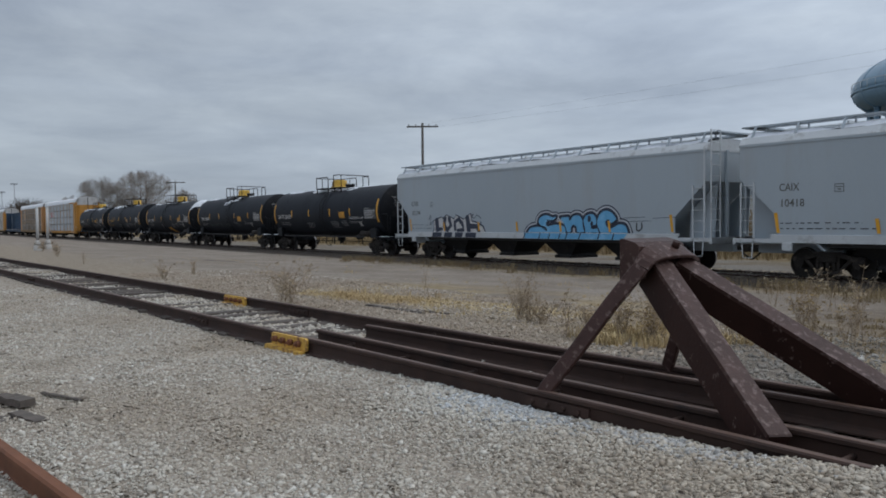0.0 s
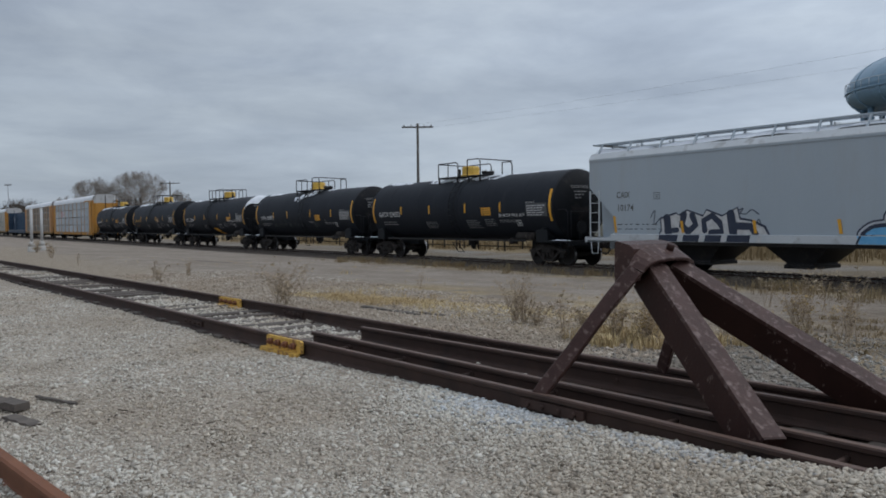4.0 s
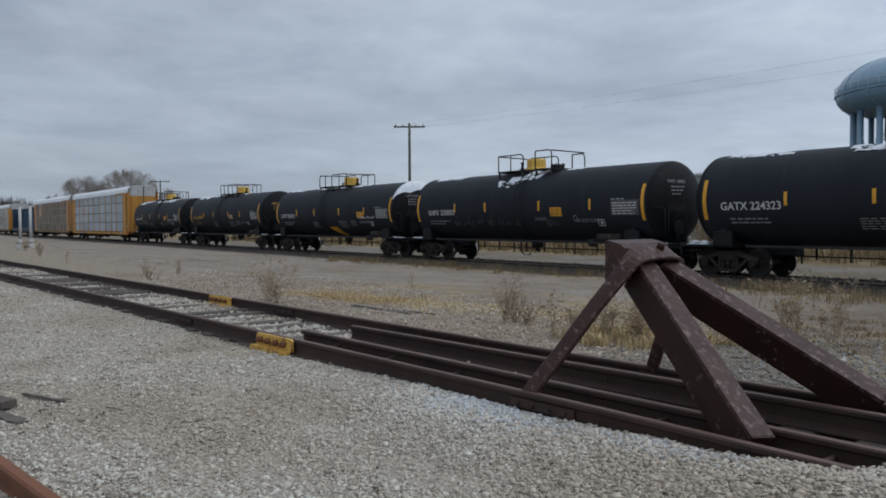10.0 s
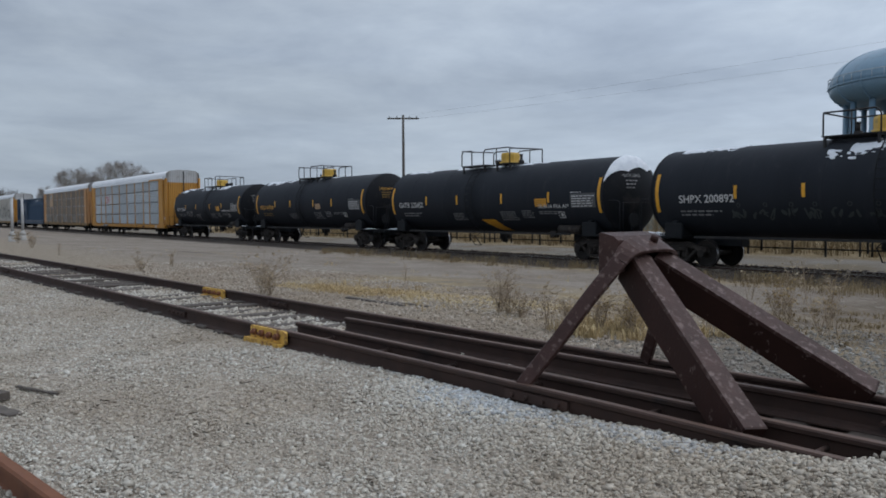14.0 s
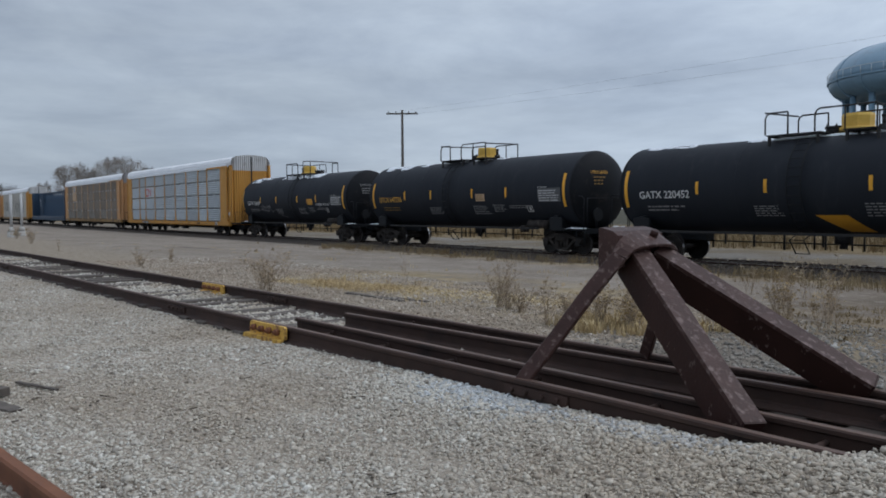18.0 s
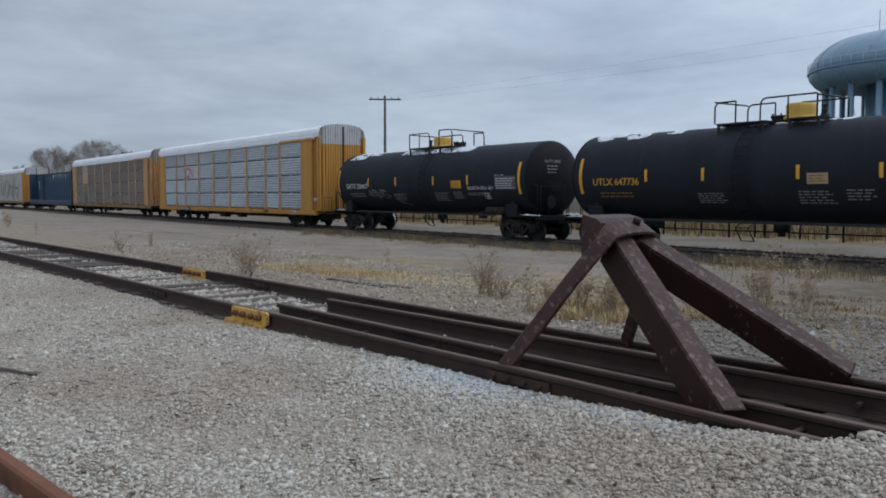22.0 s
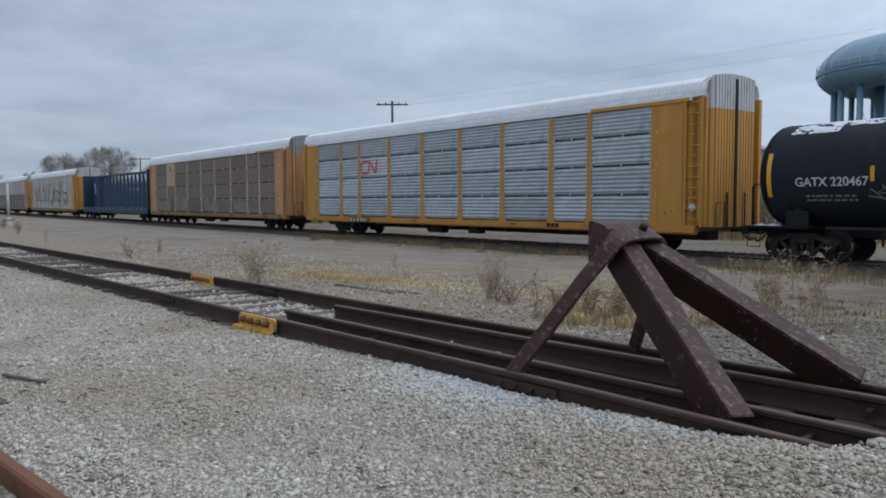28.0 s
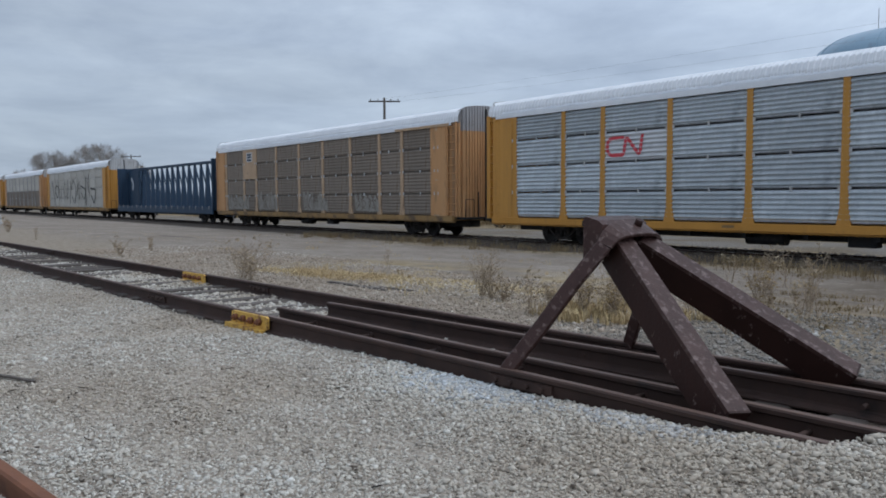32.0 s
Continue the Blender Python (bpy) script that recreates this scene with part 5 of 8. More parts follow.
def hopper_roof(g):
    # sloped eave plate, then a gently arched roof
    prof = [(-1.60, 4.18), (-1.615, 4.16), (-1.615, 4.21), (-1.46, 4.42), (-0.9, 4.54), (-0.4, 4.59), (0, 4.60), (0.4, 4.59), (0.9, 4.54), (1.46, 4.42), (1.615, 4.21), (1.615, 4.16), (1.60, 4.18), (1.3, 4.14), (-1.3, 4.14)]
    g.prism(prof[::-1], lambda u, v, d: (d, u, v), -HL - 0.02, HL + 0.02)


def hopper_rib(g):
    g.box(-HL, HL, -1.625, -1.598, 4.12, 4.185)
    g.box(-HL, HL, 1.598, 1.625, 4.12, 4.185)


def hopper_sill(g):
    for s in (-1, 1):
        g.prism([(s * 1.66, 1.10), (s * 1.66, 1.34), (s * 1.52, 1.36), (s * 1.50, 1.30), (s * 1.60, 1.28), (s * 1.60, 1.14), (s * 1.50, 1.10)][::s], lambda u, v, d: (d, u, v), -8.6, 8.6)
    for s in (-1, 1):
        g.box(-9.9, -8.6, s * 1.60 - 0.04, s * 1.60 + 0.04, 1.10, 1.22)
        g.box(8.6, 9.9, s * 1.60 - 0.04, s * 1.60 + 0.04, 1.10, 1.22)
        for e in (-1, 1):
            g.box(e * 9.9 - 0.05, e * 9.9 + 0.05, -1.62, 1.62, 1.02, 1.24)
            g.box(e * 8.05 - 0.16, e * 8.05 + 0.16, s * 1.645 - 0.035, s * 1.645 + 0.035, 0.86, 1.10, 0.01)


def hopper_end(g):
    # slope sheet, end wall and shear plate at the +x end
    g.prism([(HL, 3.12), (HL, 4.24), (HL - 0.05, 4.24), (HL - 0.05, 3.14), (6.9, 0.9), (6.95, 0.86)], lambda u, v, d: (u, d, v), -1.55, 1.55)
    g.box(7.0, 9.88, -0.30, 0.30, 0.72, 1.12, 0.02)
    g.box(8.2, 9.88, -1.56, 1.56, 1.06, 1.11)
    g.prism([(8.4, 1.1), (9.4, 1.1), (9.4, 2.75), (8.4, 1.98)], lambda u, v, d: (u, d, v), -0.02, 0.02)
    for y in (-0.95, 0.95):
        g.prism([(8.6, 1.1), (9.6, 1.1), (9.72, 3.1), (8.6, 2.1)], lambda u, v, d: (u, y + d, v), -0.015, 0.015)
    for y in (-0.5, 0.5):
        g.box(9.72, 9.80, y - 0.06, y + 0.06, 1.1, 4.2)


def side_ladder(g, tall=False):
    y = -1.62
    for x in (9.20, 9.66):
        g.box(x - 0.025, x + 0.025, y - 0.02, y + 0.02, 1.1, 4.30 if tall and x > 9.5 else 3.0)
    for i in range(5):
        g.cyl((9.20, y, 1.42 + 0.37 * i), (9.66, y, 1.42 + 0.37 * i), 0.014, n=5)
    g.tube([(9.24, y, 1.1), (9.26, y, 0.60), (9.58, y, 0.60), (9.62, y, 1.1)], 0.018, 5)


def end_ladder(g):
    for y in (-1.55, -1.05):
        g.box(9.86, 9.90, y - 0.02, y + 0.02, 1.1, 4.84)
    for i in range(9):
        g.cyl((9.88, -1.55, 1.45 + 0.37 * i), (9.88, -1.05, 1.45 + 0.37 * i), 0.014, n=5)
    g.tube([(9.88, -1.05, 4.84), (9.5, -1.05, 4.90), (9.5, -1.05, 4.82)], 0.016, 5)


def running_board(g):
    z = 4.82
    for x0, x1 in ((-9.85, 9.85),):
        for i in range(4):
            y = -1.20 + 0.16 * i
            g.box(x0, x1, y, y + 0.12, z - 0.05, z)
    for i in range(14):
        x = -9.4 + 1.446 * i
        g.prism([(-1.46, 4.42), (-1.40, 4.42), (-1.16, z - 0.05), (-1.24, z - 0.05)], lambda u, v, d: (d, u, v), x - 0.025, x + 0.025)
        g.box(x - 0.02, x + 0.02, -0.66, -0.60, 4.54, z - 0.05)
    for i in range(4):
        y = 0.62 + 0.16 * i
        g.box(-9.85, 9.85, y, y + 0.12, z - 0.05, z)
    for e in (-1, 1):
        for i in range(4):
            g.box(e * 9.62 - 0.3 + 0.15 * i, e * 9.62 - 0.18 + 0.15 * i, -1.2, 1.22, z - 0.05, z)


def hatch_mesh(g):
    g.box(-9.0, 9.0, -0.33, 0.33, 4.58, 4.72, 0.03)
    for i in range(12):
        x = -8.4 + 1.53 * i
        g.box(x - 0.03, x + 0.03, -0.40, 0.40, 4.70, 4.77)


def bay_mesh(g):
    def ring(x, y, z):
        return [(-x, -y, z), (x, -y, z), (x, y, z), (-x, y, z)]
    g.loft([ring(1.35, 1.30, 1.30), ring(1.12, 1.0, 1.05), ring(0.46, 0.72, 0.46), ring(0.46, 0.72, 0.40)][::-1], smooth=False)
    g.box(-0.50, 0.50, -0.80, 0.80, 0.28, 0.41, 0.02)
    g.cyl((-0.3, -0.9, 0.34), (-0.3, 0.9, 0.34), 0.05, n=8)


def side_place(u, v, off=0.006):
    return (u, -HSIDE - off, v)


def text_flat(text, x, z, size, material, car, off, name="lettering", weight=0.0, width=None):
    me = text_mesh(text, size, material, name, weight)
    k = width / max(v.co.x for v in me.vertices) if width else 1.0
    for v in me.vertices:
        v.co = (x + v.co.x * k, -off, z + v.co.y)
    return part(name, me, material, car)


def bars_flat(x0, x1, z0, z1, rows, material, car, rnd, y, name="small_print", gap=0.55):
    g = G()
    h = (z1 - z0) / rows
    for i in range(rows):
        x, z = x0, z0 + i * h
        end = x1 - rnd.uniform(0, 0.2) * (x1 - x0)
        while x < end:
            w = rnd.uniform(0.07, 0.24)
            g.face([(x, -y, z), (min(end, x + w), -y, z), (min(end, x + w), -y, z + h * gap), (x, -y, z + h * gap)])
            x += w + rnd.uniform(0.04, 0.18)
    return tagged(part(name, g, material, car), kind="stuff")


def bowed(pts, k=6):
    """A smooth line through pts."""
    out = []
    n = len(pts)
    for i in range(n - 1):
        p0, p1, p2, p3 = (Vector(pts[max(0, i - 1)]), Vector(pts[i]), Vector(pts[i + 1]), Vector(pts[min(n - 1, i + 2)]))
        for j in range(k):
            t = j / k
            q = 0.5 * ((2 * p1) + (p2 - p0) * t + (2 * p0 - 5 * p1 + 4 * p2 - p3) * t * t + (3 * p1 - p0 - 3 * p2 + p3) * t ** 3)
            out.append((q.x, q.y))
    out.append(tuple(pts[-1]))
    return out


def angular_piece(car):
    """A small spray-painted piece: dark jagged letter forms on a pale ground with a dark edge, its foot on the sill."""
    def on(u, v, off):
        return (u + 0.3, -HSIDE - off, v)
    edge = [(-6.70, 1.36), (-6.60, 1.52), (-6.64, 1.94), (-5.96, 2.12), (-5.84, 2.04), (-5.50, 2.21), (-4.86, 2.01), (-4.72, 2.21), (-4.12, 2.00), (-3.54, 2.26), (-3.44, 1.90), (-3.05, 1.84), (-2.56, 1.64), (-2.42, 1.36)]
    mid = sum(p[0] for p in edge) / len(edge)
    for name, k, material, off in (("outline", 0.0, M_GDARK, 0.005), ("halo", 0.06, M_WHITE, 0.008)):
        g = G()
        g.face([on(u + (mid - u) * k * 0.5, max(1.36, v - k), off) for u, v in edge])
        part("letter_ground", g, material, car, "graffiti %s" % name)
    strokes = (([(-6.33, 1.92), (-6.27, 1.40)], 0.30), ([(-6.36, 1.47), (-5.90, 1.50)], 0.18),
               ([(-5.62, 2.02), (-5.70, 1.66), (-5.44, 1.44)], 0.26), ([(-5.44, 1.44), (-5.14, 1.68), (-5.28, 2.00)], 0.24),
               ([(-4.78, 1.50), (-4.82, 1.82), (-4.50, 1.98), (-4.20, 1.74), (-4.12, 1.46), (-4.54, 1.41)], 0.22),
               ([(-3.80, 2.02), (-3.70, 1.40)], 0.30), ([(-3.66, 1.64), (-3.08, 1.62), (-2.92, 1.38)], 0.24))
    for i, (pts, w) in enumerate(strokes):
        g = G()
        stroke_mesh(g, pts, w, lambda a, b: on(a, max(1.36, b), 0.012 + 0.0006 * i))
        part("letter_stroke", g, M_GDARK, car, "dark graffiti letter stroke")
    for i, (a, b, material) in enumerate(((-6.75, -6.66, M_WHITE), (-6.62, -5.82, M_GDARK), (-5.78, -5.66, M_WHITE), (-5.60, -4.95, M_GDARK), (-4.9, -4.78, M_WHITE), (-4.72, -4.1, M_GDARK), (-4.06, -3.94, M_WHITE), (-3.88, -3.05, M_GDARK), (-2.80, -2.66, M_WHITE))):
        g = G()
        g.face([(a + 0.24, -1.666, 1.11), (b + 0.24, -1.666, 1.11), (b + 0.3, -1.666, 1.335), (a + 0.3, -1.666, 1.335)])
        part("letter_foot", g, material, car, "foot of a graffiti letter on the sill")


def painted_letters(car, letters, x, z, w, h):
    """Filled blue letters standing on the sill, with a dark edge, a pale line round them and the sill painted too."""
    loops = []
    for l in letters:
        p = [(x + u * w, z + v * h) for u, v in l]
        q = bowed(p[:1] + p[1:-1] + p[-1:], 4)
        loops.append([(a, max(z, b)) for a, b in q])

    def on(o):
        return lambda a, b: (a, -HSIDE - o, max(1.352, b))
    for name, width, material, off in (("outer line", 0.40, M_GDARK, 0.003), ("halo", 0.30, M_GWHITE, 0.006), ("outline", 0.17, M_GDARK, 0.009)):
        g = G()
        for i, p in enumerate(loops):
            stroke_mesh(g, p, width, on(off + 0.0005 * i))
        part("spray_paint", g, material, car, "graffiti %s" % name)
    for i, p in enumerate(loops):
        g = G()
        g.face([on(0.012 + 0.0007 * i)(a, b) for a, b in p][::-1])
        part("painted_letter", g, M_GBLUE, car, "sky-blue painted letter")
        g = G()
        stroke_mesh(g, p, 0.05, on(0.015 + 0.0007 * i))
        part("letter_edge", g, M_GDARK, car, "dark letter edge")
    for u, v, r in ((0.245, 0.50, 0.07), (0.69, 0.62, 0.09), (0.715, 0.40, 0.07), (0.865, 0.42, 0.06)):
        g = G()
        g.face([on(0.0185)(x + u * w + r * math.cos(q), z + v * h + 1.5 * r * math.sin(q)) for q in [k * math.pi / 6 for k in range(12)]])
        part("spray_paint", g, M_GDARK, car, "dark letter counter")
    g = G()
    g.face([(x - 0.10, -1.664, 1.11), (x + 1.02 * w, -1.664, 1.11), (x + 1.06 * w, -1.664, 1.335), (x - 0.16, -1.664, 1.335)])
    part("sill_paint", g, M_GBLUE, car, "sky-blue paint on the sill")
    for u in (-0.02, 0.16, 0.27, 0.385, 0.46, 0.60, 0.79, 0.93):
        g = G()
        stroke_mesh(g, [(x + u * w - 0.05, 1.13), (x + u * w + 0.04, 1.32)], 0.06, lambda a, b: (a, -1.667, b))
        part("spray_paint", g, M_GDARK, car, "dark stroke on the sill")


def hopper_car(c, number, label, first):
    rnd = random.Random(int(c * 7) + 3)
    car = car_thing("hopper_car", label, c, "covered hoppers of the train")
    part("side_wall", shared("side_wall", hopper_side, M_HOP), M_HOP, car, "light grey painted side")
    part("eave_rib", shared("eave_rib", hopper_rib, M_HOP), M_HOP, car)
    roof = part("roof", shared("hopper_roof", hopper_roof, M_HOPL), M_HOPL, car, "pale grey roof with patches of snow")
    part("hatch", shared("hatch", hatch_mesh, M_HOPL), M_HOPL, roof)
    part("running_board", shared("running_board", running_board, M_HOP), M_HOP, car, "grey grated running boards")
    part("side_sill", shared("hopper_sill", hopper_sill, M_HOPL), M_HOPL, car, "pale grey side sill")
    for s in (0, 180):
        part("end_frame", shared("hopper_end", hopper_end, M_HOP), M_HOP, car, "grey end slope sheet and shear plates", m=pose(0, 0, 0, 0, 0, s))
        part("end_ladder", shared("hopper_end_ladder", end_ladder, M_HOPL), M_HOPL, car, m=pose(0, 0, 0, 0, 0, s))
        part("ladder", shared("hopper_ladder", lambda g: side_ladder(g, True), M_HOPL), M_HOPL, car, m=pose(0, 0, 0, 0, 0, s))

    def near_left(g):
        side_ladder(g)
        g.v = [(-a, b, q) for a, b, q in g.v]
        g.f = [f[::-1] for f in g.f]
    part("ladder", shared("hopper_ladder#m", near_left, M_HOPL), M_HOPL, car)
    for x in (-5.35, -1.65, 2.05, 5.45):
        part("hopper_bay", shared("hopper_bay", bay_mesh, M_BLACK), M_BLACK, car, "dark discharge hopper", pose(x, 0, 0))

    def centre(g):
        g.box(-7.2, 7.2, -0.2, 0.2, 0.95, 1.25)
        g.box(-6.9, 6.9, -1.5, -1.46, 0.98, 1.12)
    part("centre_sill", shared("centre_sill", centre, M_BLACK), M_BLACK, car)

    def snow(g):
        n = 90
        rows = []
        for j in range(5):
            y = -1.40 + 0.20 * j
            row = []
            for i in range(n + 1):
                x = -9.6 + 19.2 * i / n
                base = 4.435 + 0.11 * min(1, (y + 1.42) / 0.52)
                k = noise.noise((x * 0.55, y * 1.3, 2)) + 0.4 * noise.noise((x * 2.2, y * 3, 7)) + (0.42 if j in (1, 2, 3) else -0.05)
                row.append((x, y, base + max(-0.03, min(0.13, 0.14 * k))))
            rows.append(row)
        g.loft(rows, close=False, caps=False)
    part("roof_snow", shared("roof_snow", snow, M_SNOW), M_SNOW, roof, "uneven snow on the roof")
    text_flat("CAIX", -8.35, 2.62, 0.33, M_INK, car, HSIDE + 0.006, "reporting_mark", 0.004, 0.66)
    text_flat(number, -8.33, 2.14, 0.33, M_INK, car, HSIDE + 0.006, "car_number", 0.004, 0.80)
    bars_flat(-8.3, -5.3, 1.52, 1.86, 2, M_DARKTXT, car, rnd, HSIDE + 0.006, gap=0.17)
    g = G()
    for a, b, d, e in ((-6.62, -6.34, 2.60, 2.62), (-6.62, -6.34, 2.82, 2.84), (-6.62, -6.60, 2.6, 2.84), (-6.36, -6.34, 2.6, 2.84), (-6.58, -6.38, 2.74, 2.76), (-6.53, -6.43, 2.66, 2.70)):
        g.face([(a, -HSIDE - 0.006, d), (b, -HSIDE - 0.006, d), (b, -HSIDE - 0.006, e), (a, -HSIDE - 0.006, e)])
    part("stencil_frame", g, M_INK, car)

    def strip(g):
        g.mesh([(-0.10, -HSIDE - 0.007, 2.02), (0.02, -HSIDE - 0.007, 2.02), (0.10, -HSIDE - 0.007, 1.40), (-0.0, -HSIDE - 0.007, 1.40)], [(3, 2, 1, 0)])
    for x in (-8.42, 8.3):
        part("reflector", shared("reflector#big", strip, M_YEL), M_YEL, car, m=pose(x, 0, 0))

    def strip2(g):
        g.mesh([(-0.07, -HSIDE - 0.022, 1.82), (0.04, -HSIDE - 0.022, 1.82), (0.10, -HSIDE - 0.022, 1.40), (0.0, -HSIDE - 0.022, 1.40)], [(3, 2, 1, 0)])
    for x in (-5.4, -2.65, 0.05, 2.75, 5.4):
        part("reflector", shared("reflector#low", strip2, M_YEL), M_YEL, car, m=pose(x, 0, 0))
    trucks(car, (-7.1, 7.1))
    couplers(car, 9.85)
    hoses(car, 9.8)
    if first:
        letters = (
            [(0.0, 0.02), (0.06, 0.26), (0.20, 0.28), (0.23, 0.10), (0.14, 0.42), (0.145, 0.66), (0.18, 0.80), (0.24, 0.84), (0.30, 0.74), (0.345, 0.77), (0.31, 0.58), (0.26, 0.56), (0.23, 0.46), (0.24, 0.32), (0.28, 0.36), (0.34, 0.40), (0.40, 0.36), (0.44, 0.24), (0.45, 0.02)],
            [(0.385, 0.72), (0.475, 0.74), (0.485, 0.58), (0.52, 0.76), (0.565, 0.82), (0.605, 0.74), (0.63, 0.45), (0.64, 0.02), (0.565, 0.02), (0.555, 0.24), (0.53, 0.34), (0.505, 0.24), (0.50, 0.02), (0.455, 0.02), (0.43, 0.35)],
            [(0.645, 0.02), (0.625, 0.42), (0.635, 0.66), (0.665, 0.82), (0.715, 0.86), (0.75, 0.76), (0.765, 0.55), (0.755, 0.34), (0.715, 0.30), (0.72, 0.20), (0.775, 0.22), (0.79, 0.02)],
            [(0.795, 0.02), (0.765, 0.35), (0.775, 0.70), (0.81, 0.92), (0.86, 1.0), (0.91, 0.90), (0.955, 0.62), (0.92, 0.44), (0.89, 0.42), (0.88, 0.56), (0.855, 0.50), (0.86, 0.34), (0.90, 0.22), (0.95, 0.34), (0.99, 0.40), (1.04, 0.32), (1.065, 0.02)])
        painted_letters(car, letters, 0.72, 1.36, 5.30, 0.88)
        angular_piece(car)
        for pts in ([(-6.75, 1.95), (-6.55, 2.2), (-6.6, 1.7), (-6.35, 1.9)], [(-3.25, 2.12), (-3.05, 2.2), (-3.15, 2.05), (-2.95, 2.02), (-2.75, 2.15), (-2.5, 2.0)], [(-2.65, 1.45), (-2.5, 1.85), (-2.4, 1.45)]):
            g = G()
            stroke_mesh(g, bowed(pts, 4), 0.035, side_place)
            part("spray_paint", g, M_GDARK, car, "dark flick beside the letters")
        g = G()
        stroke_mesh(g, bowed([(6.75, 1.72), (6.74, 1.5), (6.85, 1.45), (6.98, 1.55), (6.97, 1.72)]), 0.06, side_place)
        stroke_mesh(g, [(6.45, 1.62), (6.5, 1.42)], 0.05, side_place)
        for x, z, w in ((5.9, 1.78, 1.5), (6.0, 1.92, 1.1), (7.5, 1.9, 1.0)):
            stroke_mesh(g, [(x, z), (x + w, z + 0.03)], 0.018, side_place)
        part("spray_paint", g, M_DARKTXT, car, "small dark scribbles")
    return car


# -- autoracks --
AL = 13.55
POSTS = (-12.2, -9.5, -7.55, -4.65, -1.75, 1.15, 4.02, 6.92, 8.92, 11.85)
POSTS_OLD = (-12.1, -9.1, -7.2, -4.25, -1.22, 1.65, 4.65, 7.5, 9.5, 12.3)   # an older rack, spaced a little wider
ROWS_Z = (1.02, 2.04, 3.10, 4.17, 5.12)


def rack_panel(w, h, depth=0.055):
    def make(g):
        n = 6
        prof = []
        for i in range(n):
            z0 = 0.03 + (h - 0.06) * i / n
            d = (h - 0.06) / n
            prof += [(0.0, z0), (0.0, z0 + d * 0.20), (depth, z0 + d * 0.48), (depth, z0 + d * 0.60)]
        prof += [(0.0, h - 0.03)]
        pts = [(x, -y, z) for x in (-w / 2, w / 2) for y, z in prof]
        k = len(prof)
        g.mesh(pts, [(i, k + i, k + i + 1, i + 1) for i in range(k - 1)])
        g.mesh([(-w / 2, 0.03, 0.0), (w / 2, 0.03, 0.0), (w / 2, 0.03, h), (-w / 2, 0.03, h)], [(0, 1, 2, 3)])
    return make


def rack_post(g):
    g.prism([(-0.10, 1.0), (-0.21, 1.0), (-0.12, 1.5), (-0.10, 5.16), (0.10, 5.16), (0.12, 1.5), (0.21, 1.0)][::-1], lambda u, v, d: (u, d, v), -1.605, -1.55)


def rack_bracket(g):
    g.box(-0.035, 0.035, -1.618, -1.575, -0.07, 0.07)


def rack_clip(g):
    g.box(-0.028, 0.028, -1.608, -1.55, -0.075, 0.075)


def rack_sill(g):
    for s in (-1, 1):
        g.prism([(s * 1.60, 0.70), (s * 1.60, 0.74), (s * 1.67, 0.76), (s * 1.67, 1.0), (s * 1.45, 1.0), (s * 1.45, 0.70)][::s], lambda u, v, d: (d, u, v), -AL, AL)
    g.box(-AL, AL, -1.5, 1.5, 0.78, 0.98)


def rack_under(g):
    g.box(-13.2, 13.2, -0.3, 0.3, 0.45, 0.80)
    for i in range(9):
        x = -8 + 2 * i
        g.box(x - 0.06, x + 0.06, -1.4, 1.4, 0.55, 0.80)
    g.cyl((-2.2, -0.8, 0.5), (-0.9, -0.8, 0.5), 0.2, n=12)
    g.box(1.0, 1.8, -1.0, -0.6, 0.35, 0.75, 0.03)


def rack_chord(g):
    g.box(-AL + 0.2, AL - 0.2, -1.63, -1.53, 5.12, 5.24)
    g.box(-AL + 0.2, AL - 0.2, 1.53, 1.63, 5.12, 5.24)


def rack_endpanel(g):
    g.box(-0.75, 0.48, -1.60, -1.52, 1.0, 5.16)
    g.box(-0.56, 0.40, -1.612, -1.60, 1.06, 2.64)
    g.box(-0.56, 0.40, -1.612, -1.60, 2.70, 4.95)
    g.box(-0.60, -0.56, -1.622, -1.60, 1.02, 4.98)
    g.box(0.40, 0.44, -1.622, -1.60, 1.02, 4.98)


def rack_farwall(g):
    g.box(-AL + 0.1, AL - 0.1, 1.54, 1.60, 1.0, 5.14)


def rack_ladder(g):
    for x in (-0.31, 0.31):
        g.box(x - 0.03, x + 0.03, -1.62, -1.56, 0.95, 5.25)
    for i in range(12):
        z = 1.2 + 0.35 * i
        g.cyl((-0.31, -1.60, z), (0.31, -1.60, z), 0.020, n=5)


def rack_corner(g):
    g.box(-0.48, 0.30, -1.50, -1.42, 1.0, 5.2)


ARCH = [(-1.55, 5.24), (-1.54, 5.46), (-1.44, 5.71), (-1.2, 5.86), (-0.7, 5.94), (-0.3, 5.97), (0, 5.975), (0.3, 5.97), (0.7, 5.94), (1.2, 5.86), (1.44, 5.71), (1.54, 5.46), (1.55, 5.24)]


def rack_roof(g):
    # each bay of the roof carries a raised rib
    rings = []
    n = 150
    for i in range(n):
        x0 = -AL - 0.35 + (2 * AL + 0.7) * i / n
        d = (2 * AL + 0.7) / n
        for q, k in ((0.0, 0.0), (0.48, 0.0), (0.60, 0.024), (0.90, 0.024)):
            rings.append([(x0 + d * q, y * (1 + k * 0.6), z + (k if z > 5.3 else 0)) for y, z in ARCH])
    g.loft(rings, close=False, caps=False, smooth=False)


def rack_roof_edge(g):
    for s in (-1, 1):
        g.box(-AL + 0.5, AL - 0.5, s * 1.57 - 0.05, s * 1.57 + 0.05, 5.235, 5.30)


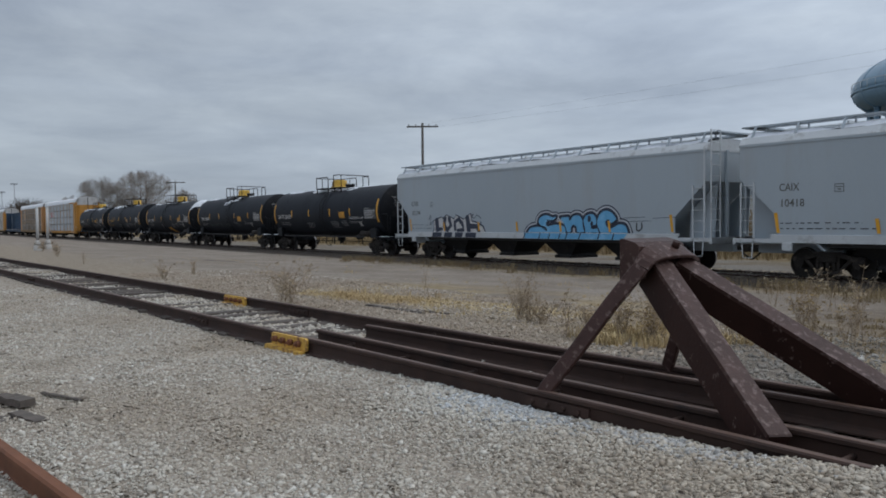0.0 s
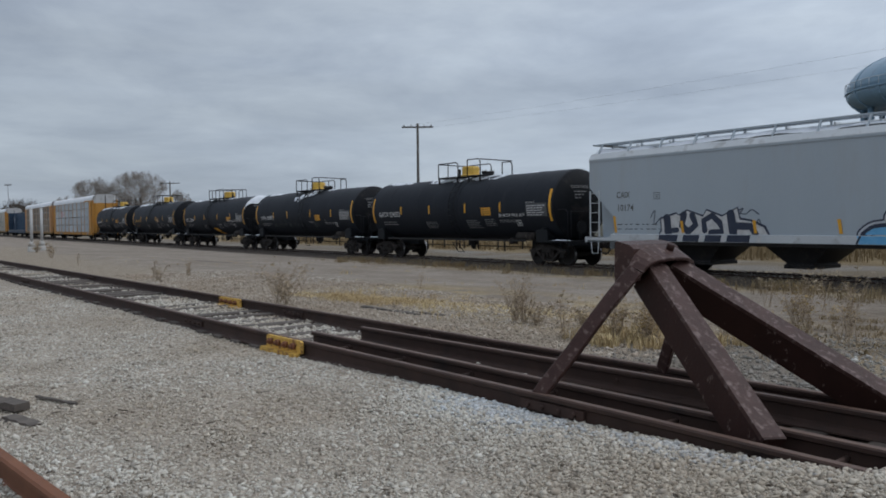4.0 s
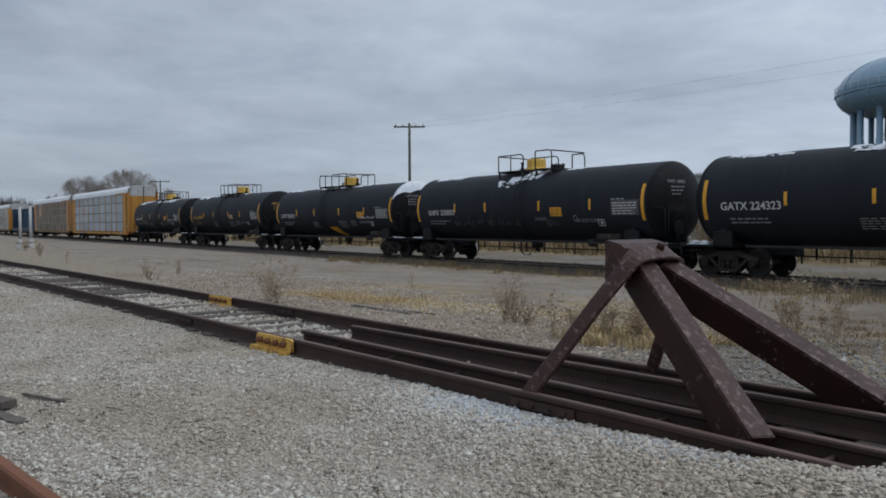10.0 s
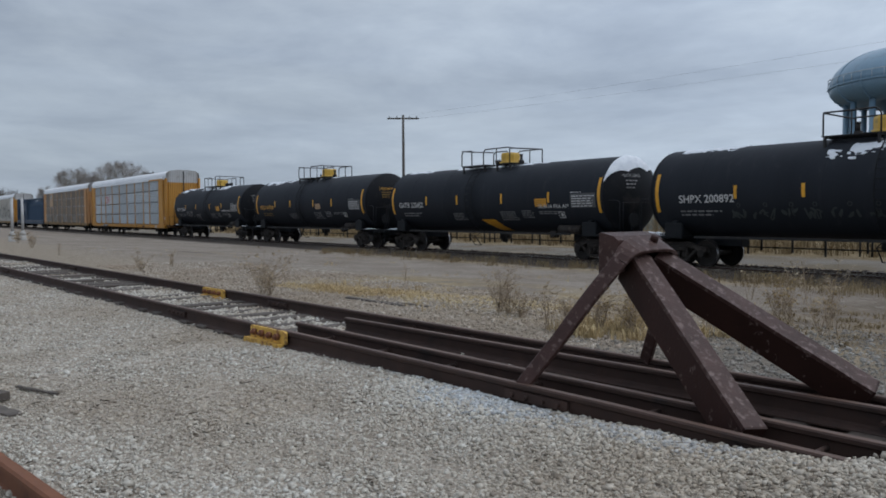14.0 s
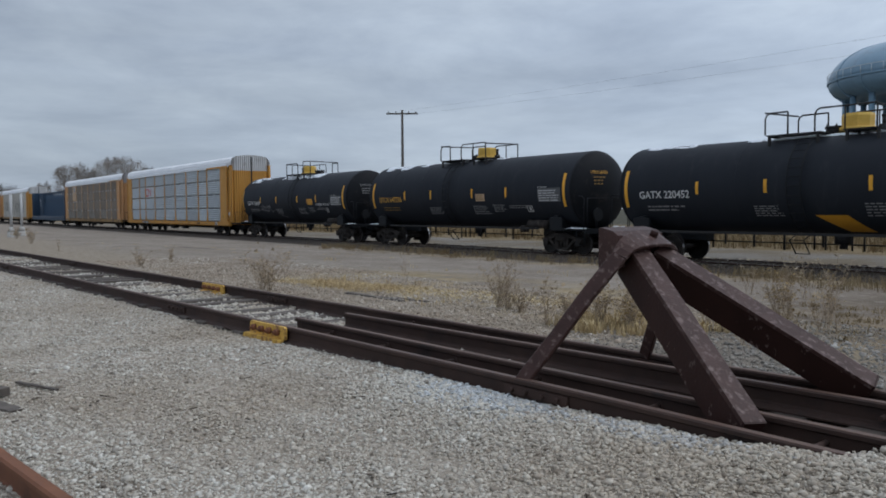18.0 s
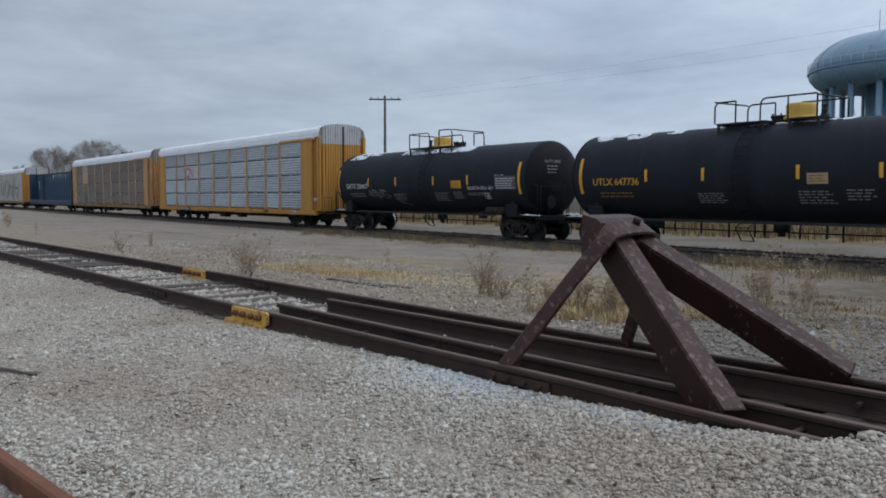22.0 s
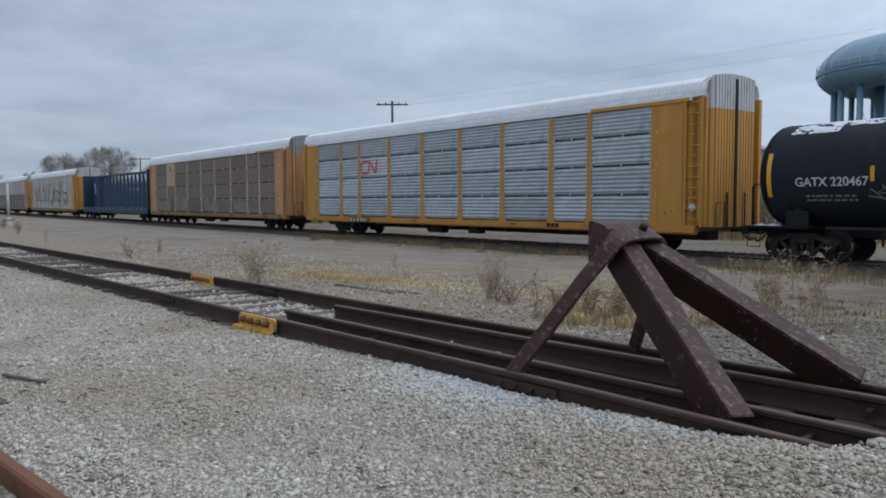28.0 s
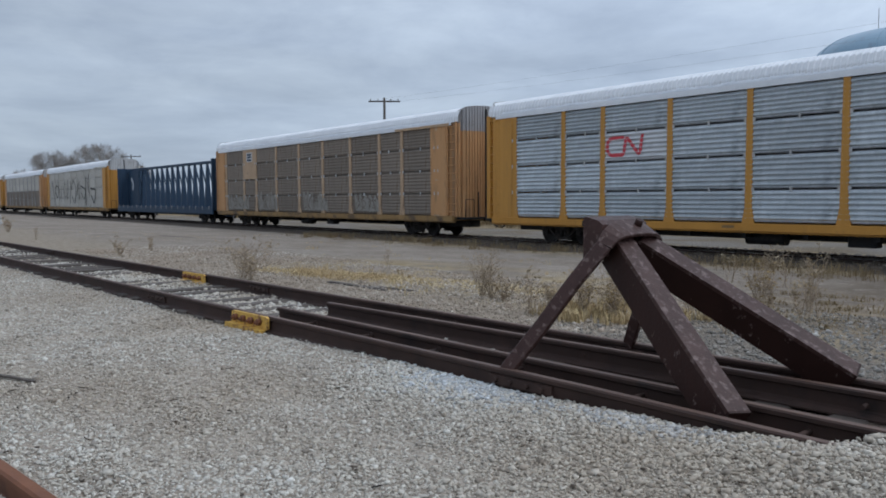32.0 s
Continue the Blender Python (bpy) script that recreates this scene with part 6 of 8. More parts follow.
def roof_snow_edge(g):
    n = 160
    rows = []
    for j, (y, z) in enumerate(((-1.60, 5.27), (-1.60, 5.33), (-1.54, 5.40), (-1.47, 5.42))):
        rows.append([(-AL + 0.6 + (2 * AL - 1.2) * i / n, y, z + 0.05 * noise.noise((i * 0.35, j * 0.4, 1)) + 0.03 * noise.noise((i * 1.3, j, 9))) for i in range(n + 1)])
    g.loft(rows, close=False, caps=False)


def rack_door(z0, z1):
    def make(g):
        # corrugated clamshell door leaf, y from -1.42 to 0, arched top
        def top(y):
            for (a, b), (c, d) in zip(ARCH[:-1], ARCH[1:]):
                if a <= y <= c:
                    return b + (d - b) * (y - a) / (c - a)
            return 5.2
        def bow(y):
            e = max(0.0, (abs(y) - 1.05) / 0.4)
            return -0.30 * e * e
        # one folded sheet across both leaves, the edges wrapping round the corners
        n = 18
        ys = []
        for i in range(n):
            for a, q in ((0.0, 0.0), (0.68, 0.0), (0.72, 0.09), (0.90, 0.09)):
                ys.append((-1.45 + 2.90 * (i + a) / n, q))
        ys.append((1.45, 0.0))
        lo = [(bow(y) - q, y, z0) for y, q in ys]
        hi = [(bow(y) - q, y, max(z0 + 0.01, min(z1, top(y) + 0.06))) for y, q in ys]
        k = len(ys)
        g.mesh(lo + hi, [(i, i + 1, k + i + 1, k + i) for i in range(k - 1)])
    return make


def autorack(c, label, look_):
    rnd = random.Random(int(-c))
    car = car_thing("autorack", label, c, "autoracks of the train")
    pm, fm, sm, dm = look_["panel"], look_["post"], look_["sill"], look_["door"]
    tag, em = look_["tag"], look_.get("end", look_["post"])
    part("side_sill", shared("rack_sill#" + tag, rack_sill, sm), sm, car, look_.get("sill_label", "dirty yellow side sill"))
    part("underframe", shared("rack_under", rack_under, M_BLACK), M_BLACK, car)
    part("top_chord", shared("rack_chord", rack_chord, M_ROOF), M_ROOF, car)

    def strip(g):
        g.box(9.0, 13.3, -1.645, -1.60, 5.10, 5.22)
    part("end_chord", shared("rack_strip#" + tag, strip, fm), fm, car)

    def inner(g):
        g.box(-0.1, 0.1, -1.5, 1.5, 1.0, 5.3)
    part("far_side", shared("rack_farwall", rack_farwall, M_GPANEL), M_GPANEL, car)
    posts = look_.get("posts", POSTS)
    for i, (a, b) in enumerate(zip(posts[:-1], posts[1:])):
        for j, (z0, z1) in enumerate(zip(ROWS_Z[:-1], ROWS_Z[1:])):
            w, h = round(b - a - 0.10, 2), round(z1 - z0 - look_.get("gap", 0.03), 3)
            white = look_.get("emblem") and (i, j) == (2, 2)
            lower = look_.get("lower") if j < 2 else None
            pq, pt = (M_EMBLEM, "w") if white else (lower, "l") if lower else (pm, "")
            key = "side_panel#%s%.2f_%.3f" % (tag + pt, w, h)
            part("side_panel", shared(key, rack_panel(w, h, look_.get("rib", 0.02)), pq), pq, car, "whitish painted louvred panel" if white else "", m=pose((a + b) / 2, -1.55, z0 + look_.get("gap", 0.03) / 2))
            if j and look_.get("clips"):
                part("clip", shared("rack_clip", rack_clip, M_ENDW), M_ENDW, car, m=pose((a + b) / 2 + rnd.uniform(-0.15, 0.15), 0, z0))
    for x in posts:
        p = part("post", shared("rack_post#" + tag, rack_post, fm), fm, car, m=pose(x, 0, 0))
        for z in ROWS_Z[1:4]:
            for q in (-0.145, 0.145):
                part("bracket", shared("rack_bracket", rack_bracket, M_ENDW), M_ENDW, p, m=pose(q, 0, z))
    part("end_panel", shared("rack_endpanel#" + tag, rack_endpanel, em), em, car, look_.get("end_label", "orange end panel"), m=pose(12.6, 0, 0))
    part("end_panel", shared("rack_endpanel#" + tag, rack_endpanel, em), em, car, look_.get("end_label", "orange end panel"), m=pose(-12.80, 0, 0))
    for s in (1, -1):
        part("ladder", shared("rack_ladder#" + tag, rack_ladder, em), em, car, m=pose(s * 13.44, 0, 0))
        part("corner_wall", shared("rack_corner#" + tag, rack_corner, em), em, car, m=pose(s * 13.55, 0, 0))
        part("end_wall", shared("rack_inner#" + tag, inner, fm), fm, car, m=pose(s * 13.45, 0, 0))
        rz = 0 if s > 0 else 180
        part("end_door", shared("end_door#lo" + tag, rack_door(0.95, 4.86), em), em, car, "corrugated end doors", pose(s * 13.98, 0, 0, 0, 0, rz))
        part("end_door", shared("end_door#hi" + tag, rack_door(4.86, 6.1), dm), dm, car, "pale upper part of the end doors", pose(s * 13.98, 0, 0, 0, 0, rz))

        def bits(g):
            g.box(-0.02, 0.05, -0.04, 0.04, 0.95, 5.88)
            for y in (-0.5, 0.55):
                g.box(0.03, 0.07, y - 0.025, y + 0.025, 0.9, 2.1)
            g.box(-0.35, 0.25, -1.45, 1.45, 0.86, 0.95)
            g.tube([(0.2, -1.4, 0.95), (0.2, -1.4, 1.75), (0.2, -0.9, 1.75), (0.2, -0.9, 0.95)], 0.02, 5)
        part("door_hardware", shared("door_hardware", bits, M_BLACK), M_BLACK, car, m=pose(s * 13.98, 0, 0, 0, 0, rz))

        def board(g):
            g.box(-0.34, -0.02, 1.40, 1.55, 0.95, 5.30)
        part("end_fin", shared("end_fin#" + tag, board, fm), fm, car, m=pose(s * 14.02, 0, 0, 0, 0, rz))
    part("roof", shared("rack_roof", rack_roof, M_ROOF), M_ROOF, car, "ribbed metal roof white with snow")
    part("roof_rail", shared("rack_roof_edge", rack_roof_edge, M_ROOF), M_ROOF, car)
    part("snow_edge", shared("rack_snow_edge", roof_snow_edge, M_SNOW), M_SNOW, car, "snow along the roof edge")
    if look_.get("emblem"):
        g = G()
        ribbon = [(-6.62, 3.93), (-7.10, 3.93), (-7.20, 3.91), (-7.29, 3.82), (-7.32, 3.70), (-7.32, 3.55), (-7.29, 3.44), (-7.20, 3.36), (-7.10, 3.33), (-6.66, 3.33), (-6.60, 3.36), (-6.57, 3.42), (-6.50, 3.86), (-6.46, 3.91), (-6.40, 3.89), (-5.98, 3.38), (-5.92, 3.35), (-5.87, 3.40), (-5.78, 3.96)]
        stroke_mesh(g, ribbon, 0.13, lambda u, v: (u, -1.604, v))
        part("emblem", g, M_RED, car, "red ribbon emblem")
        for x in (6.76, 7.0, 7.24):
            g = G()
            g.box(x, x + 0.19, -1.676, -1.672, 0.79, 0.95)
            part("stencil", g, M_BUMP, car, "dark red stencil bar on the sill")
        for x in (-2.6, 2.4, 4.6, 8.6):
            g = G()
            g.box(x, x + 0.42, -1.676, -1.672, 0.84, 0.92)
            part("stencil", g, M_BRSILL, car, "brown stencil bar on the sill")
        g = G()
        g.box(-8.45, -6.45, -1.678, -1.671, 0.735, 0.955)
        part("number_plate", g, M_BLACK, car, "black number board on the sill")
        bars_flat(-8.38, -6.5, 0.77, 0.96, 1, M_WHITE, car, rnd, 1.681, gap=0.75)
        g = G()
        g.box(10.73, 11.25, -1.678, -1.671, 0.74, 0.97)
        part("data_plate", g, M_WHITE, car, "white data plate on the sill")
        bars_flat(10.8, 11.2, 0.77, 0.95, 2, M_BLACK, car, rnd, 1.681, gap=0.7)
        g = G()
        for a, b, d, e in ((12.2, 12.78, 3.70, 3.725), (12.2, 12.78, 4.06, 4.085), (12.2, 12.225, 3.70, 4.085), (12.755, 12.78, 3.70, 4.085), (12.30, 12.68, 3.86, 3.90), (12.38, 12.60, 4.16, 4.19), (12.38, 12.60, 4.24, 4.27)):
            g.face([(a, -1.6235, d), (b, -1.6235, d), (b, -1.6235, e), (a, -1.6235, e)])
        part("stencil_frame", g, M_SILL, car, "dark stencilled frame")
        g = G()
        g.box(12.24, 12.74, -1.628, -1.612, 1.32, 1.54)
        part("warning_label", g, M_YELTXT, car, "yellow warning label")
        bars_flat(12.28, 12.72, 1.36, 1.52, 2, M_YELDIM, car, rnd, 1.632, gap=0.6)
        bars_flat(12.32, 12.66, 1.62, 1.92, 4, M_SILL, car, rnd, 1.6235, gap=0.5)
        g = G()
        g.cyl((13.40, -1.50, 1.60), (13.40, -1.58, 1.60), 0.13, n=16)
        part("round_sticker", g, M_WHITE, car, "round white sticker")
    if look_.get("patch"):
        g = G()
        g.box(-8.98, -7.30, -1.612, -1.575, 3.16, 5.12)
        part("sign_board", g, M_BRPOST, car, "faded pinkish board")
        g = G()
        g.box(-8.62, -7.72, -1.618, -1.612, 4.30, 4.92)
        part("emblem_plate", g, M_ENDW, car, "small white emblem plate")
        for z in (4.36, 4.55, 4.72):
            g = G()
            g.box(-8.50, -7.84, -1.622, -1.618, z, z + 0.12)
            part("emblem_bar", g, M_BLUE, car, "dark blue emblem bar")
    if look_.get("scribble"):
        for x, w in look_["scribble"]:
            if look_.get("big"):
                for i in range(14):
                    g = G()
                    u = x + 1.2 + 19.5 * i / 14
                    lean, hi, lo = rnd.uniform(-0.9, 0.9), rnd.uniform(3.6, 4.8), rnd.uniform(1.3, 2.4)
                    if i % 3 == 1:
                        pts = [(u - 0.8, rnd.uniform(2.6, 3.6)), (u, hi - 0.6), (u + 1.1, rnd.uniform(2.4, 3.4)), (u + 0.5, lo), (u - 0.5, lo + 0.7)]
                    else:
                        pts = [(u + lean, hi), (u + rnd.uniform(-0.4, 0.4), 0.5 * (hi + lo)), (u - lean * 0.7, lo)]
                    stroke_mesh(g, bowed(pts, 6), rnd.uniform(0.08, 0.24), lambda a, b: (a, -1.612 - 0.0008 * i, b))
                    part("spray_paint", g, look_["ink"], car, "weathered dark grey scrawl")
                continue
            lumps = int(w / 0.55)
            for i in range(lumps):
                u = x + 0.55 * i
                hi = 1.95 + rnd.uniform(-0.25, 0.35)
                g = G()
                top = [(u + 0.66 * k / 8, hi + 0.13 * math.sin(k * 1.1 + i) + rnd.uniform(-0.05, 0.05)) for k in range(9)]
                low = [(u + 0.10 + 0.60 * (8 - k) / 8, 1.10 + rnd.uniform(0, 0.10)) for k in range(9)]
                g.face([(a, -1.607 - 0.0008 * i, b) for a, b in low[::-1] + top[::-1]])
                part("spray_paint", g, M_BRNGRAF, car, "silvery sprayed letter")
                for q in range(3):
                    g = G()
                    pts = [(u + rnd.uniform(0.02, 0.6), 1.15 + rnd.uniform(0, 0.25)), (u + rnd.uniform(0.02, 0.6), rnd.uniform(1.4, 1.75)), (u + rnd.uniform(0.05, 0.62), hi - rnd.uniform(0.0, 0.15))]
                    stroke_mesh(g, bowed(pts, 3), 0.05, lambda a, b: (a, -1.6185 - 0.0008 * i, b))
                    part("letter_line", g, M_BROWN, car, "dark line in the sprayed letters")
    trucks(car, (-10.05, 10.05))
    couplers(car, 14.1)
    hoses(car, 14.1)
    return car


def centre_beam_car(c, label):
    """Flat deck, end bulkheads and a tall open truss down the middle."""
    car = car_thing("centre_beam_car", label, c, "")
    H = 12.0

    def deck(g):
        g.box(-H, H, -1.5, 1.5, 0.98, 1.12)
        for s in (-1, 1):
            g.box(-H, H, s * 1.46 - 0.06, s * 1.46 + 0.06, 0.72, 1.24, 0.01)
        g.box(-H, H, -0.3, 0.3, 0.55, 0.98)
    part("deck", shared("beam_deck", deck, M_BLUE), M_BLUE, car, "dark blue deck")

    def winch(g):
        g.box(-0.05, 0.05, -1.55, -1.49, 1.05, 1.32)
    for i in range(18):
        part("winch", shared("beam_winch", winch, M_GREYTXT), M_GREYTXT, car, m=pose(-11.4 + 1.34 * i, 0, 0))

    def chord(g):
        g.box(-H, H, -0.12, 0.12, 4.64, 4.86, 0.02)
    part("top_chord", shared("beam_chord", chord, M_BLUE), M_BLUE, car)

    def post(g):
        g.prism([(-0.26, 1.12), (0.26, 1.12), (0.055, 4.64), (-0.055, 4.64)], lambda u, v, d: (d, u, v), -0.13, 0.13)
    for i in range(18):
        part("post", shared("beam_post", post, M_BLUE), M_BLUE, car, m=pose(-11.4 + 1.34 * i, 0, 0))

    def brace(g):
        g.cyl((-0.6, 0, 4.6), (0.6, 0, 2.6), 0.07, n=6)
    for i in range(1, 17):
        part("brace", shared("beam_brace", brace, M_BLUE), M_BLUE, car, m=pose(-10.73 + 1.34 * i, 0, 0))

    def bulkhead(g):
        g.box(-0.08, 0.08, -1.48, 1.48, 1.1, 4.85, 0.02)
        for y in (-1.2, -0.6, 0, 0.6, 1.2):
            g.box(-0.18, 0.18, y - 0.06, y + 0.06, 1.1, 4.8)
    for s in (-1, 1):
        part("bulkhead", shared("beam_bulkhead", bulkhead, M_BLUE), M_BLUE, car, m=pose(s * (H - 0.1), 0, 0))

    def panel(g):
        g.box(-11.7, -8.6, -0.50, -0.46, 1.12, 4.66)
    part("panel", shared("beam_panel", panel, M_BLUE), M_BLUE, car)
    g = G()
    stroke_mesh(g, bowed([(-10.7, 3.8), (-10.3, 3.4), (-10.4, 2.9)]), 0.35, lambda a, b: (a, -0.505, b))
    part("spray_paint", g, M_GWHITE, car, "white spray mark")
    trucks(car, (-9.2, 9.2))
    couplers(car, 12.1)
    return car


hopper_car(-4.35, "10174", "grey covered hopper car with blue graffiti and roof snow", True)
hopper_car(16.35, "10418", "grey covered hopper car with black stencilled number", False)
tank_car(-23.5, "GATX 224323", "black tank car with wide belly band and yellow markers", dict(marks=(-4.25, -1.65, 1.32, 3.9), placard=(2.55, 2.15, 0.68, 0.36), ring=0.4, snow=((-2.8, 3.2, -8, 32, 1.0), (-6.9, -4.5, -5, 26, 2.0), (3.0, 5.0, -5, 14, 8.0))))
tank_car(-40.3, "SHPX 200892", "black tank car with streaked snow beside the walkway", dict(tx=-6.2, marks=(-4.05, -1.8, 1.7, 4.55), placard=(2.35, 2.06, 0.66, 0.36), snow=((-1.3, -0.4, 42, 58, 3.0), (-0.7, 0.3, 32, 52, 5.5), (-0.1, 1.3, 8, 44, 7.5), (2.2, 3.2, 0, 22, 8.5), (-6.7, -4.4, -6, 27, 4.0)), plat=0.1, seams=(-5.4, -1.25, 1.25, 5.4), faint=((-4.3, 0.55), (-3.5, 0.75), (-2.5, 0.5), (-1.8, 0.55), (-1.0, 0.9), (0.05, 0.45), (2.0, 0.85))))
tank_car(-57.2, "GATX 220452", "black tank car with snow-capped end and orange flash", dict(marks=(-4.1, -1.65, 1.5, 4.4), placard=(3.6, 2.14, 0.68, 0.32), chute=-0.2, snow=((-2.9, 3.4, -4, 22, 5.0), (-6.9, -4.8, -10, 24, 6.0)), headsnow=True, plat=-0.3, flip=True))
tank_car(-74.5, "UTLX 647736", "black tank car with yellow stencilled number", dict(r=1.58, l=7.42, marks=(-4.1, -1.85, 1.33, 3.65), placard=(1.60, 2.2, 0.62, 0.32), placard_mat=M_BRPOST, text=M_YELTXT, plat=-0.15, flip=True, snow=((-0.9, 2.4, -6, 18, 7.0), (-7.2, -4.6, 2, 34, 2.5), (-3.9, -3.3, 2, 26, 11.0))))
tank_car(-92.08, "GATX 220467", "black tank car with pale spray scrawl", dict(r=1.58, l=7.42, lref=-7.32, marks=(-4.3, -1.8, 1.3, 3.8), placard=(2.62, 2.20, 0.72, 0.34), snow=((-2.2, 3.4, -6, 36, 9.0), (-6.95, -5.5, -12, 40, 10.0), (-5.6, -4.3, -12, 28, 12.0)), plat=0.15, tag=(-4.2, 1.75, 1.6, 0.45)))
autorack(-115.5, "orange-framed autorack with galvanised louvred side panels", dict(panel=M_GALV, post=M_ORG, sill=M_SILL, door=M_ENDW, tag="a", emblem=True, clips=True, gap=0.06, rib=0.055))
autorack(-145.3, "grime-covered brown autorack with scribbled lower panels", dict(panel=M_BROWN, post=M_BRPOST, sill=M_BRSILL, door=M_GPANEL, tag="b", end=M_FADEORG, patch=True, posts=POSTS_OLD, clips=True, scribble=((-11.8, 3.6), (-7.0, 2.8), (-0.7, 3.2), (5.1, 2.5)), end_label="faded orange end panel"))
centre_beam_car(-172.3, "dark blue centre-beam flat car with open truss")
autorack(-201.1, "whitish autorack covered in large scrawls", dict(panel=M_WPANEL, post=M_WPANEL, end=M_ORG, sill=M_BRSILL, door=M_ENDW, tag="c", scribble=((-11.2, 22),), big=True, ink=M_INK))
autorack(-231.6, "autorack with pale upper and grimy lower panels", dict(panel=M_WPANEL, lower=M_BROWN, post=M_GPANEL, end=M_FADEORG, sill=M_BRSILL, door=M_ENDW, tag="d"))
autorack(-262.0, "dull grey autorack with orange end", dict(panel=M_GPANEL, post=M_GPANEL, end=M_ORG, sill=M_BRSILL, door=M_ENDW, tag="e"))


# ---- bumping post at the end of the stub track ----
def stub_pose():
    o = stub(0, 0, 0)
    return pose(o.x, o.y, 0, 0, 0, 3.15)


def bumping_post():
    post = thing("bumping_post", "worn brown steel bumping post bolted to the rails", "bumping post", m=stub_pose())
    # striking head
    g = G()
    prof = [(-0.40, 0.95), (-0.23, 0.99), (-0.23, 1.215), (-0.27, 1.245), (-0.385, 1.27), (-0.40, 1.262)]
    g.prism(prof, lambda u, v, d: (u, d, v), 0.27, -0.27)
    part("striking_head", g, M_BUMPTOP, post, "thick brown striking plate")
    # a flat bar bent over the leg ends, running down to the rails in front on both sides
    def strap_ring(p, a, b, w, t, side):
        ax = (Vector(b) - Vector(a)).normalized()
        wd = Vector((0.85, -0.05 * side, -0.52))
        wd = (wd - ax * wd.dot(ax)).normalized()
        nr = ax.cross(wd)
        c = t * 0.35
        return [Vector(p) + wd * e + nr * f for e, f in ((-w + c, -t), (w - c, -t), (w, -t + c), (w, t - c), (w - c, t), (-w + c, t), (-w, t - c), (-w, -t + c))]
    over = [(-0.176, 0.318, 1.075), (-0.166, 0.290, 1.114), (-0.160, 0.255, 1.143), (-0.156, 0.205, 1.165), (-0.153, 0.14, 1.178), (-0.152, 0.06, 1.183)]
    wide = [0.058, 0.064, 0.071, 0.079, 0.085, 0.087]
    arch = [(a, -b, c) for a, b, c in over] + over[::-1]
    wide = wide + wide[::-1]
    g = G()
    rings = []
    for i, p in enumerate(arch):
        rings.append(strap_ring(p, arch[max(0, i - 1)], arch[min(len(arch) - 1, i + 1)], wide[i], 0.014, -1 if i < 6 else 1))
    g.loft(rings, smooth=False)
    hood = part("hood", g, M_BUMPTOP, post, "bent brown saddle strap")
    for n in (0.06,):
        b = G()
        b.cyl((-0.165, n, 1.195), (-0.145, n, 1.245), 0.03, n=8)
        part("bolt", b, M_BUMP, hood)
    for s in (-1, 1):
        g = G()
        g.prism([(-0.23, 1.0), (-0.17, 1.05), (-0.14, 1.08), (-0.15, 1.11), (-0.23, 1.14)], lambda u, v, d: (u, s * 0.235 + d, v), 0.012, -0.012)
        part("gusset", g, M_BUMP, post)
    for s in (-1, 1):
        # tension leg: a bent flat bar to the rail in front
        g = G()
        path = [(-0.176, s * 0.318, 1.075), (-0.235, s * 0.372, 0.975), (-0.34, s * 0.46, 0.80), (-0.52, s * 0.60, 0.48), (-0.68, s * 0.72, 0.22), (-0.73, s * 0.755, 0.13)]
        rings = []
        for i, p in enumerate(path):
            before = path[i - 1] if i else (-0.166, s * 0.290, 1.114)
            rings.append(strap_ring(p, before, path[min(len(path) - 1, i + 1)], 0.058 if i < 2 else 0.055, (0.014, 0.018, 0.022, 0.022, 0.022, 0.022)[i], s))
        g.loft(rings, smooth=False)
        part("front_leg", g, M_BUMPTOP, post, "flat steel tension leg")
        # compression leg behind: a deep angle section
        p, q = ((-0.15, -0.12, 1.115), (0.985, -0.585, 0.18)) if s < 0 else ((-0.16, 0.13, 1.12), (1.130, 0.72, 0.250))
        pv, qv = Vector(p), Vector(q)
        ax = (qv - pv).normalized()
        sd = Vector((0.22, 0.97, 0)); sd = (sd - ax * sd.dot(ax)).normalized()
        up = sd.cross(ax)
        up = up if up.z > 0 else -up
        wf, hw = 0.165, 0.235

        def plate(g, a0, a1, b0, b1, c0=0.0, c1=0.0):
            pts = []
            for e, c in ((pv, c0), (qv, c1)):
                for a, b in ((a0, b0), (a1, b0), (a1, b1), (a0, b1)):
                    pts.append(e + sd * a + up * b + ax * c)
            g.mesh(pts, [(0, 1, 2, 3), (7, 6, 5, 4), (0, 4, 5, 1), (1, 5, 6, 2), (2, 6, 7, 3), (3, 7, 4, 0)])
        g = G()
        plate(g, -wf / 2 + 0.004, -wf / 2 + 0.028, -hw, -0.028)
        leg = part("rear_leg", g, M_BUMP, post, "deep steel angle leg")
        g = G()
        plate(g, wf / 2 - 0.028, wf / 2 - 0.004, -hw * 0.55, -0.028)
        part("lip", g, M_BUMP, leg)
        g = G()
        plate(g, -wf / 2, wf / 2, -0.028, 0.0)
        part("top_flange", g, M_BUMPTOP, leg, "scuffed brown top flange, coloured paler as if lit")
        g = G()
        e = qv
        pts = [e + sd * a + up * b + ax * c for c in (-0.002, 0.014) for a, b in ((-wf / 2, -hw), (wf / 2, -hw * 0.55), (wf / 2, 0.0), (-wf / 2, 0.0))]
        g.mesh(pts, [(0, 3, 2, 1), (4, 5, 6, 7), (0, 1, 5, 4), (1, 2, 6, 5), (2, 3, 7, 6), (3, 0, 4, 7)])
        part("end_plate", g, M_BUMP, leg)
        g = G()
        x = q[0]
        g.box(x - 0.26, x + 0.08, q[1] - 0.13, q[1] + 0.13, 0.0, 0.04, 0.008)
        part("foot_plate", g, M_BUMP, leg)
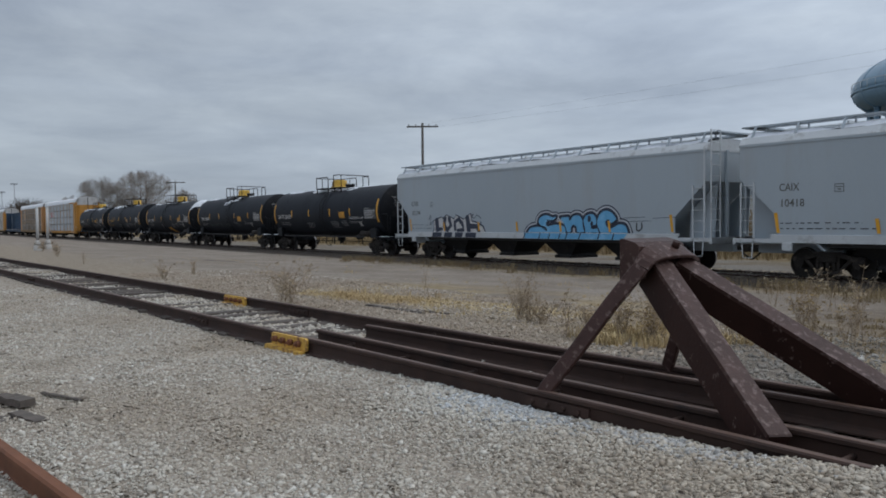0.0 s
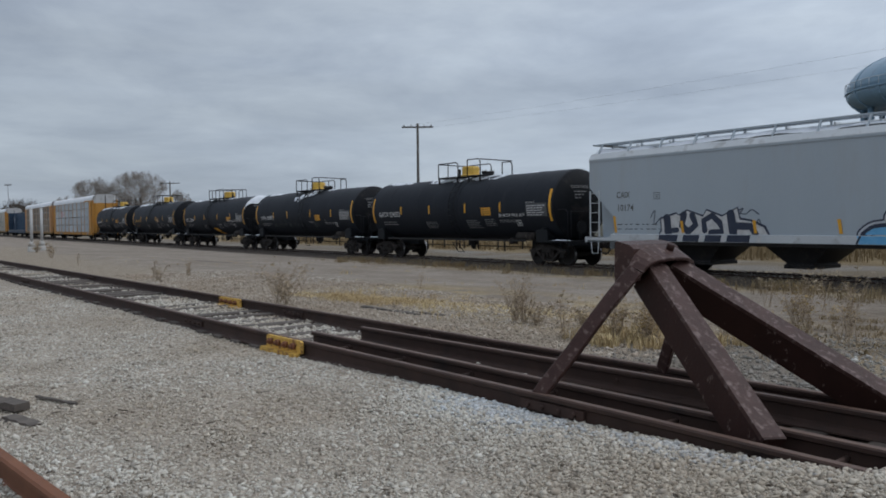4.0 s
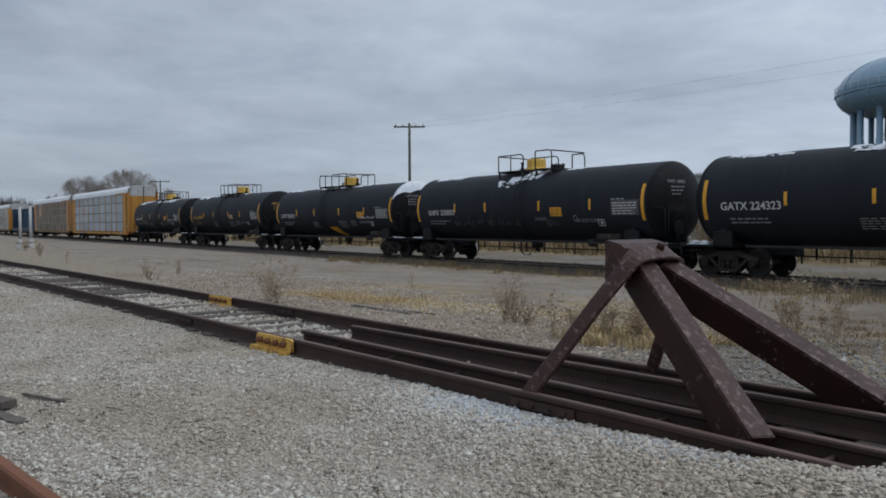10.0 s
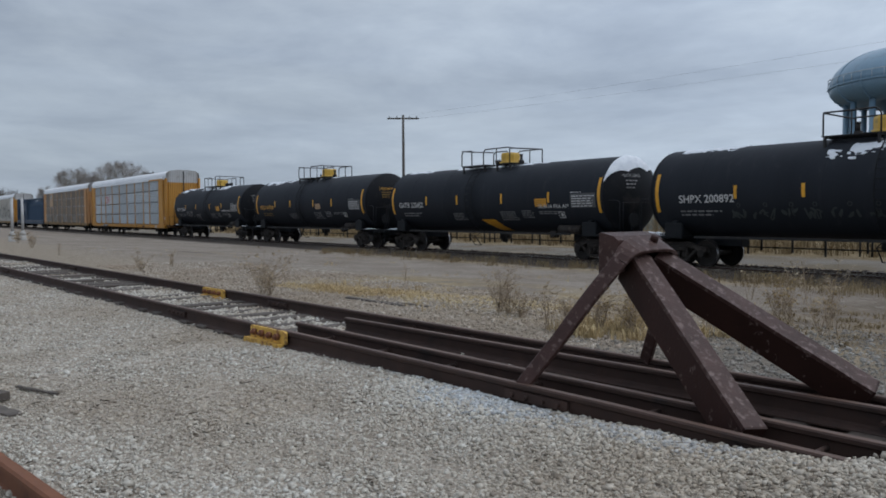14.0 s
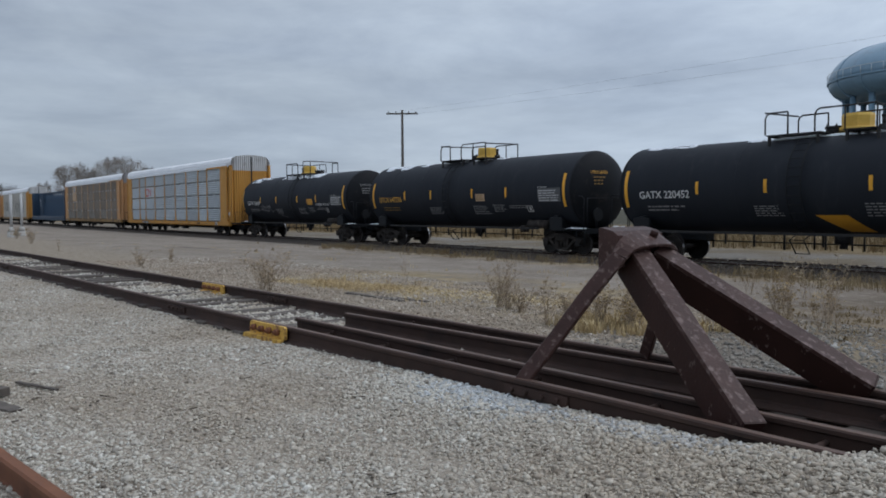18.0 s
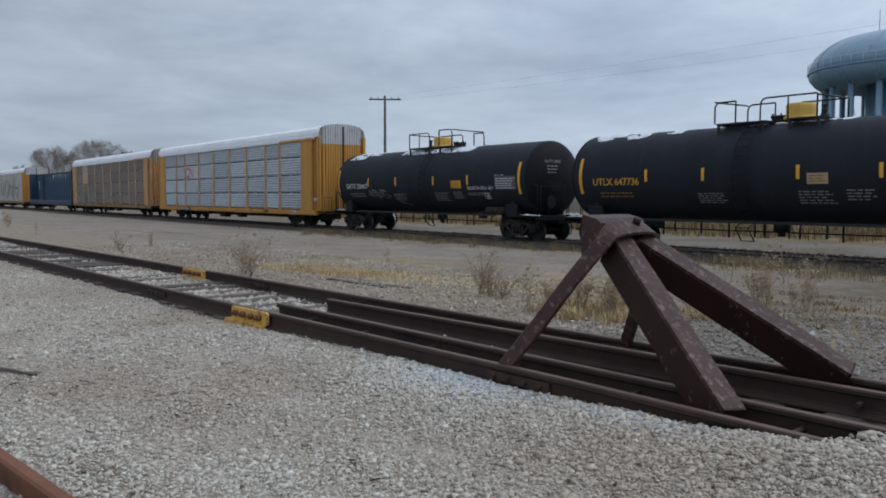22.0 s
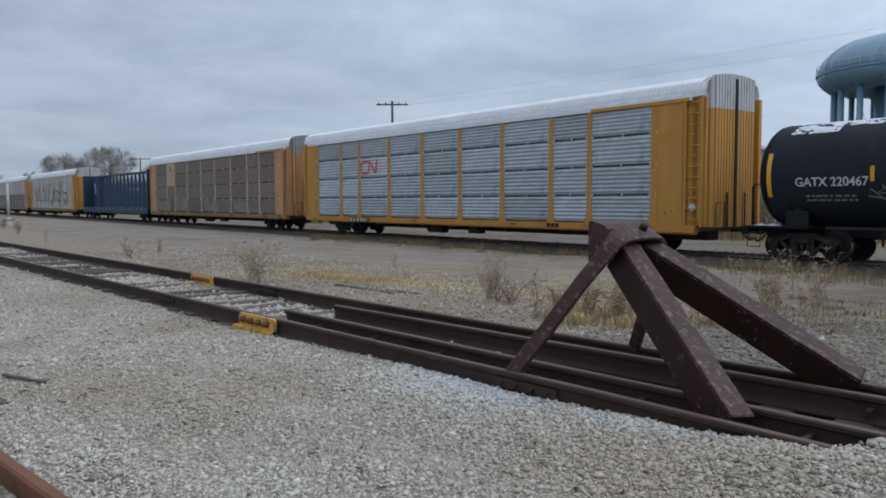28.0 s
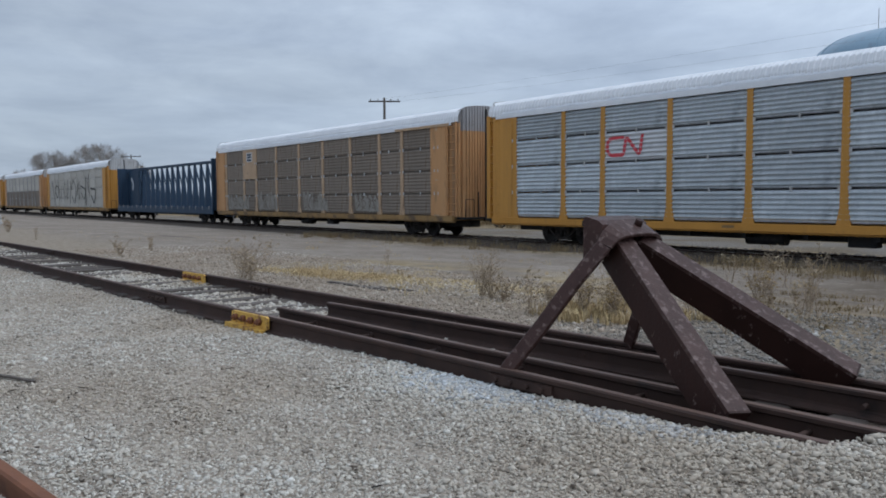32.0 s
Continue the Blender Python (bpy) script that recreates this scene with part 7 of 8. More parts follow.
    # tie bolts between the doubled rails
    for s in (-3.9, -2.9, -1.9, -0.9, 0.2, 1.3, 2.3):
        for n0, n1 in ((-0.76, -0.33), (0.36, 0.76)):
            g = G()
            g.cyl((s, n0, 0.09), (s, n1, 0.09), 0.018, n=6)
            g.cyl((s, n1 - 0.05, 0.09), (s, n1 + 0.035, 0.09), 0.034, n=6)
            part("tie_bolt", g, M_RAIL, post)


bumping_post()


def rail_clamp(s0, s1, n, label):
    """A yellow wheel stop clamped to the side of a rail."""
    c = thing("rail_clamp", label, "rail clamp", "rail clamps", m=stub_pose())
    g = G()
    g.prism([(s0, 0.045), (s1 - 0.06, 0.030), (s1, 0.05), (s1, 0.165), (s1 - 0.03, 0.182), (s0 + 0.02, 0.178), (s0, 0.16)], lambda u, v, d: (u, n + d, v), 0.0, -0.03)
    body = part("plate", g, M_CLAMP, c)
    g = G()
    g.prism([(s0 - 0.05, -0.005), (s1 - 0.10, -0.02), (s1 - 0.03, 0.0), (s1 - 0.03, 0.045), (s0 - 0.02, 0.05)], lambda u, v, d: (u, n + d, v), -0.03, -0.10)
    part("lower_jaw", g, M_CLAMP, c)
    for i in range(4):
        x = s0 + (s1 - s0) * (0.16 + 0.22 * i)
        g = G()
        g.cyl((x, n - 0.03, 0.115), (x, n - 0.075, 0.115), 0.036, n=6)
        g.cyl((x, n - 0.07, 0.115), (x, n - 0.10, 0.115), 0.018, n=6)
        part("clamp_bolt", g, M_RAILO, c, "rusty clamp bolt")


rail_clamp(-4.90, -4.10, -0.795, "chipped yellow clamp bolted outside the near rail")
rail_clamp(-9.80, -8.95, 0.715, "chipped yellow clamp bolted inside the farther rail")


# ---- poles, tower, posts, building ----
def utility_pole(x, y, top, label, arm=2.2):
    z0 = ground_z(x, y)
    p = thing("utility_pole", label, "utility pole", "utility poles", m=pose(x, y, z0))
    h = top - z0
    g = G(); g.cyl((0, 0, -0.4), (0, 0, h), 0.17, 0.11, n=10)
    part("pole", g, M_POLE, p)
    g = G(); g.box(-0.06, 0.06, -arm / 2, arm / 2, h - 0.42, h - 0.28)
    part("crossarm", g, M_POLE, p, m=pose(0, 0, 0, 0, 0, -35))
    for a in (-0.95, -0.45, 0.45, 0.95):
        g = G(); g.cyl((0, a * arm / 2.2, h - 0.28), (0, a * arm / 2.2, h - 0.12), 0.045, n=6)
        part("insulator", g, M_POLE, p, m=pose(0, 0, 0, 0, 0, -35))


utility_pole(-62.4, 42.0, 10.9, "weathered wooden utility pole with crossarm", 3.0)
utility_pole(-150.0, 44.6, 9.7, "distant wooden utility pole with crossarm", 3.6)
utility_pole(25.0, 42.0, 10.4, "wooden utility pole carrying the yard wires", 3.0)


def wires():
    for i, (dy, z0, z1, sag) in enumerate(((-0.9, 10.75, 10.3, 0.55), (0.9, 10.45, 9.5, 0.6))):
        w = thing("overhead_wire", "thin dark overhead wire between wooden poles", "wire", "overhead wires")
        g = G()
        pts = []
        for k in range(25):
            t = k / 24
            pts.append((-62.4 + 87.4 * t, 42 + dy * 0.4, z0 + (z1 - z0) * t - sag * 4 * t * (1 - t)))
        g.tube(pts, 0.0048, 4)
        part("strand", g, M_WIRE, w)


wires()


def water_tower():
    cx, cy = -50.0, 125.0
    t = thing("water_tower", "pale blue steel water tower on many round columns", "water tower", m=pose(cx, cy, -0.56))
    n, R, zb = 72, 12.5, 20.5

    def turn(prof, smooth=True):
        g = G()
        g.loft([[(r * math.cos(2 * math.pi * k / n), r * math.sin(2 * math.pi * k / n), z) for k in range(n)] for r, z in prof][::-1], smooth=smooth)
        return g
    up = [(max(0.03, R * math.cos(q) ** 0.70), zb + 5.5 * math.sin(q)) for q in [radians(90 - 7.5 * i) for i in range(13)]]
    dome = part("dome", turn(up), M_TOWER, t)
    down = [(R * (0.74 + 0.26 * math.cos(q)), zb - 2.6 * math.sin(q)) for q in [radians(11.25 * i) for i in range(9)]] + [(8.0, zb - 2.6), (5.0, zb - 1.6), (0.05, zb - 1.2)]
    part("bowl", turn(down), M_TOWER, t)
    g = G()
    g.loft([[(r * math.cos(2 * math.pi * k / n), r * math.sin(2 * math.pi * k / n), z) for k in range(n)] for r, z in ((12.35, 20.38), (12.68, 20.38), (12.68, 20.62), (12.35, 20.62))], caps=False, smooth=False)
    ring = part("balcony_ring", g, M_TOWER, t)
    g = G()
    g.tube([(12.6 * math.cos(2 * math.pi * k / 64), 12.6 * math.sin(2 * math.pi * k / 64), 21.7) for k in range(65)], 0.05, 5)
    part("balcony_rail", g, M_BLD, ring, "pale handrail")
    for k in range(48):
        a = 2 * math.pi * k / 48
        part("baluster", shared("baluster", lambda g: g.cyl((0, 0, 20.6), (0, 0, 21.7), 0.045, n=5), M_BLD), M_BLD, ring, m=pose(12.6 * math.cos(a), 12.6 * math.sin(a), 0))
    riser = turn([(4.7, 18.6), (4.7, 0.6), (5.1, 0.4), (5.1, -0.3)][::1])
    part("riser", riser, M_TOWER, t, "wide pale blue central riser")
    cols = 16
    for i in range(cols):
        a = 2 * math.pi * (i + 0.3) / cols
        x, y = 10.1 * math.cos(a), 10.1 * math.sin(a)
        g = G()
        g.cyl((x, y, -0.3), (x, y, 18.2), 0.43, n=14)
        part("column", g, M_TOWER, t)
        g = G()
        g.prism([(10.7, 17.9), (11.6, 18.5), (12.3, 19.4), (12.6, 20.4), (12.3, 20.4), (11.7, 19.3), (10.5, 18.1)], lambda u, v, d: (u * math.cos(a) - d * math.sin(a), u * math.sin(a) + d * math.cos(a), v), -0.22, 0.22)
        part("bracket", g, M_TOWER, t)
    for i in range(8):
        a = 2 * math.pi * (i + 0.15) / 8
        g = G()
        g.loft([[((r + e) * math.cos(a) - d * math.sin(a), (r + e) * math.sin(a) + d * math.cos(a), z + e * 0.5) for e, d in ((-0.05, -0.12), (0.07, -0.12), (0.07, 0.12), (-0.05, 0.12))]
                for r, z in up[3:]], smooth=False)
        part("seam_rib", g, M_TOWER, dome)
    g = G(); g.cyl((-2.85, -1.2, 25.2), (-2.85, -1.2, 29.6), 0.05, n=5)
    part("antenna", g, M_WIRE, t)
    g = G(); g.cyl((-3.55, -1.2, 25.2), (-3.55, -1.2, 26.2), 0.06, n=5); g.cyl((-3.55, -1.2, 26.1), (-3.55, -1.2, 26.5), 0.30, n=10)
    part("beacon", g, M_POLE, t)
    for i in range(cols):
        a, b = 2 * math.pi * (i + 0.3) / cols, 2 * math.pi * (i + 1.3) / cols
        for z0, z1 in ((2, 16), (16, 2)):
            g = G()
            g.cyl((10.1 * math.cos(a), 10.1 * math.sin(a), z0), (10.1 * math.cos(b), 10.1 * math.sin(b), z1), 0.04, n=4)
            part("brace_rod", g, M_TOWER, t)


water_tower()


def gate_post(x, y, h, label):
    z = ground_z(x, y)
    p = thing("guard_post", label, "post", "white guard posts", m=pose(x, y, z))
    g = G(); g.cyl((0, 0, -0.25), (0, 0, 0.30), 0.24, 0.22, n=14); g.cyl((0, 0, 0.30), (0, 0, 0.58), 0.22, 0.11, n=14)
    part("base", g, M_CONC, p, "pale concrete base")
    g = G(); g.cyl((0, 0, 0.5), (0, 0, h), 0.078, n=10); g.cyl((0, 0, h), (0, 0, h + 0.04), 0.085, n=10)
    part("pipe", g, M_WPOST, p)


gate_post(-50.2, 7.05, 2.45, "white steel post on a concrete base")
gate_post(-53.0, 8.0, 2.55, "white steel post on a concrete base")


def light_mast(x, y, top):
    m = thing("light_mast", "distant yard floodlight mast", "light mast", "floodlight masts", m=pose(x, y, -0.56))
    g = G(); g.cyl((0, 0, 0), (0, 0, top), 0.15, 0.10, n=8)
    part("mast", g, M_WIRE, m)
    g = G()
    g.box(-0.15, 0.15, -1.0, 1.0, top - 0.06, top + 0.06)
    for i in range(4):
        g.box(-0.2, 0.2, -0.95 + 0.53 * i, -0.65 + 0.53 * i, top - 0.4, top - 0.06)
    part("lamp_head", g, M_WIRE, m)


light_mast(-283.5, 33.5, 15.6)
light_mast(-285.6, 30.2, 13.0)


def warehouse():
    """Long pale metal building beyond the line, low gable roof."""
    b = thing("warehouse", "long pale metal-sided warehouse with grey roof", "building", m=pose(-24, 66, -0.56))
    g = G()
    n = 70
    pts = []
    for i in range(n):
        x = -21 + 42 * i / n
        for q, d in ((0, 0), (0.6, 0), (0.7, -0.06), (0.9, -0.06)):
            pts.append((x + q * 42 / n, -6 + d))
    pts += [(21, -6), (21, 8), (-21, 8)]
    g.prism(pts, lambda u, v, d: (u, v, d), 0, 6.0)
    part("wall", g, M_BLD, b)
    g = G()
    g.prism([(-6.4, 5.95), (8.4, 5.95), (8.4, 6.12), (1, 6.9), (-6.4, 6.12)], lambda u, v, d: (d, u, v), -21.4, 21.4)
    part("roof", g, M_BLDROOF, b)


warehouse()


# ---- bare trees ----
def bare_tree(x, y, top, radius, seed, label, low=0.16):
    """A leader with limbs up its height, each with side branches and fine twigs, filling a rounded crown."""
    rnd = random.Random(seed)
    z = ground_z(x, y)
    t = thing("bare_tree", label, "tree", "bare trees", m=pose(x, y, z))
    h = top - z
    trunk, crown = G(), G()

    def bough(g, p, d, ln, r, k):
        """k: how many orders of side branches this one carries."""
        pts = [p]
        dd = d
        n = 4 if k > 1 else (3 if k else 2)
        for i in range(n):
            dd = (dd + Vector((rnd.gauss(0, 0.16), rnd.gauss(0, 0.16), rnd.gauss(0.10, 0.12)))).normalized()
            q = pts[-1] + dd * ln / n
            if (q.x ** 2 + q.y ** 2) / radius ** 2 + ((q.z / h - 0.56) / 0.45) ** 2 > 1.0 + rnd.gauss(0, 0.07):
                break
            pts.append(q)
        n = len(pts) - 1
        if n < 1:
            return
        for i in range(n):
            g.cyl(pts[i], pts[i + 1], max(0.013, r * (1 - 0.75 * i / n)), max(0.010, r * (1 - 0.75 * (i + 1) / n)), n=5 if k > 1 else 3, caps=False)
        if k == 0:
            return
        for i in range((0, 6, 7, 0)[k] + rnd.randint(0, 2)):
            u = rnd.uniform(0.25, 1.0) * n
            a = min(n - 1, int(u))
            q = pts[a].lerp(pts[a + 1], u - a)
            ax = (pts[a + 1] - pts[a]).normalized()
            v = Vector((rnd.gauss(0, 1), rnd.gauss(0, 1), rnd.gauss(0.3, 0.7)))
            v = (v - ax * v.dot(ax)).normalized()
            nd = (ax + v * rnd.uniform(0.5, 1.1)).normalized()
            bough(crown, q, nd, ln * rnd.uniform(0.28, 0.52), r * 0.40, k - 1)
    # two or three main stems parting low down
    stems = 3
    fork = Vector((0, 0, h * low))
    trunk.cyl((0, 0, -0.4), fork, h * 0.022, h * 0.017, n=8, caps=False)
    for i in range(stems):
        a = 2 * math.pi * (i + rnd.random() * 0.5) / stems
        lean = rnd.uniform(0.10, 0.24)
        p, d = fork, Vector((lean * math.cos(a), lean * math.sin(a), 1)).normalized()
        ln = h * (1 - low) * rnd.uniform(0.74, 0.86)
        n = 7
        for j in range(n):
            q = p + d * ln / n
            r0, r1 = h * 0.012 * (1 - j / n) + 0.02, h * 0.012 * (1 - (j + 1) / n) + 0.015
            trunk.cyl(p, q, r0, r1, n=6, caps=False)
            zf = (q.z / h - low) / (1 - low)
            w = 0.9 * radius * math.sqrt(max(0.10, 1 - (1.5 * zf - 0.5) ** 2))
            for m in range(5):
                b = rnd.uniform(0, 2 * math.pi)
                up = rnd.uniform(-0.05, 0.40) + 0.5 * zf
                bough(crown, p.lerp(q, rnd.random()), Vector((math.cos(b), math.sin(b), up)).normalized(), w * rnd.uniform(0.75, 1.25), r1 * 0.8, 2)
            p = q
            d = (d + Vector((rnd.gauss(0, 0.06), rnd.gauss(0, 0.06), 0.05))).normalized()
    part("trunk", trunk, M_BARK, t)
    part("crown", crown, M_TWIG, t, "bare grey-brown branches")


bare_tree(-207.8, 54.0, 15.6, 8.6, 3, "large round bare deciduous tree beyond the line")
bare_tree(-213.8, 45.0, 13.8, 7.2, 8, "bare deciduous tree with thin upright crown")
bare_tree(-219.2, 38.4, 9.4, 2.6, 14, "small bare tree beyond the line")
bare_tree(-201.5, 62.3, 10.8, 3.2, 12, "small bare tree near a utility pole")


def far_woods():
    rnd = random.Random(21)
    g = G()
    for i in range(2600):
        t = rnd.random()
        x = -352 + 24 * t + rnd.uniform(-6, 6)
        y = 24 + 28 * t + rnd.uniform(-5, 5)
        top = 12.4 * min(1.0, 0.35 + 2.6 * (1 - t)) * (0.78 + 0.22 * math.sin(t * 9 + 1)) * rnd.uniform(0.55, 1.05)
        p = Vector((x, y, -0.6))
        q = p + Vector((rnd.uniform(-1.6, 1.6), rnd.uniform(-1.6, 1.6), top))
        g.cyl(p, q, 0.20, 0.04, n=3, caps=False)
        for j in range(3):
            a = p.lerp(q, rnd.uniform(0.35, 0.95))
            g.cyl(a, a + Vector((rnd.uniform(-1.4, 1.4), rnd.uniform(-1.4, 1.4), rnd.uniform(0.3, 1.6))), 0.10, 0.03, n=3, caps=False)
    tagged(part("far_woods", g, M_BARK), "dark leafless woods along the horizon", "woods", kind="stuff")


far_woods()


# ---- weeds and grass ----
def weed(x, y, h, r, stems, seed, label, heads=None, curl=0.5, twigs=1.0, leaf=0.022, gold=False):
    rnd = random.Random(seed)
    w = thing("dead_weed", label, "weed", "dead weeds", m=pose(x, y, ground_z(x, y)))
    g, s = G(), G()
    for i in range(stems):
        a = rnd.uniform(0, 2 * math.pi)
        lean = rnd.uniform(0.1, 1.0) * r
        p = Vector((rnd.uniform(-0.06, 0.06), rnd.uniform(-0.06, 0.06), -0.03))
        top = Vector((lean * math.cos(a), lean * math.sin(a), h * rnd.uniform(0.55, 1.0)))
        mid = p.lerp(top, 0.5) + Vector((rnd.uniform(-1, 1), rnd.uniform(-1, 1), 0)) * 0.12 * h * curl
        g.cyl(p, mid, 0.006, 0.0045, n=3, caps=False)
        g.cyl(mid, top, 0.0045, 0.002, n=3, caps=False)
        for j in range(int(rnd.randint(5, 11) * twigs)):
            b = (p.lerp(mid, rnd.uniform(0.5, 1)) if rnd.random() < 0.3 else mid.lerp(top, rnd.random()))
            e = b + Vector((rnd.uniform(-1, 1), rnd.uniform(-1, 1), rnd.uniform(0.1, 1.1))) * h * 0.17
            g.cyl(b, e, 0.0025, 0.0015, n=3, caps=False)
            if rnd.random() < 0.6:
                for q in range(2):
                    u = Vector((rnd.uniform(-1, 1), rnd.uniform(-1, 1), rnd.uniform(-0.6, 0.8))) * leaf
                    v = Vector((rnd.uniform(-1, 1), rnd.uniform(-1, 1), rnd.uniform(-0.6, 0.8))) * leaf * 0.68
                    s.face([e - u, e + v, e + u, e - v])
        if heads:
            for q in range(heads):
                u = Vector((rnd.uniform(-1, 1), rnd.uniform(-1, 1), rnd.uniform(-0.2, 1.0))) * rnd.uniform(0.035, 0.075)
                v = Vector((rnd.uniform(-1, 1), rnd.uniform(-1, 1), rnd.uniform(-0.3, 0.6))) * 0.02
                s.face([top - v, top + u * 0.5 + v, top + u, top + u * 0.5 - v])
    part("stem", g, M_WEED, w)
    if s.f:
        tagged(part("seed_head" if heads else "dead_leaf", s, M_SEED if heads else M_GOLDLEAF if gold else M_LEAF, w, "pale dry seed heads" if heads else "withered leaves"), kind="stuff")


W1 = "dry branching weed growing in gravel"
W2 = "tall dead weed with pale seed heads"
weed(-20.3, 5.7, 0.50, 0.24, 11, 1, W1, leaf=0.03)
weed(-22.3, 7.1, 0.40, 0.12, 4, 2, W1)
weed(-21.7, 6.9, 0.42, 0.16, 5, 32, W1)
weed(-31.1, 5.85, 0.50, 0.1, 4, 3, W1)
weed(-39.3, 6.3, 0.70, 0.35, 14, 33, "dry weed at the foot of the guard posts", leaf=0.05)
weed(-47.5, 6.9, 0.60, 0.40, 14, 34, "dry weed at the foot of the guard posts", leaf=0.05)
weed(-13.1, 5.75, 0.80, 0.70, 13, 4, "tall branching brown weed beside the rail", twigs=1.5, leaf=0.026)
weed(-12.8, 5.8, 0.60, 0.62, 11, 44, "bushy brown weed beside the rail", twigs=1.5, leaf=0.024)
weed(-12.2, 8.25, 0.62, 0.05, 2, 5, "single dry stalk in pale straw", curl=0.1)
weed(-8.45, 7.35, 0.64, 0.28, 17, 6, "dense brown dead weed in gravel", twigs=1.5, leaf=0.016)
weed(-8.15, 7.25, 0.48, 0.28, 13, 66, "dense brown dead weed in gravel", twigs=1.5, leaf=0.016)
weed(-7.85, 7.2, 0.34, 0.22, 10, 67, "low brown weed in gravel", twigs=1.6)
weed(-6.85, 6.72, 0.62, 0.14, 6, 7, W1, leaf=0.032)
weed(-6.75, 6.95, 0.45, 0.16, 10, 8, W1, twigs=1.4)
weed(-6.35, 7.1, 0.58, 0.24, 14, 9, "tan dead weed behind the bumping post", twigs=1.7, leaf=0.022, gold=True)
weed(-6.15, 7.35, 0.62, 0.26, 14, 10, "tan dead weed behind the bumping post", twigs=1.7, leaf=0.022, gold=True)
weed(-5.9, 7.15, 0.45, 0.22, 16, 68, "low tan weed behind the bumping post", twigs=1.8, leaf=0.021, gold=True)
weed(-5.6, 8.2, 0.45, 0.22, 7, 11, W1, leaf=0.03)
weed(-5.1, 7.9, 0.42, 0.25, 9, 69, W1, twigs=1.5, leaf=0.028)
weed(-6.1, 10.6, 0.66, 0.30, 14, 12, "leafy weed with golden withered leaves", twigs=1.6, leaf=0.023, gold=True)
weed(-5.75, 10.3, 0.50, 0.26, 10, 70, "leafy weed with golden withered leaves", twigs=1.5, leaf=0.023, gold=True)
weed(-4.4, 8.8, 0.92, 0.10, 3, 13, "tall thin weed with a pale plume", heads=9, curl=0.2)
weed(-4.6, 8.95, 0.55, 0.28, 7, 71, W1, leaf=0.03)
weed(-6.8, 12.0, 0.75, 0.25, 5, 14, W2, heads=5)
weed(-5.2, 10.3, 0.66, 0.28, 8, 15, "leafy weed with golden withered leaves", twigs=1.4, leaf=0.021, gold=True)
weed(-4.5, 7.2, 0.48, 0.22, 5, 16, W1)
weed(-7.0, 14.0, 0.85, 0.30, 4, 17, W2, heads=4)
weed(-8.2, 15.2, 0.85, 0.34, 4, 37, W2, heads=4)
weed(-9.9, 17.6, 0.8, 0.35, 5, 39, W2, heads=4)
weed(-3.9, 12.4, 0.6, 0.30, 5, 19, W2, heads=4)
weed(-9.3, 15.0, 0.65, 0.25, 5, 20, W2, heads=4)
weed(-3.2, 8.6, 0.45, 0.22, 5, 22, W1)


def blades(name, spots, label, seed, hmin, hmax, material=None, broad=1.0, lean=(0.1, 0.8)):
    """Grass: flat bent blades in clumps. spots: (x, y, radius, count)."""
    rnd = np.random.RandomState(seed)
    vs, fs, k = [], [], 0
    for x, y, r, n in spots:
        a = rnd.uniform(0, 2 * np.pi, n)
        d = r * np.sqrt(rnd.uniform(0, 1, n))
        px, py = x + d * np.cos(a), y + d * np.sin(a)
        h = rnd.uniform(hmin, hmax, n)
        b = rnd.uniform(0, 2 * np.pi, n)
        w = rnd.uniform(0.004, 0.009, n) * broad
        ln = rnd.uniform(*lean, n)
        for i in range(n):
            z = ground_z(px[i], py[i]) - 0.02
            cx, sx = math.cos(b[i]), math.sin(b[i])
            ox, oy = -sx * w[i], cx * w[i]
            mx, my = px[i] + cx * h[i] * ln[i] * 0.35, py[i] + sx * h[i] * ln[i] * 0.35
            tx, ty = px[i] + cx * h[i] * ln[i], py[i] + sx * h[i] * ln[i]
            vs += [(px[i] - ox, py[i] - oy, z), (px[i] + ox, py[i] + oy, z), (mx + ox * 0.8, my + oy * 0.8, z + h[i] * 0.62), (mx - ox * 0.8, my - oy * 0.8, z + h[i] * 0.62), (tx, ty, z + h[i] * (1 - 0.35 * ln[i]))]
            fs += [(k, k + 1, k + 2, k + 3), (k + 3, k + 2, k + 4)]
            k += 5
    me = bpy.data.meshes.new(name)
    me.from_pydata(vs, [], fs)
    me.materials.append(material or M_DRY)
    tagged(new(name, me), label, "grass", kind="stuff")


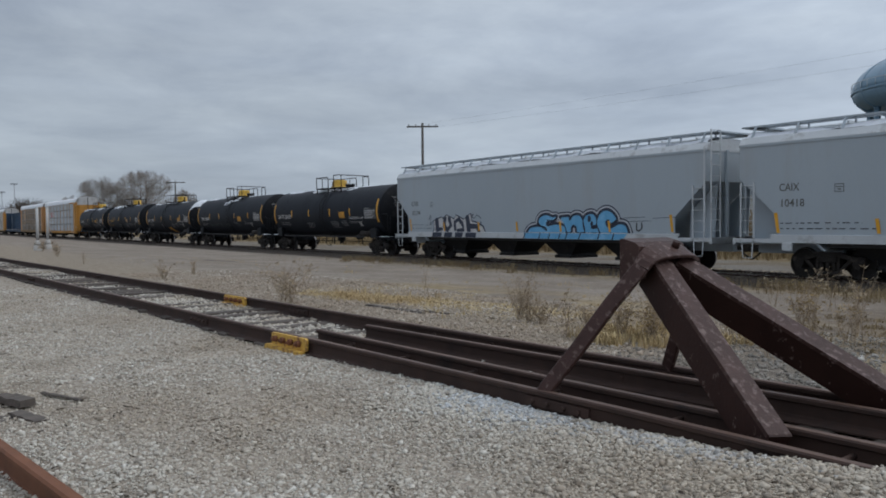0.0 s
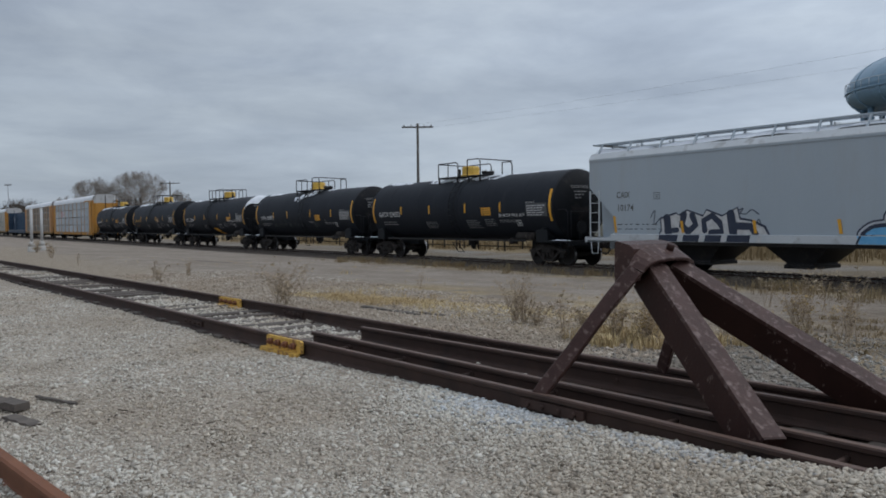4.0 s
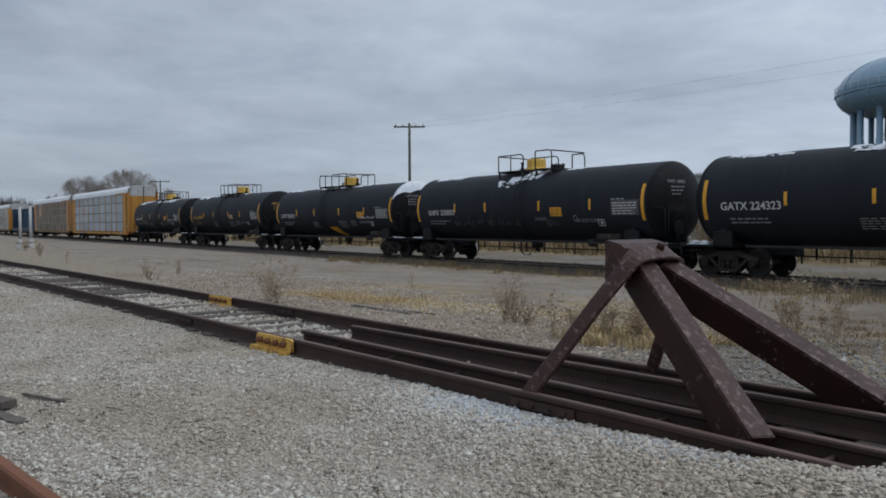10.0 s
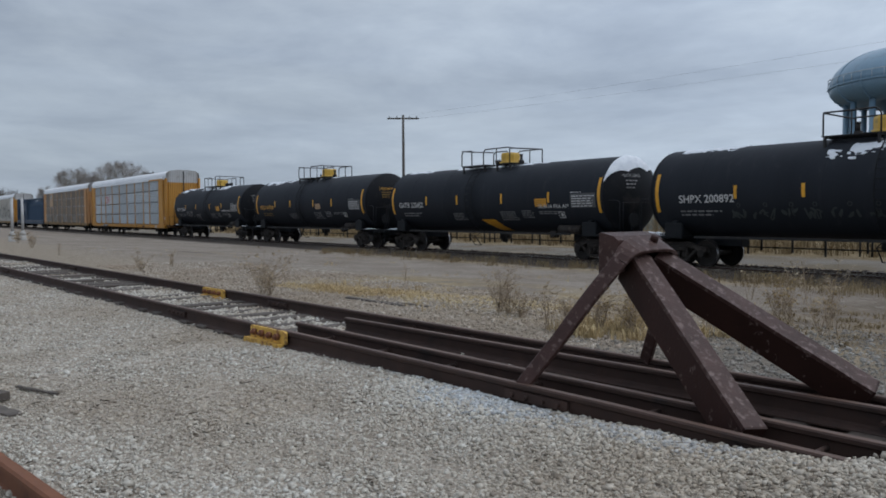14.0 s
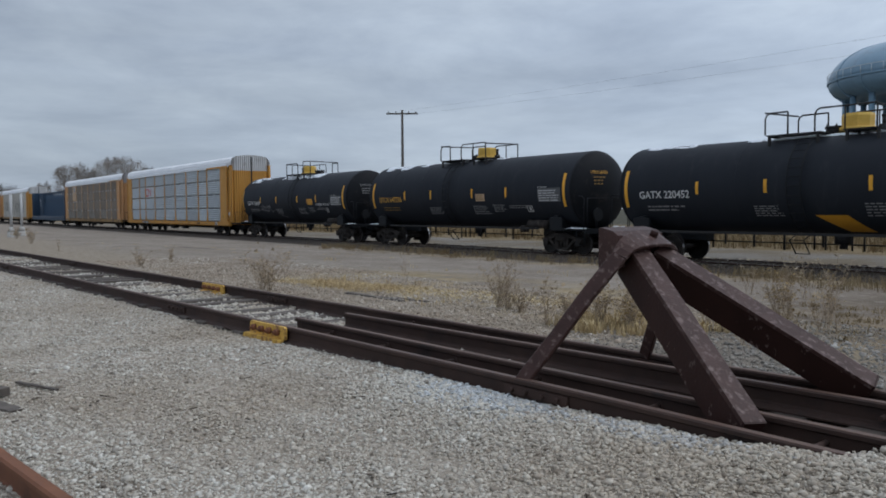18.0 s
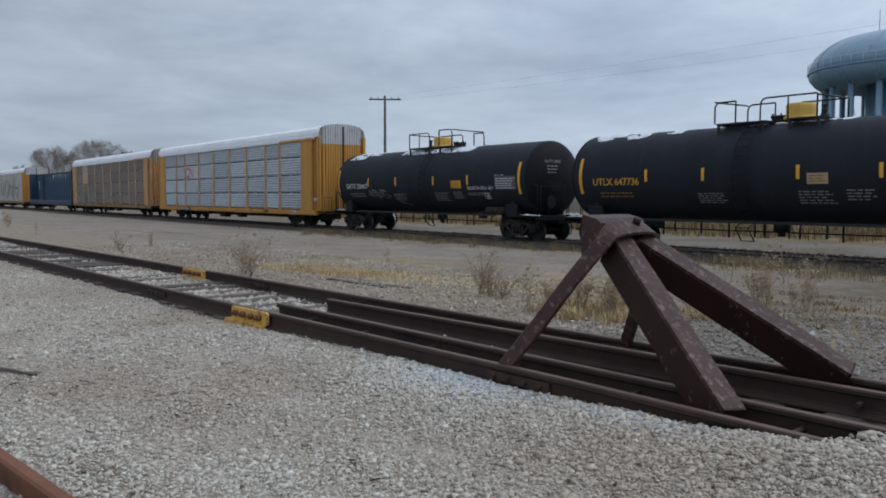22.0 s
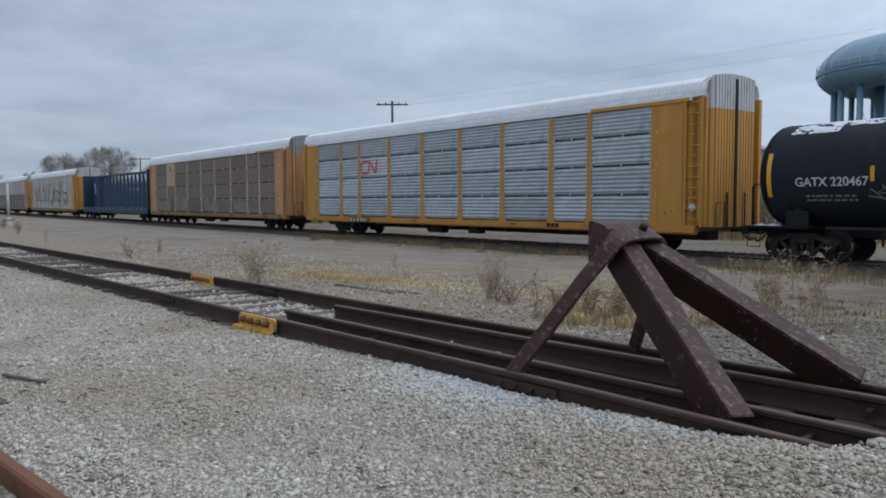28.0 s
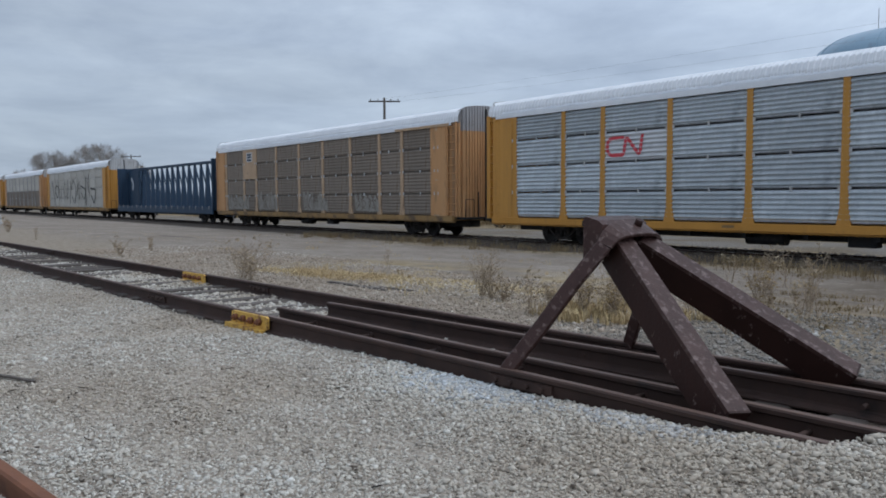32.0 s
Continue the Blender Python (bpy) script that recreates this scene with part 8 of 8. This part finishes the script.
def grass():
    rnd = random.Random(31)
    spots = []
    for i in range(150):
        t = rnd.random()
        spots.append((-14.4 + 5.6 * t + rnd.uniform(-0.5, 0.5), 6.7 + 1.5 * t * rnd.random() + 0.7 * rnd.random() + 0.5 * t, rnd.uniform(0.15, 0.55), rnd.randint(40, 110)))
    blades("straw", spots, "flattened pale straw over packed dirt", 40, 0.03, 0.10, lean=(0.6, 2.0))
    spots = []
    for i in range(30):
        spots.append((rnd.uniform(-14.0, -9.0), rnd.uniform(6.7, 8.6), rnd.uniform(0.1, 0.3), rnd.randint(10, 30)))
    for i in range(26):
        spots.append((rnd.uniform(-7.0, -5.2), rnd.uniform(6.7, 8.2), rnd.uniform(0.1, 0.25), rnd.randint(50, 110)))
    blades("dry_grass", spots, "tufts of dry yellow grass in gravel", 41, 0.05, 0.20)
    spots = []
    for i in range(80):
        spots.append((rnd.uniform(-6.8, -1.0), rnd.uniform(8.0, 13.5), rnd.uniform(0.1, 0.4), rnd.randint(15, 50)))
    blades("brown_grass", spots, "dull brown grass behind the bumping post", 46, 0.04, 0.15, M_BRUSH, lean=(0.3, 1.4))
    spots = []
    for i in range(300):
        x = 4 - 42 * rnd.random() ** 1.4
        spots.append((x, rnd.uniform(19.0, 21.4) - (1.0 * rnd.random() if x > -12 else 0), rnd.uniform(0.15, 0.5), rnd.randint(12, 42)))
    blades("line_grass", spots, "dry grass along the edge of the running line", 42, 0.10, 0.38, M_BRUSH)
    spots = []
    for i in range(90):
        spots.append((rnd.uniform(-40, -8), rnd.uniform(8, 19), rnd.uniform(0.1, 0.5), rnd.randint(3, 12)))
    blades("sparse_grass", spots, "sparse dry grass on the packed road", 43, 0.04, 0.14)
    spots = []
    for i in range(900):
        spots.append((rnd.uniform(-95, 22), 33.5 + 8.5 * rnd.random() ** 0.8, rnd.uniform(0.3, 0.9), rnd.randint(10, 24)))
    blades("field_grass", spots, "tall tan grass on the bank beyond the running line", 44, 0.35, 1.05, M_BRUSH, 3.0)


grass()


def brush():
    """Leafless shrubs on the bank, one sheet of stems."""
    rnd = random.Random(61)
    g = G()
    for i in range(420):
        x, y = rnd.uniform(-34, 12), rnd.uniform(41, 46)
        p = Vector((x, y, -0.6))
        for k in range(5):
            q = p + Vector((rnd.uniform(-0.9, 0.9), rnd.uniform(-0.9, 0.9), rnd.uniform(1.3, 3.6)))
            m = p.lerp(q, 0.5) + Vector((rnd.uniform(-0.2, 0.2), rnd.uniform(-0.2, 0.2), 0))
            g.cyl(p, m, 0.022, 0.015, n=3, caps=False)
            g.cyl(m, q, 0.015, 0.006, n=3, caps=False)
            for j in range(4):
                a = m.lerp(q, rnd.random())
                g.cyl(a, a + Vector((rnd.uniform(-0.5, 0.5), rnd.uniform(-0.5, 0.5), rnd.uniform(0.1, 0.7))), 0.009, 0.004, n=3, caps=False)
    tagged(part("brush", g, M_BRUSH), "tan leafless brush on the bank beyond the line", "brush", kind="stuff")


brush()


# ---- loose stones ----
def stones(name, x, y, size, label, material, seed, lift=0.25):
    """Angular stones joined as one sheet of stuff. x, y, size: arrays."""
    rnd = np.random.RandomState(seed)
    base = np.array([(i, j, k) for i in (-1, 1) for j in (-1, 1) for k in (-1, 1)], float) * 0.62
    quad = np.array([(0, 1, 3, 2), (4, 6, 7, 5), (0, 4, 5, 1), (2, 3, 7, 6), (0, 2, 6, 4), (1, 5, 7, 3)])
    tri = np.concatenate([quad[:, [0, 1, 2]], quad[:, [0, 2, 3]]])
    n = len(x)
    v = base[None] + rnd.uniform(-0.38, 0.38, (n, 8, 3))
    v = v * rnd.uniform(0.6, 1.3, (n, 1, 3))
    q = rnd.normal(size=(n, 4)); q /= np.linalg.norm(q, axis=1)[:, None]
    a, b, c, d = q.T
    R = np.stack([np.stack([1 - 2 * (c * c + d * d), 2 * (b * c - a * d), 2 * (b * d + a * c)], 1),
                  np.stack([2 * (b * c + a * d), 1 - 2 * (b * b + d * d), 2 * (c * d - a * b)], 1),
                  np.stack([2 * (b * d - a * c), 2 * (c * d + a * b), 1 - 2 * (b * b + c * c)], 1)], 1)
    v = np.einsum("nij,nkj->nki", R, v) * size[:, None, None]
    v[:, :, 2] *= 0.75

    def top(p, r):
        z = ground_z(p, r)
        if -40 < p < 12 and -4 < r < 22:
            z += 0.05 * noise.noise((p * 0.35, r * 0.35, 0)) + 0.022 * noise.noise((p * 1.4, r * 1.4, 3))
        return z
    z = np.array([top(p, r) for p, r in zip(x, y)]) + size * lift
    v += np.stack([x, y, z], 1)[:, None, :]
    f = (tri[None] + 8 * np.arange(n)[:, None, None]).reshape(-1, 3)
    me = bpy.data.meshes.new(name)
    me.vertices.add(n * 8)
    me.vertices.foreach_set("co", v.reshape(-1))
    me.loops.add(len(f) * 3)
    me.loops.foreach_set("vertex_index", f.reshape(-1))
    me.polygons.add(len(f))
    me.polygons.foreach_set("loop_start", np.arange(len(f)) * 3)
    me.update()
    me.validate()
    me.materials.append(material)
    tagged(new(name, me), label, "gravel", kind="stuff")


def gravel():
    rnd = np.random.RandomState(3)
    # pale crushed stone in the foreground, thinning with distance
    n = 190000
    d = 1.8 + 18 * rnd.uniform(0, 1, n) ** 1.6
    a = np.radians(rnd.uniform(20, 88, n))
    x, y = -d * np.sin(a), d * np.cos(a)
    keep = (y > 0.15) & (y < 4.62 - 0.79 + 0.055 * (x + 3.5))
    x, y, d = x[keep], y[keep], d[keep]
    size = np.clip(rnd.lognormal(math.log(0.0068), 0.42, len(x)), 0.0035, 0.020) * (1 + 0.04 * d)
    stones("gravel", x, y, size, "loose pale crushed limestone", M_STONE, 4)
    # between and beyond the rails
    n = 25000
    s, k = -4.75 - 26 * rnd.uniform(0, 1, n) ** 1.4, rnd.uniform(-0.70, 0.70, n)
    off = np.min(np.abs(s[:, None] - np.array(TIE_S)[None]), axis=1)
    keep = off > 0.075 * rnd.uniform(0, 1, n)
    s, k = s[keep], k[keep]
    # a few strays among the doubled rails, and a spill at their end
    s = np.concatenate([s, rnd.uniform(-4.6, 1.2, 70), rnd.normal(1.9, 0.35, 260)])
    k = np.concatenate([k, rnd.uniform(-0.28, 0.28, 70), rnd.normal(-0.52, 0.09, 260)])
    p = np.array([stub(i, j, 0)[:2] for i, j in zip(s, k)])
    stones("track_gravel", p[:, 0], p[:, 1], np.clip(rnd.lognormal(math.log(0.0145), 0.4, len(s)), 0.007, 0.034), "pale stones between the rails", M_STONE, 5, lift=0.75)
    n = 60000
    x, y = 2 - 26 * rnd.uniform(0, 1, n) ** 1.15, 5.45 + 4.6 * rnd.uniform(0, 1, n) ** 1.6
    keep = y > 4.62 + 0.80 + 0.055 * (x + 3.5)
    size = np.clip(rnd.lognormal(math.log(0.0115), 0.42, n), 0.005, 0.034)
    right = x > -5.6 + rnd.normal(0, 0.5, n)
    for k, label, material, seed in ((keep & ~right, "mixed grey-brown stones beside the track", M_STONEY, 6), (keep & right, "dark grey stones behind the bumping post", M_STONED, 16)):
        stones("yard_gravel", x[k], y[k], size[k], label, material, seed)
    # stone banked against the rail, with two bluish spills of fresh stone
    n = 15000
    s, k = rnd.uniform(-1.9, 2.6, n), -0.79 - np.abs(rnd.normal(0, 0.50, n))
    k = np.where(s > 1.45, k + rnd.uniform(0, 1, n) * np.clip((s - 1.45) * 0.9, 0, 0.8), k)
    p = np.array([stub(i, j, 0)[:2] for i, j in zip(s, k)])
    stones("banked_gravel", p[:, 0], p[:, 1], np.clip(rnd.lognormal(math.log(0.0085), 0.42, n), 0.004, 0.022), "pale stone banked against the near rail", M_STONE, 7, lift=0.4)
    s = np.concatenate([rnd.normal(-0.85, 0.36, 3000), rnd.normal(0.55, 0.30, 1300)])
    k = np.concatenate([-0.80 - np.abs(rnd.normal(0, 0.20, 3000)), -0.84 - np.abs(rnd.normal(0.06, 0.10, 1300))])
    p = np.array([stub(i, j, 0)[:2] for i, j in zip(s, k)])
    stones("fresh_gravel", p[:, 0], p[:, 1], np.clip(rnd.lognormal(math.log(0.0088), 0.40, len(s)), 0.004, 0.022), "fresh blue-grey stone beside the bumping post", M_STONEB, 17, lift=0.55)
    n = 9000
    x, y = 10 - 50 * rnd.uniform(0, 1, n) ** 1.3, rnd.uniform(21.8, 26.4, n)
    stones("ballast", x, y, np.clip(rnd.lognormal(math.log(0.032), 0.35, n), 0.015, 0.07), "dark ballast of the running line", M_BALLAST, 8)


gravel()


def timber(x, y, l, w, h, rz, seed, z=0.0):
    rnd = random.Random(seed)
    g = G()
    rings = []
    for i in range(7):
        u = -l / 2 + l * i / 6
        k = rnd.uniform(0.75, 1.0)
        rings.append([(u, -w / 2 * k, 0), (u, w / 2 * rnd.uniform(0.8, 1), 0), (u, w / 2 * k * 0.9, h * rnd.uniform(0.7, 1)), (u, -w / 2 * k * 0.9, h * rnd.uniform(0.7, 1))])
    g.loft(rings, smooth=False)
    tagged(part("timber_scrap", g, M_TIE, None, m=pose(x, y, ground_z(x, y) + z, 0, 0, rz)), "weathered splintered timber lying in gravel", "timber", "timber scraps")


timber(-10.6, 6.55, 1.6, 0.12, 0.05, 2, 1)
timber(-9.9, 6.75, 0.9, 0.10, 0.05, 8, 2)
timber(-6.95, 0.78, 0.42, 0.15, 0.06, 20, 3, 0.01)
timber(-6.35, 0.80, 0.45, 0.13, 0.02, 16, 4, 0.01)
timber(-6.95, 1.12, 0.55, 0.04, 0.015, 22, 5, 0.01)


def leaf_litter():
    """Withered leaves caught at the foot of the stop."""
    rnd = random.Random(5)
    g = G()
    o = stub(0.582, -0.306, 0.0)
    for i in range(14):
        p = Vector((o.x + rnd.uniform(-0.10, 0.10), o.y + rnd.uniform(-0.05, 0.05), 0.07 + rnd.uniform(0, 0.05)))
        a = rnd.uniform(0, 6.28)
        u = Vector((math.cos(a), math.sin(a), rnd.uniform(-0.2, 0.5))) * rnd.uniform(0.025, 0.045)
        v = Vector((-math.sin(a), math.cos(a), rnd.uniform(-0.2, 0.4))) * 0.015
        c = Vector((0, 0, 0.008))
        g.mesh([p - u, p + v, p + u, p - v, p + c], [(0, 3, 4), (3, 2, 4), (2, 1, 4), (1, 0, 4)])
    tagged(part("leaf_litter", g, M_DRY), "withered golden leaves at the foot of the bumping post", "leaves", kind="stuff")


leaf_litter()


def gravel_litter():
    """Dark twigs, bark crumbs and leaves lying on the stone."""
    rnd = random.Random(15)
    g = G()
    for i in range(150):
        d, a = 2.4 + 9 * rnd.random() ** 1.3, radians(rnd.uniform(24, 84))
        x, y = -d * math.sin(a), d * math.cos(a)
        if y < 0.3 or y > 3.6 + 0.055 * (x + 3.5):
            continue
        z = ground_z(x, y) + 0.05 * noise.noise((x * 0.35, y * 0.35, 0)) + 0.022 * noise.noise((x * 1.4, y * 1.4, 3)) + 0.012
        b = rnd.uniform(0, math.pi)
        u = Vector((math.cos(b), math.sin(b), rnd.uniform(-0.1, 0.1)))
        if i % 3:
            ln = rnd.uniform(0.012, 0.028)
            v = Vector((-u.y, u.x, rnd.uniform(-0.3, 0.5))) * ln * 0.6
            p = Vector((x, y, z))
            c = Vector((0, 0, 0.006))
            g.mesh([p - u * ln, p + v, p + u * ln, p - v, p + c], [(0, 3, 4), (3, 2, 4), (2, 1, 4), (1, 0, 4)])
        else:
            ln = rnd.uniform(0.03, 0.09)
            p = Vector((x, y, z + 0.004))
            q = p + u * ln
            w = p.lerp(q, 0.5) + Vector((-u.y, u.x, 0)) * ln * rnd.uniform(-0.2, 0.2)
            g.tube([p, w, q], 0.004, 4)
    tagged(part("gravel_litter", g, M_LITTER), "dark twigs and leaf scraps lying on pale stone", "litter", kind="stuff")


gravel_litter()


# ---- what moves ----
def motions():
    for car, c in CARS:
        walk(car, [(t, pose(c + travel(t), TRAIN_Y, TRAIN_Z)) for t in range(0, 33)])
    steps = [0.16 * i for i in range(201)]
    for w, a in WHEELS:
        walk(w, [(t, pose(a, 0, WHEEL_R) @ Matrix.Rotation((travel(t) - travel(0)) / WHEEL_R, 4, "Y")) for t in steps])


motions()
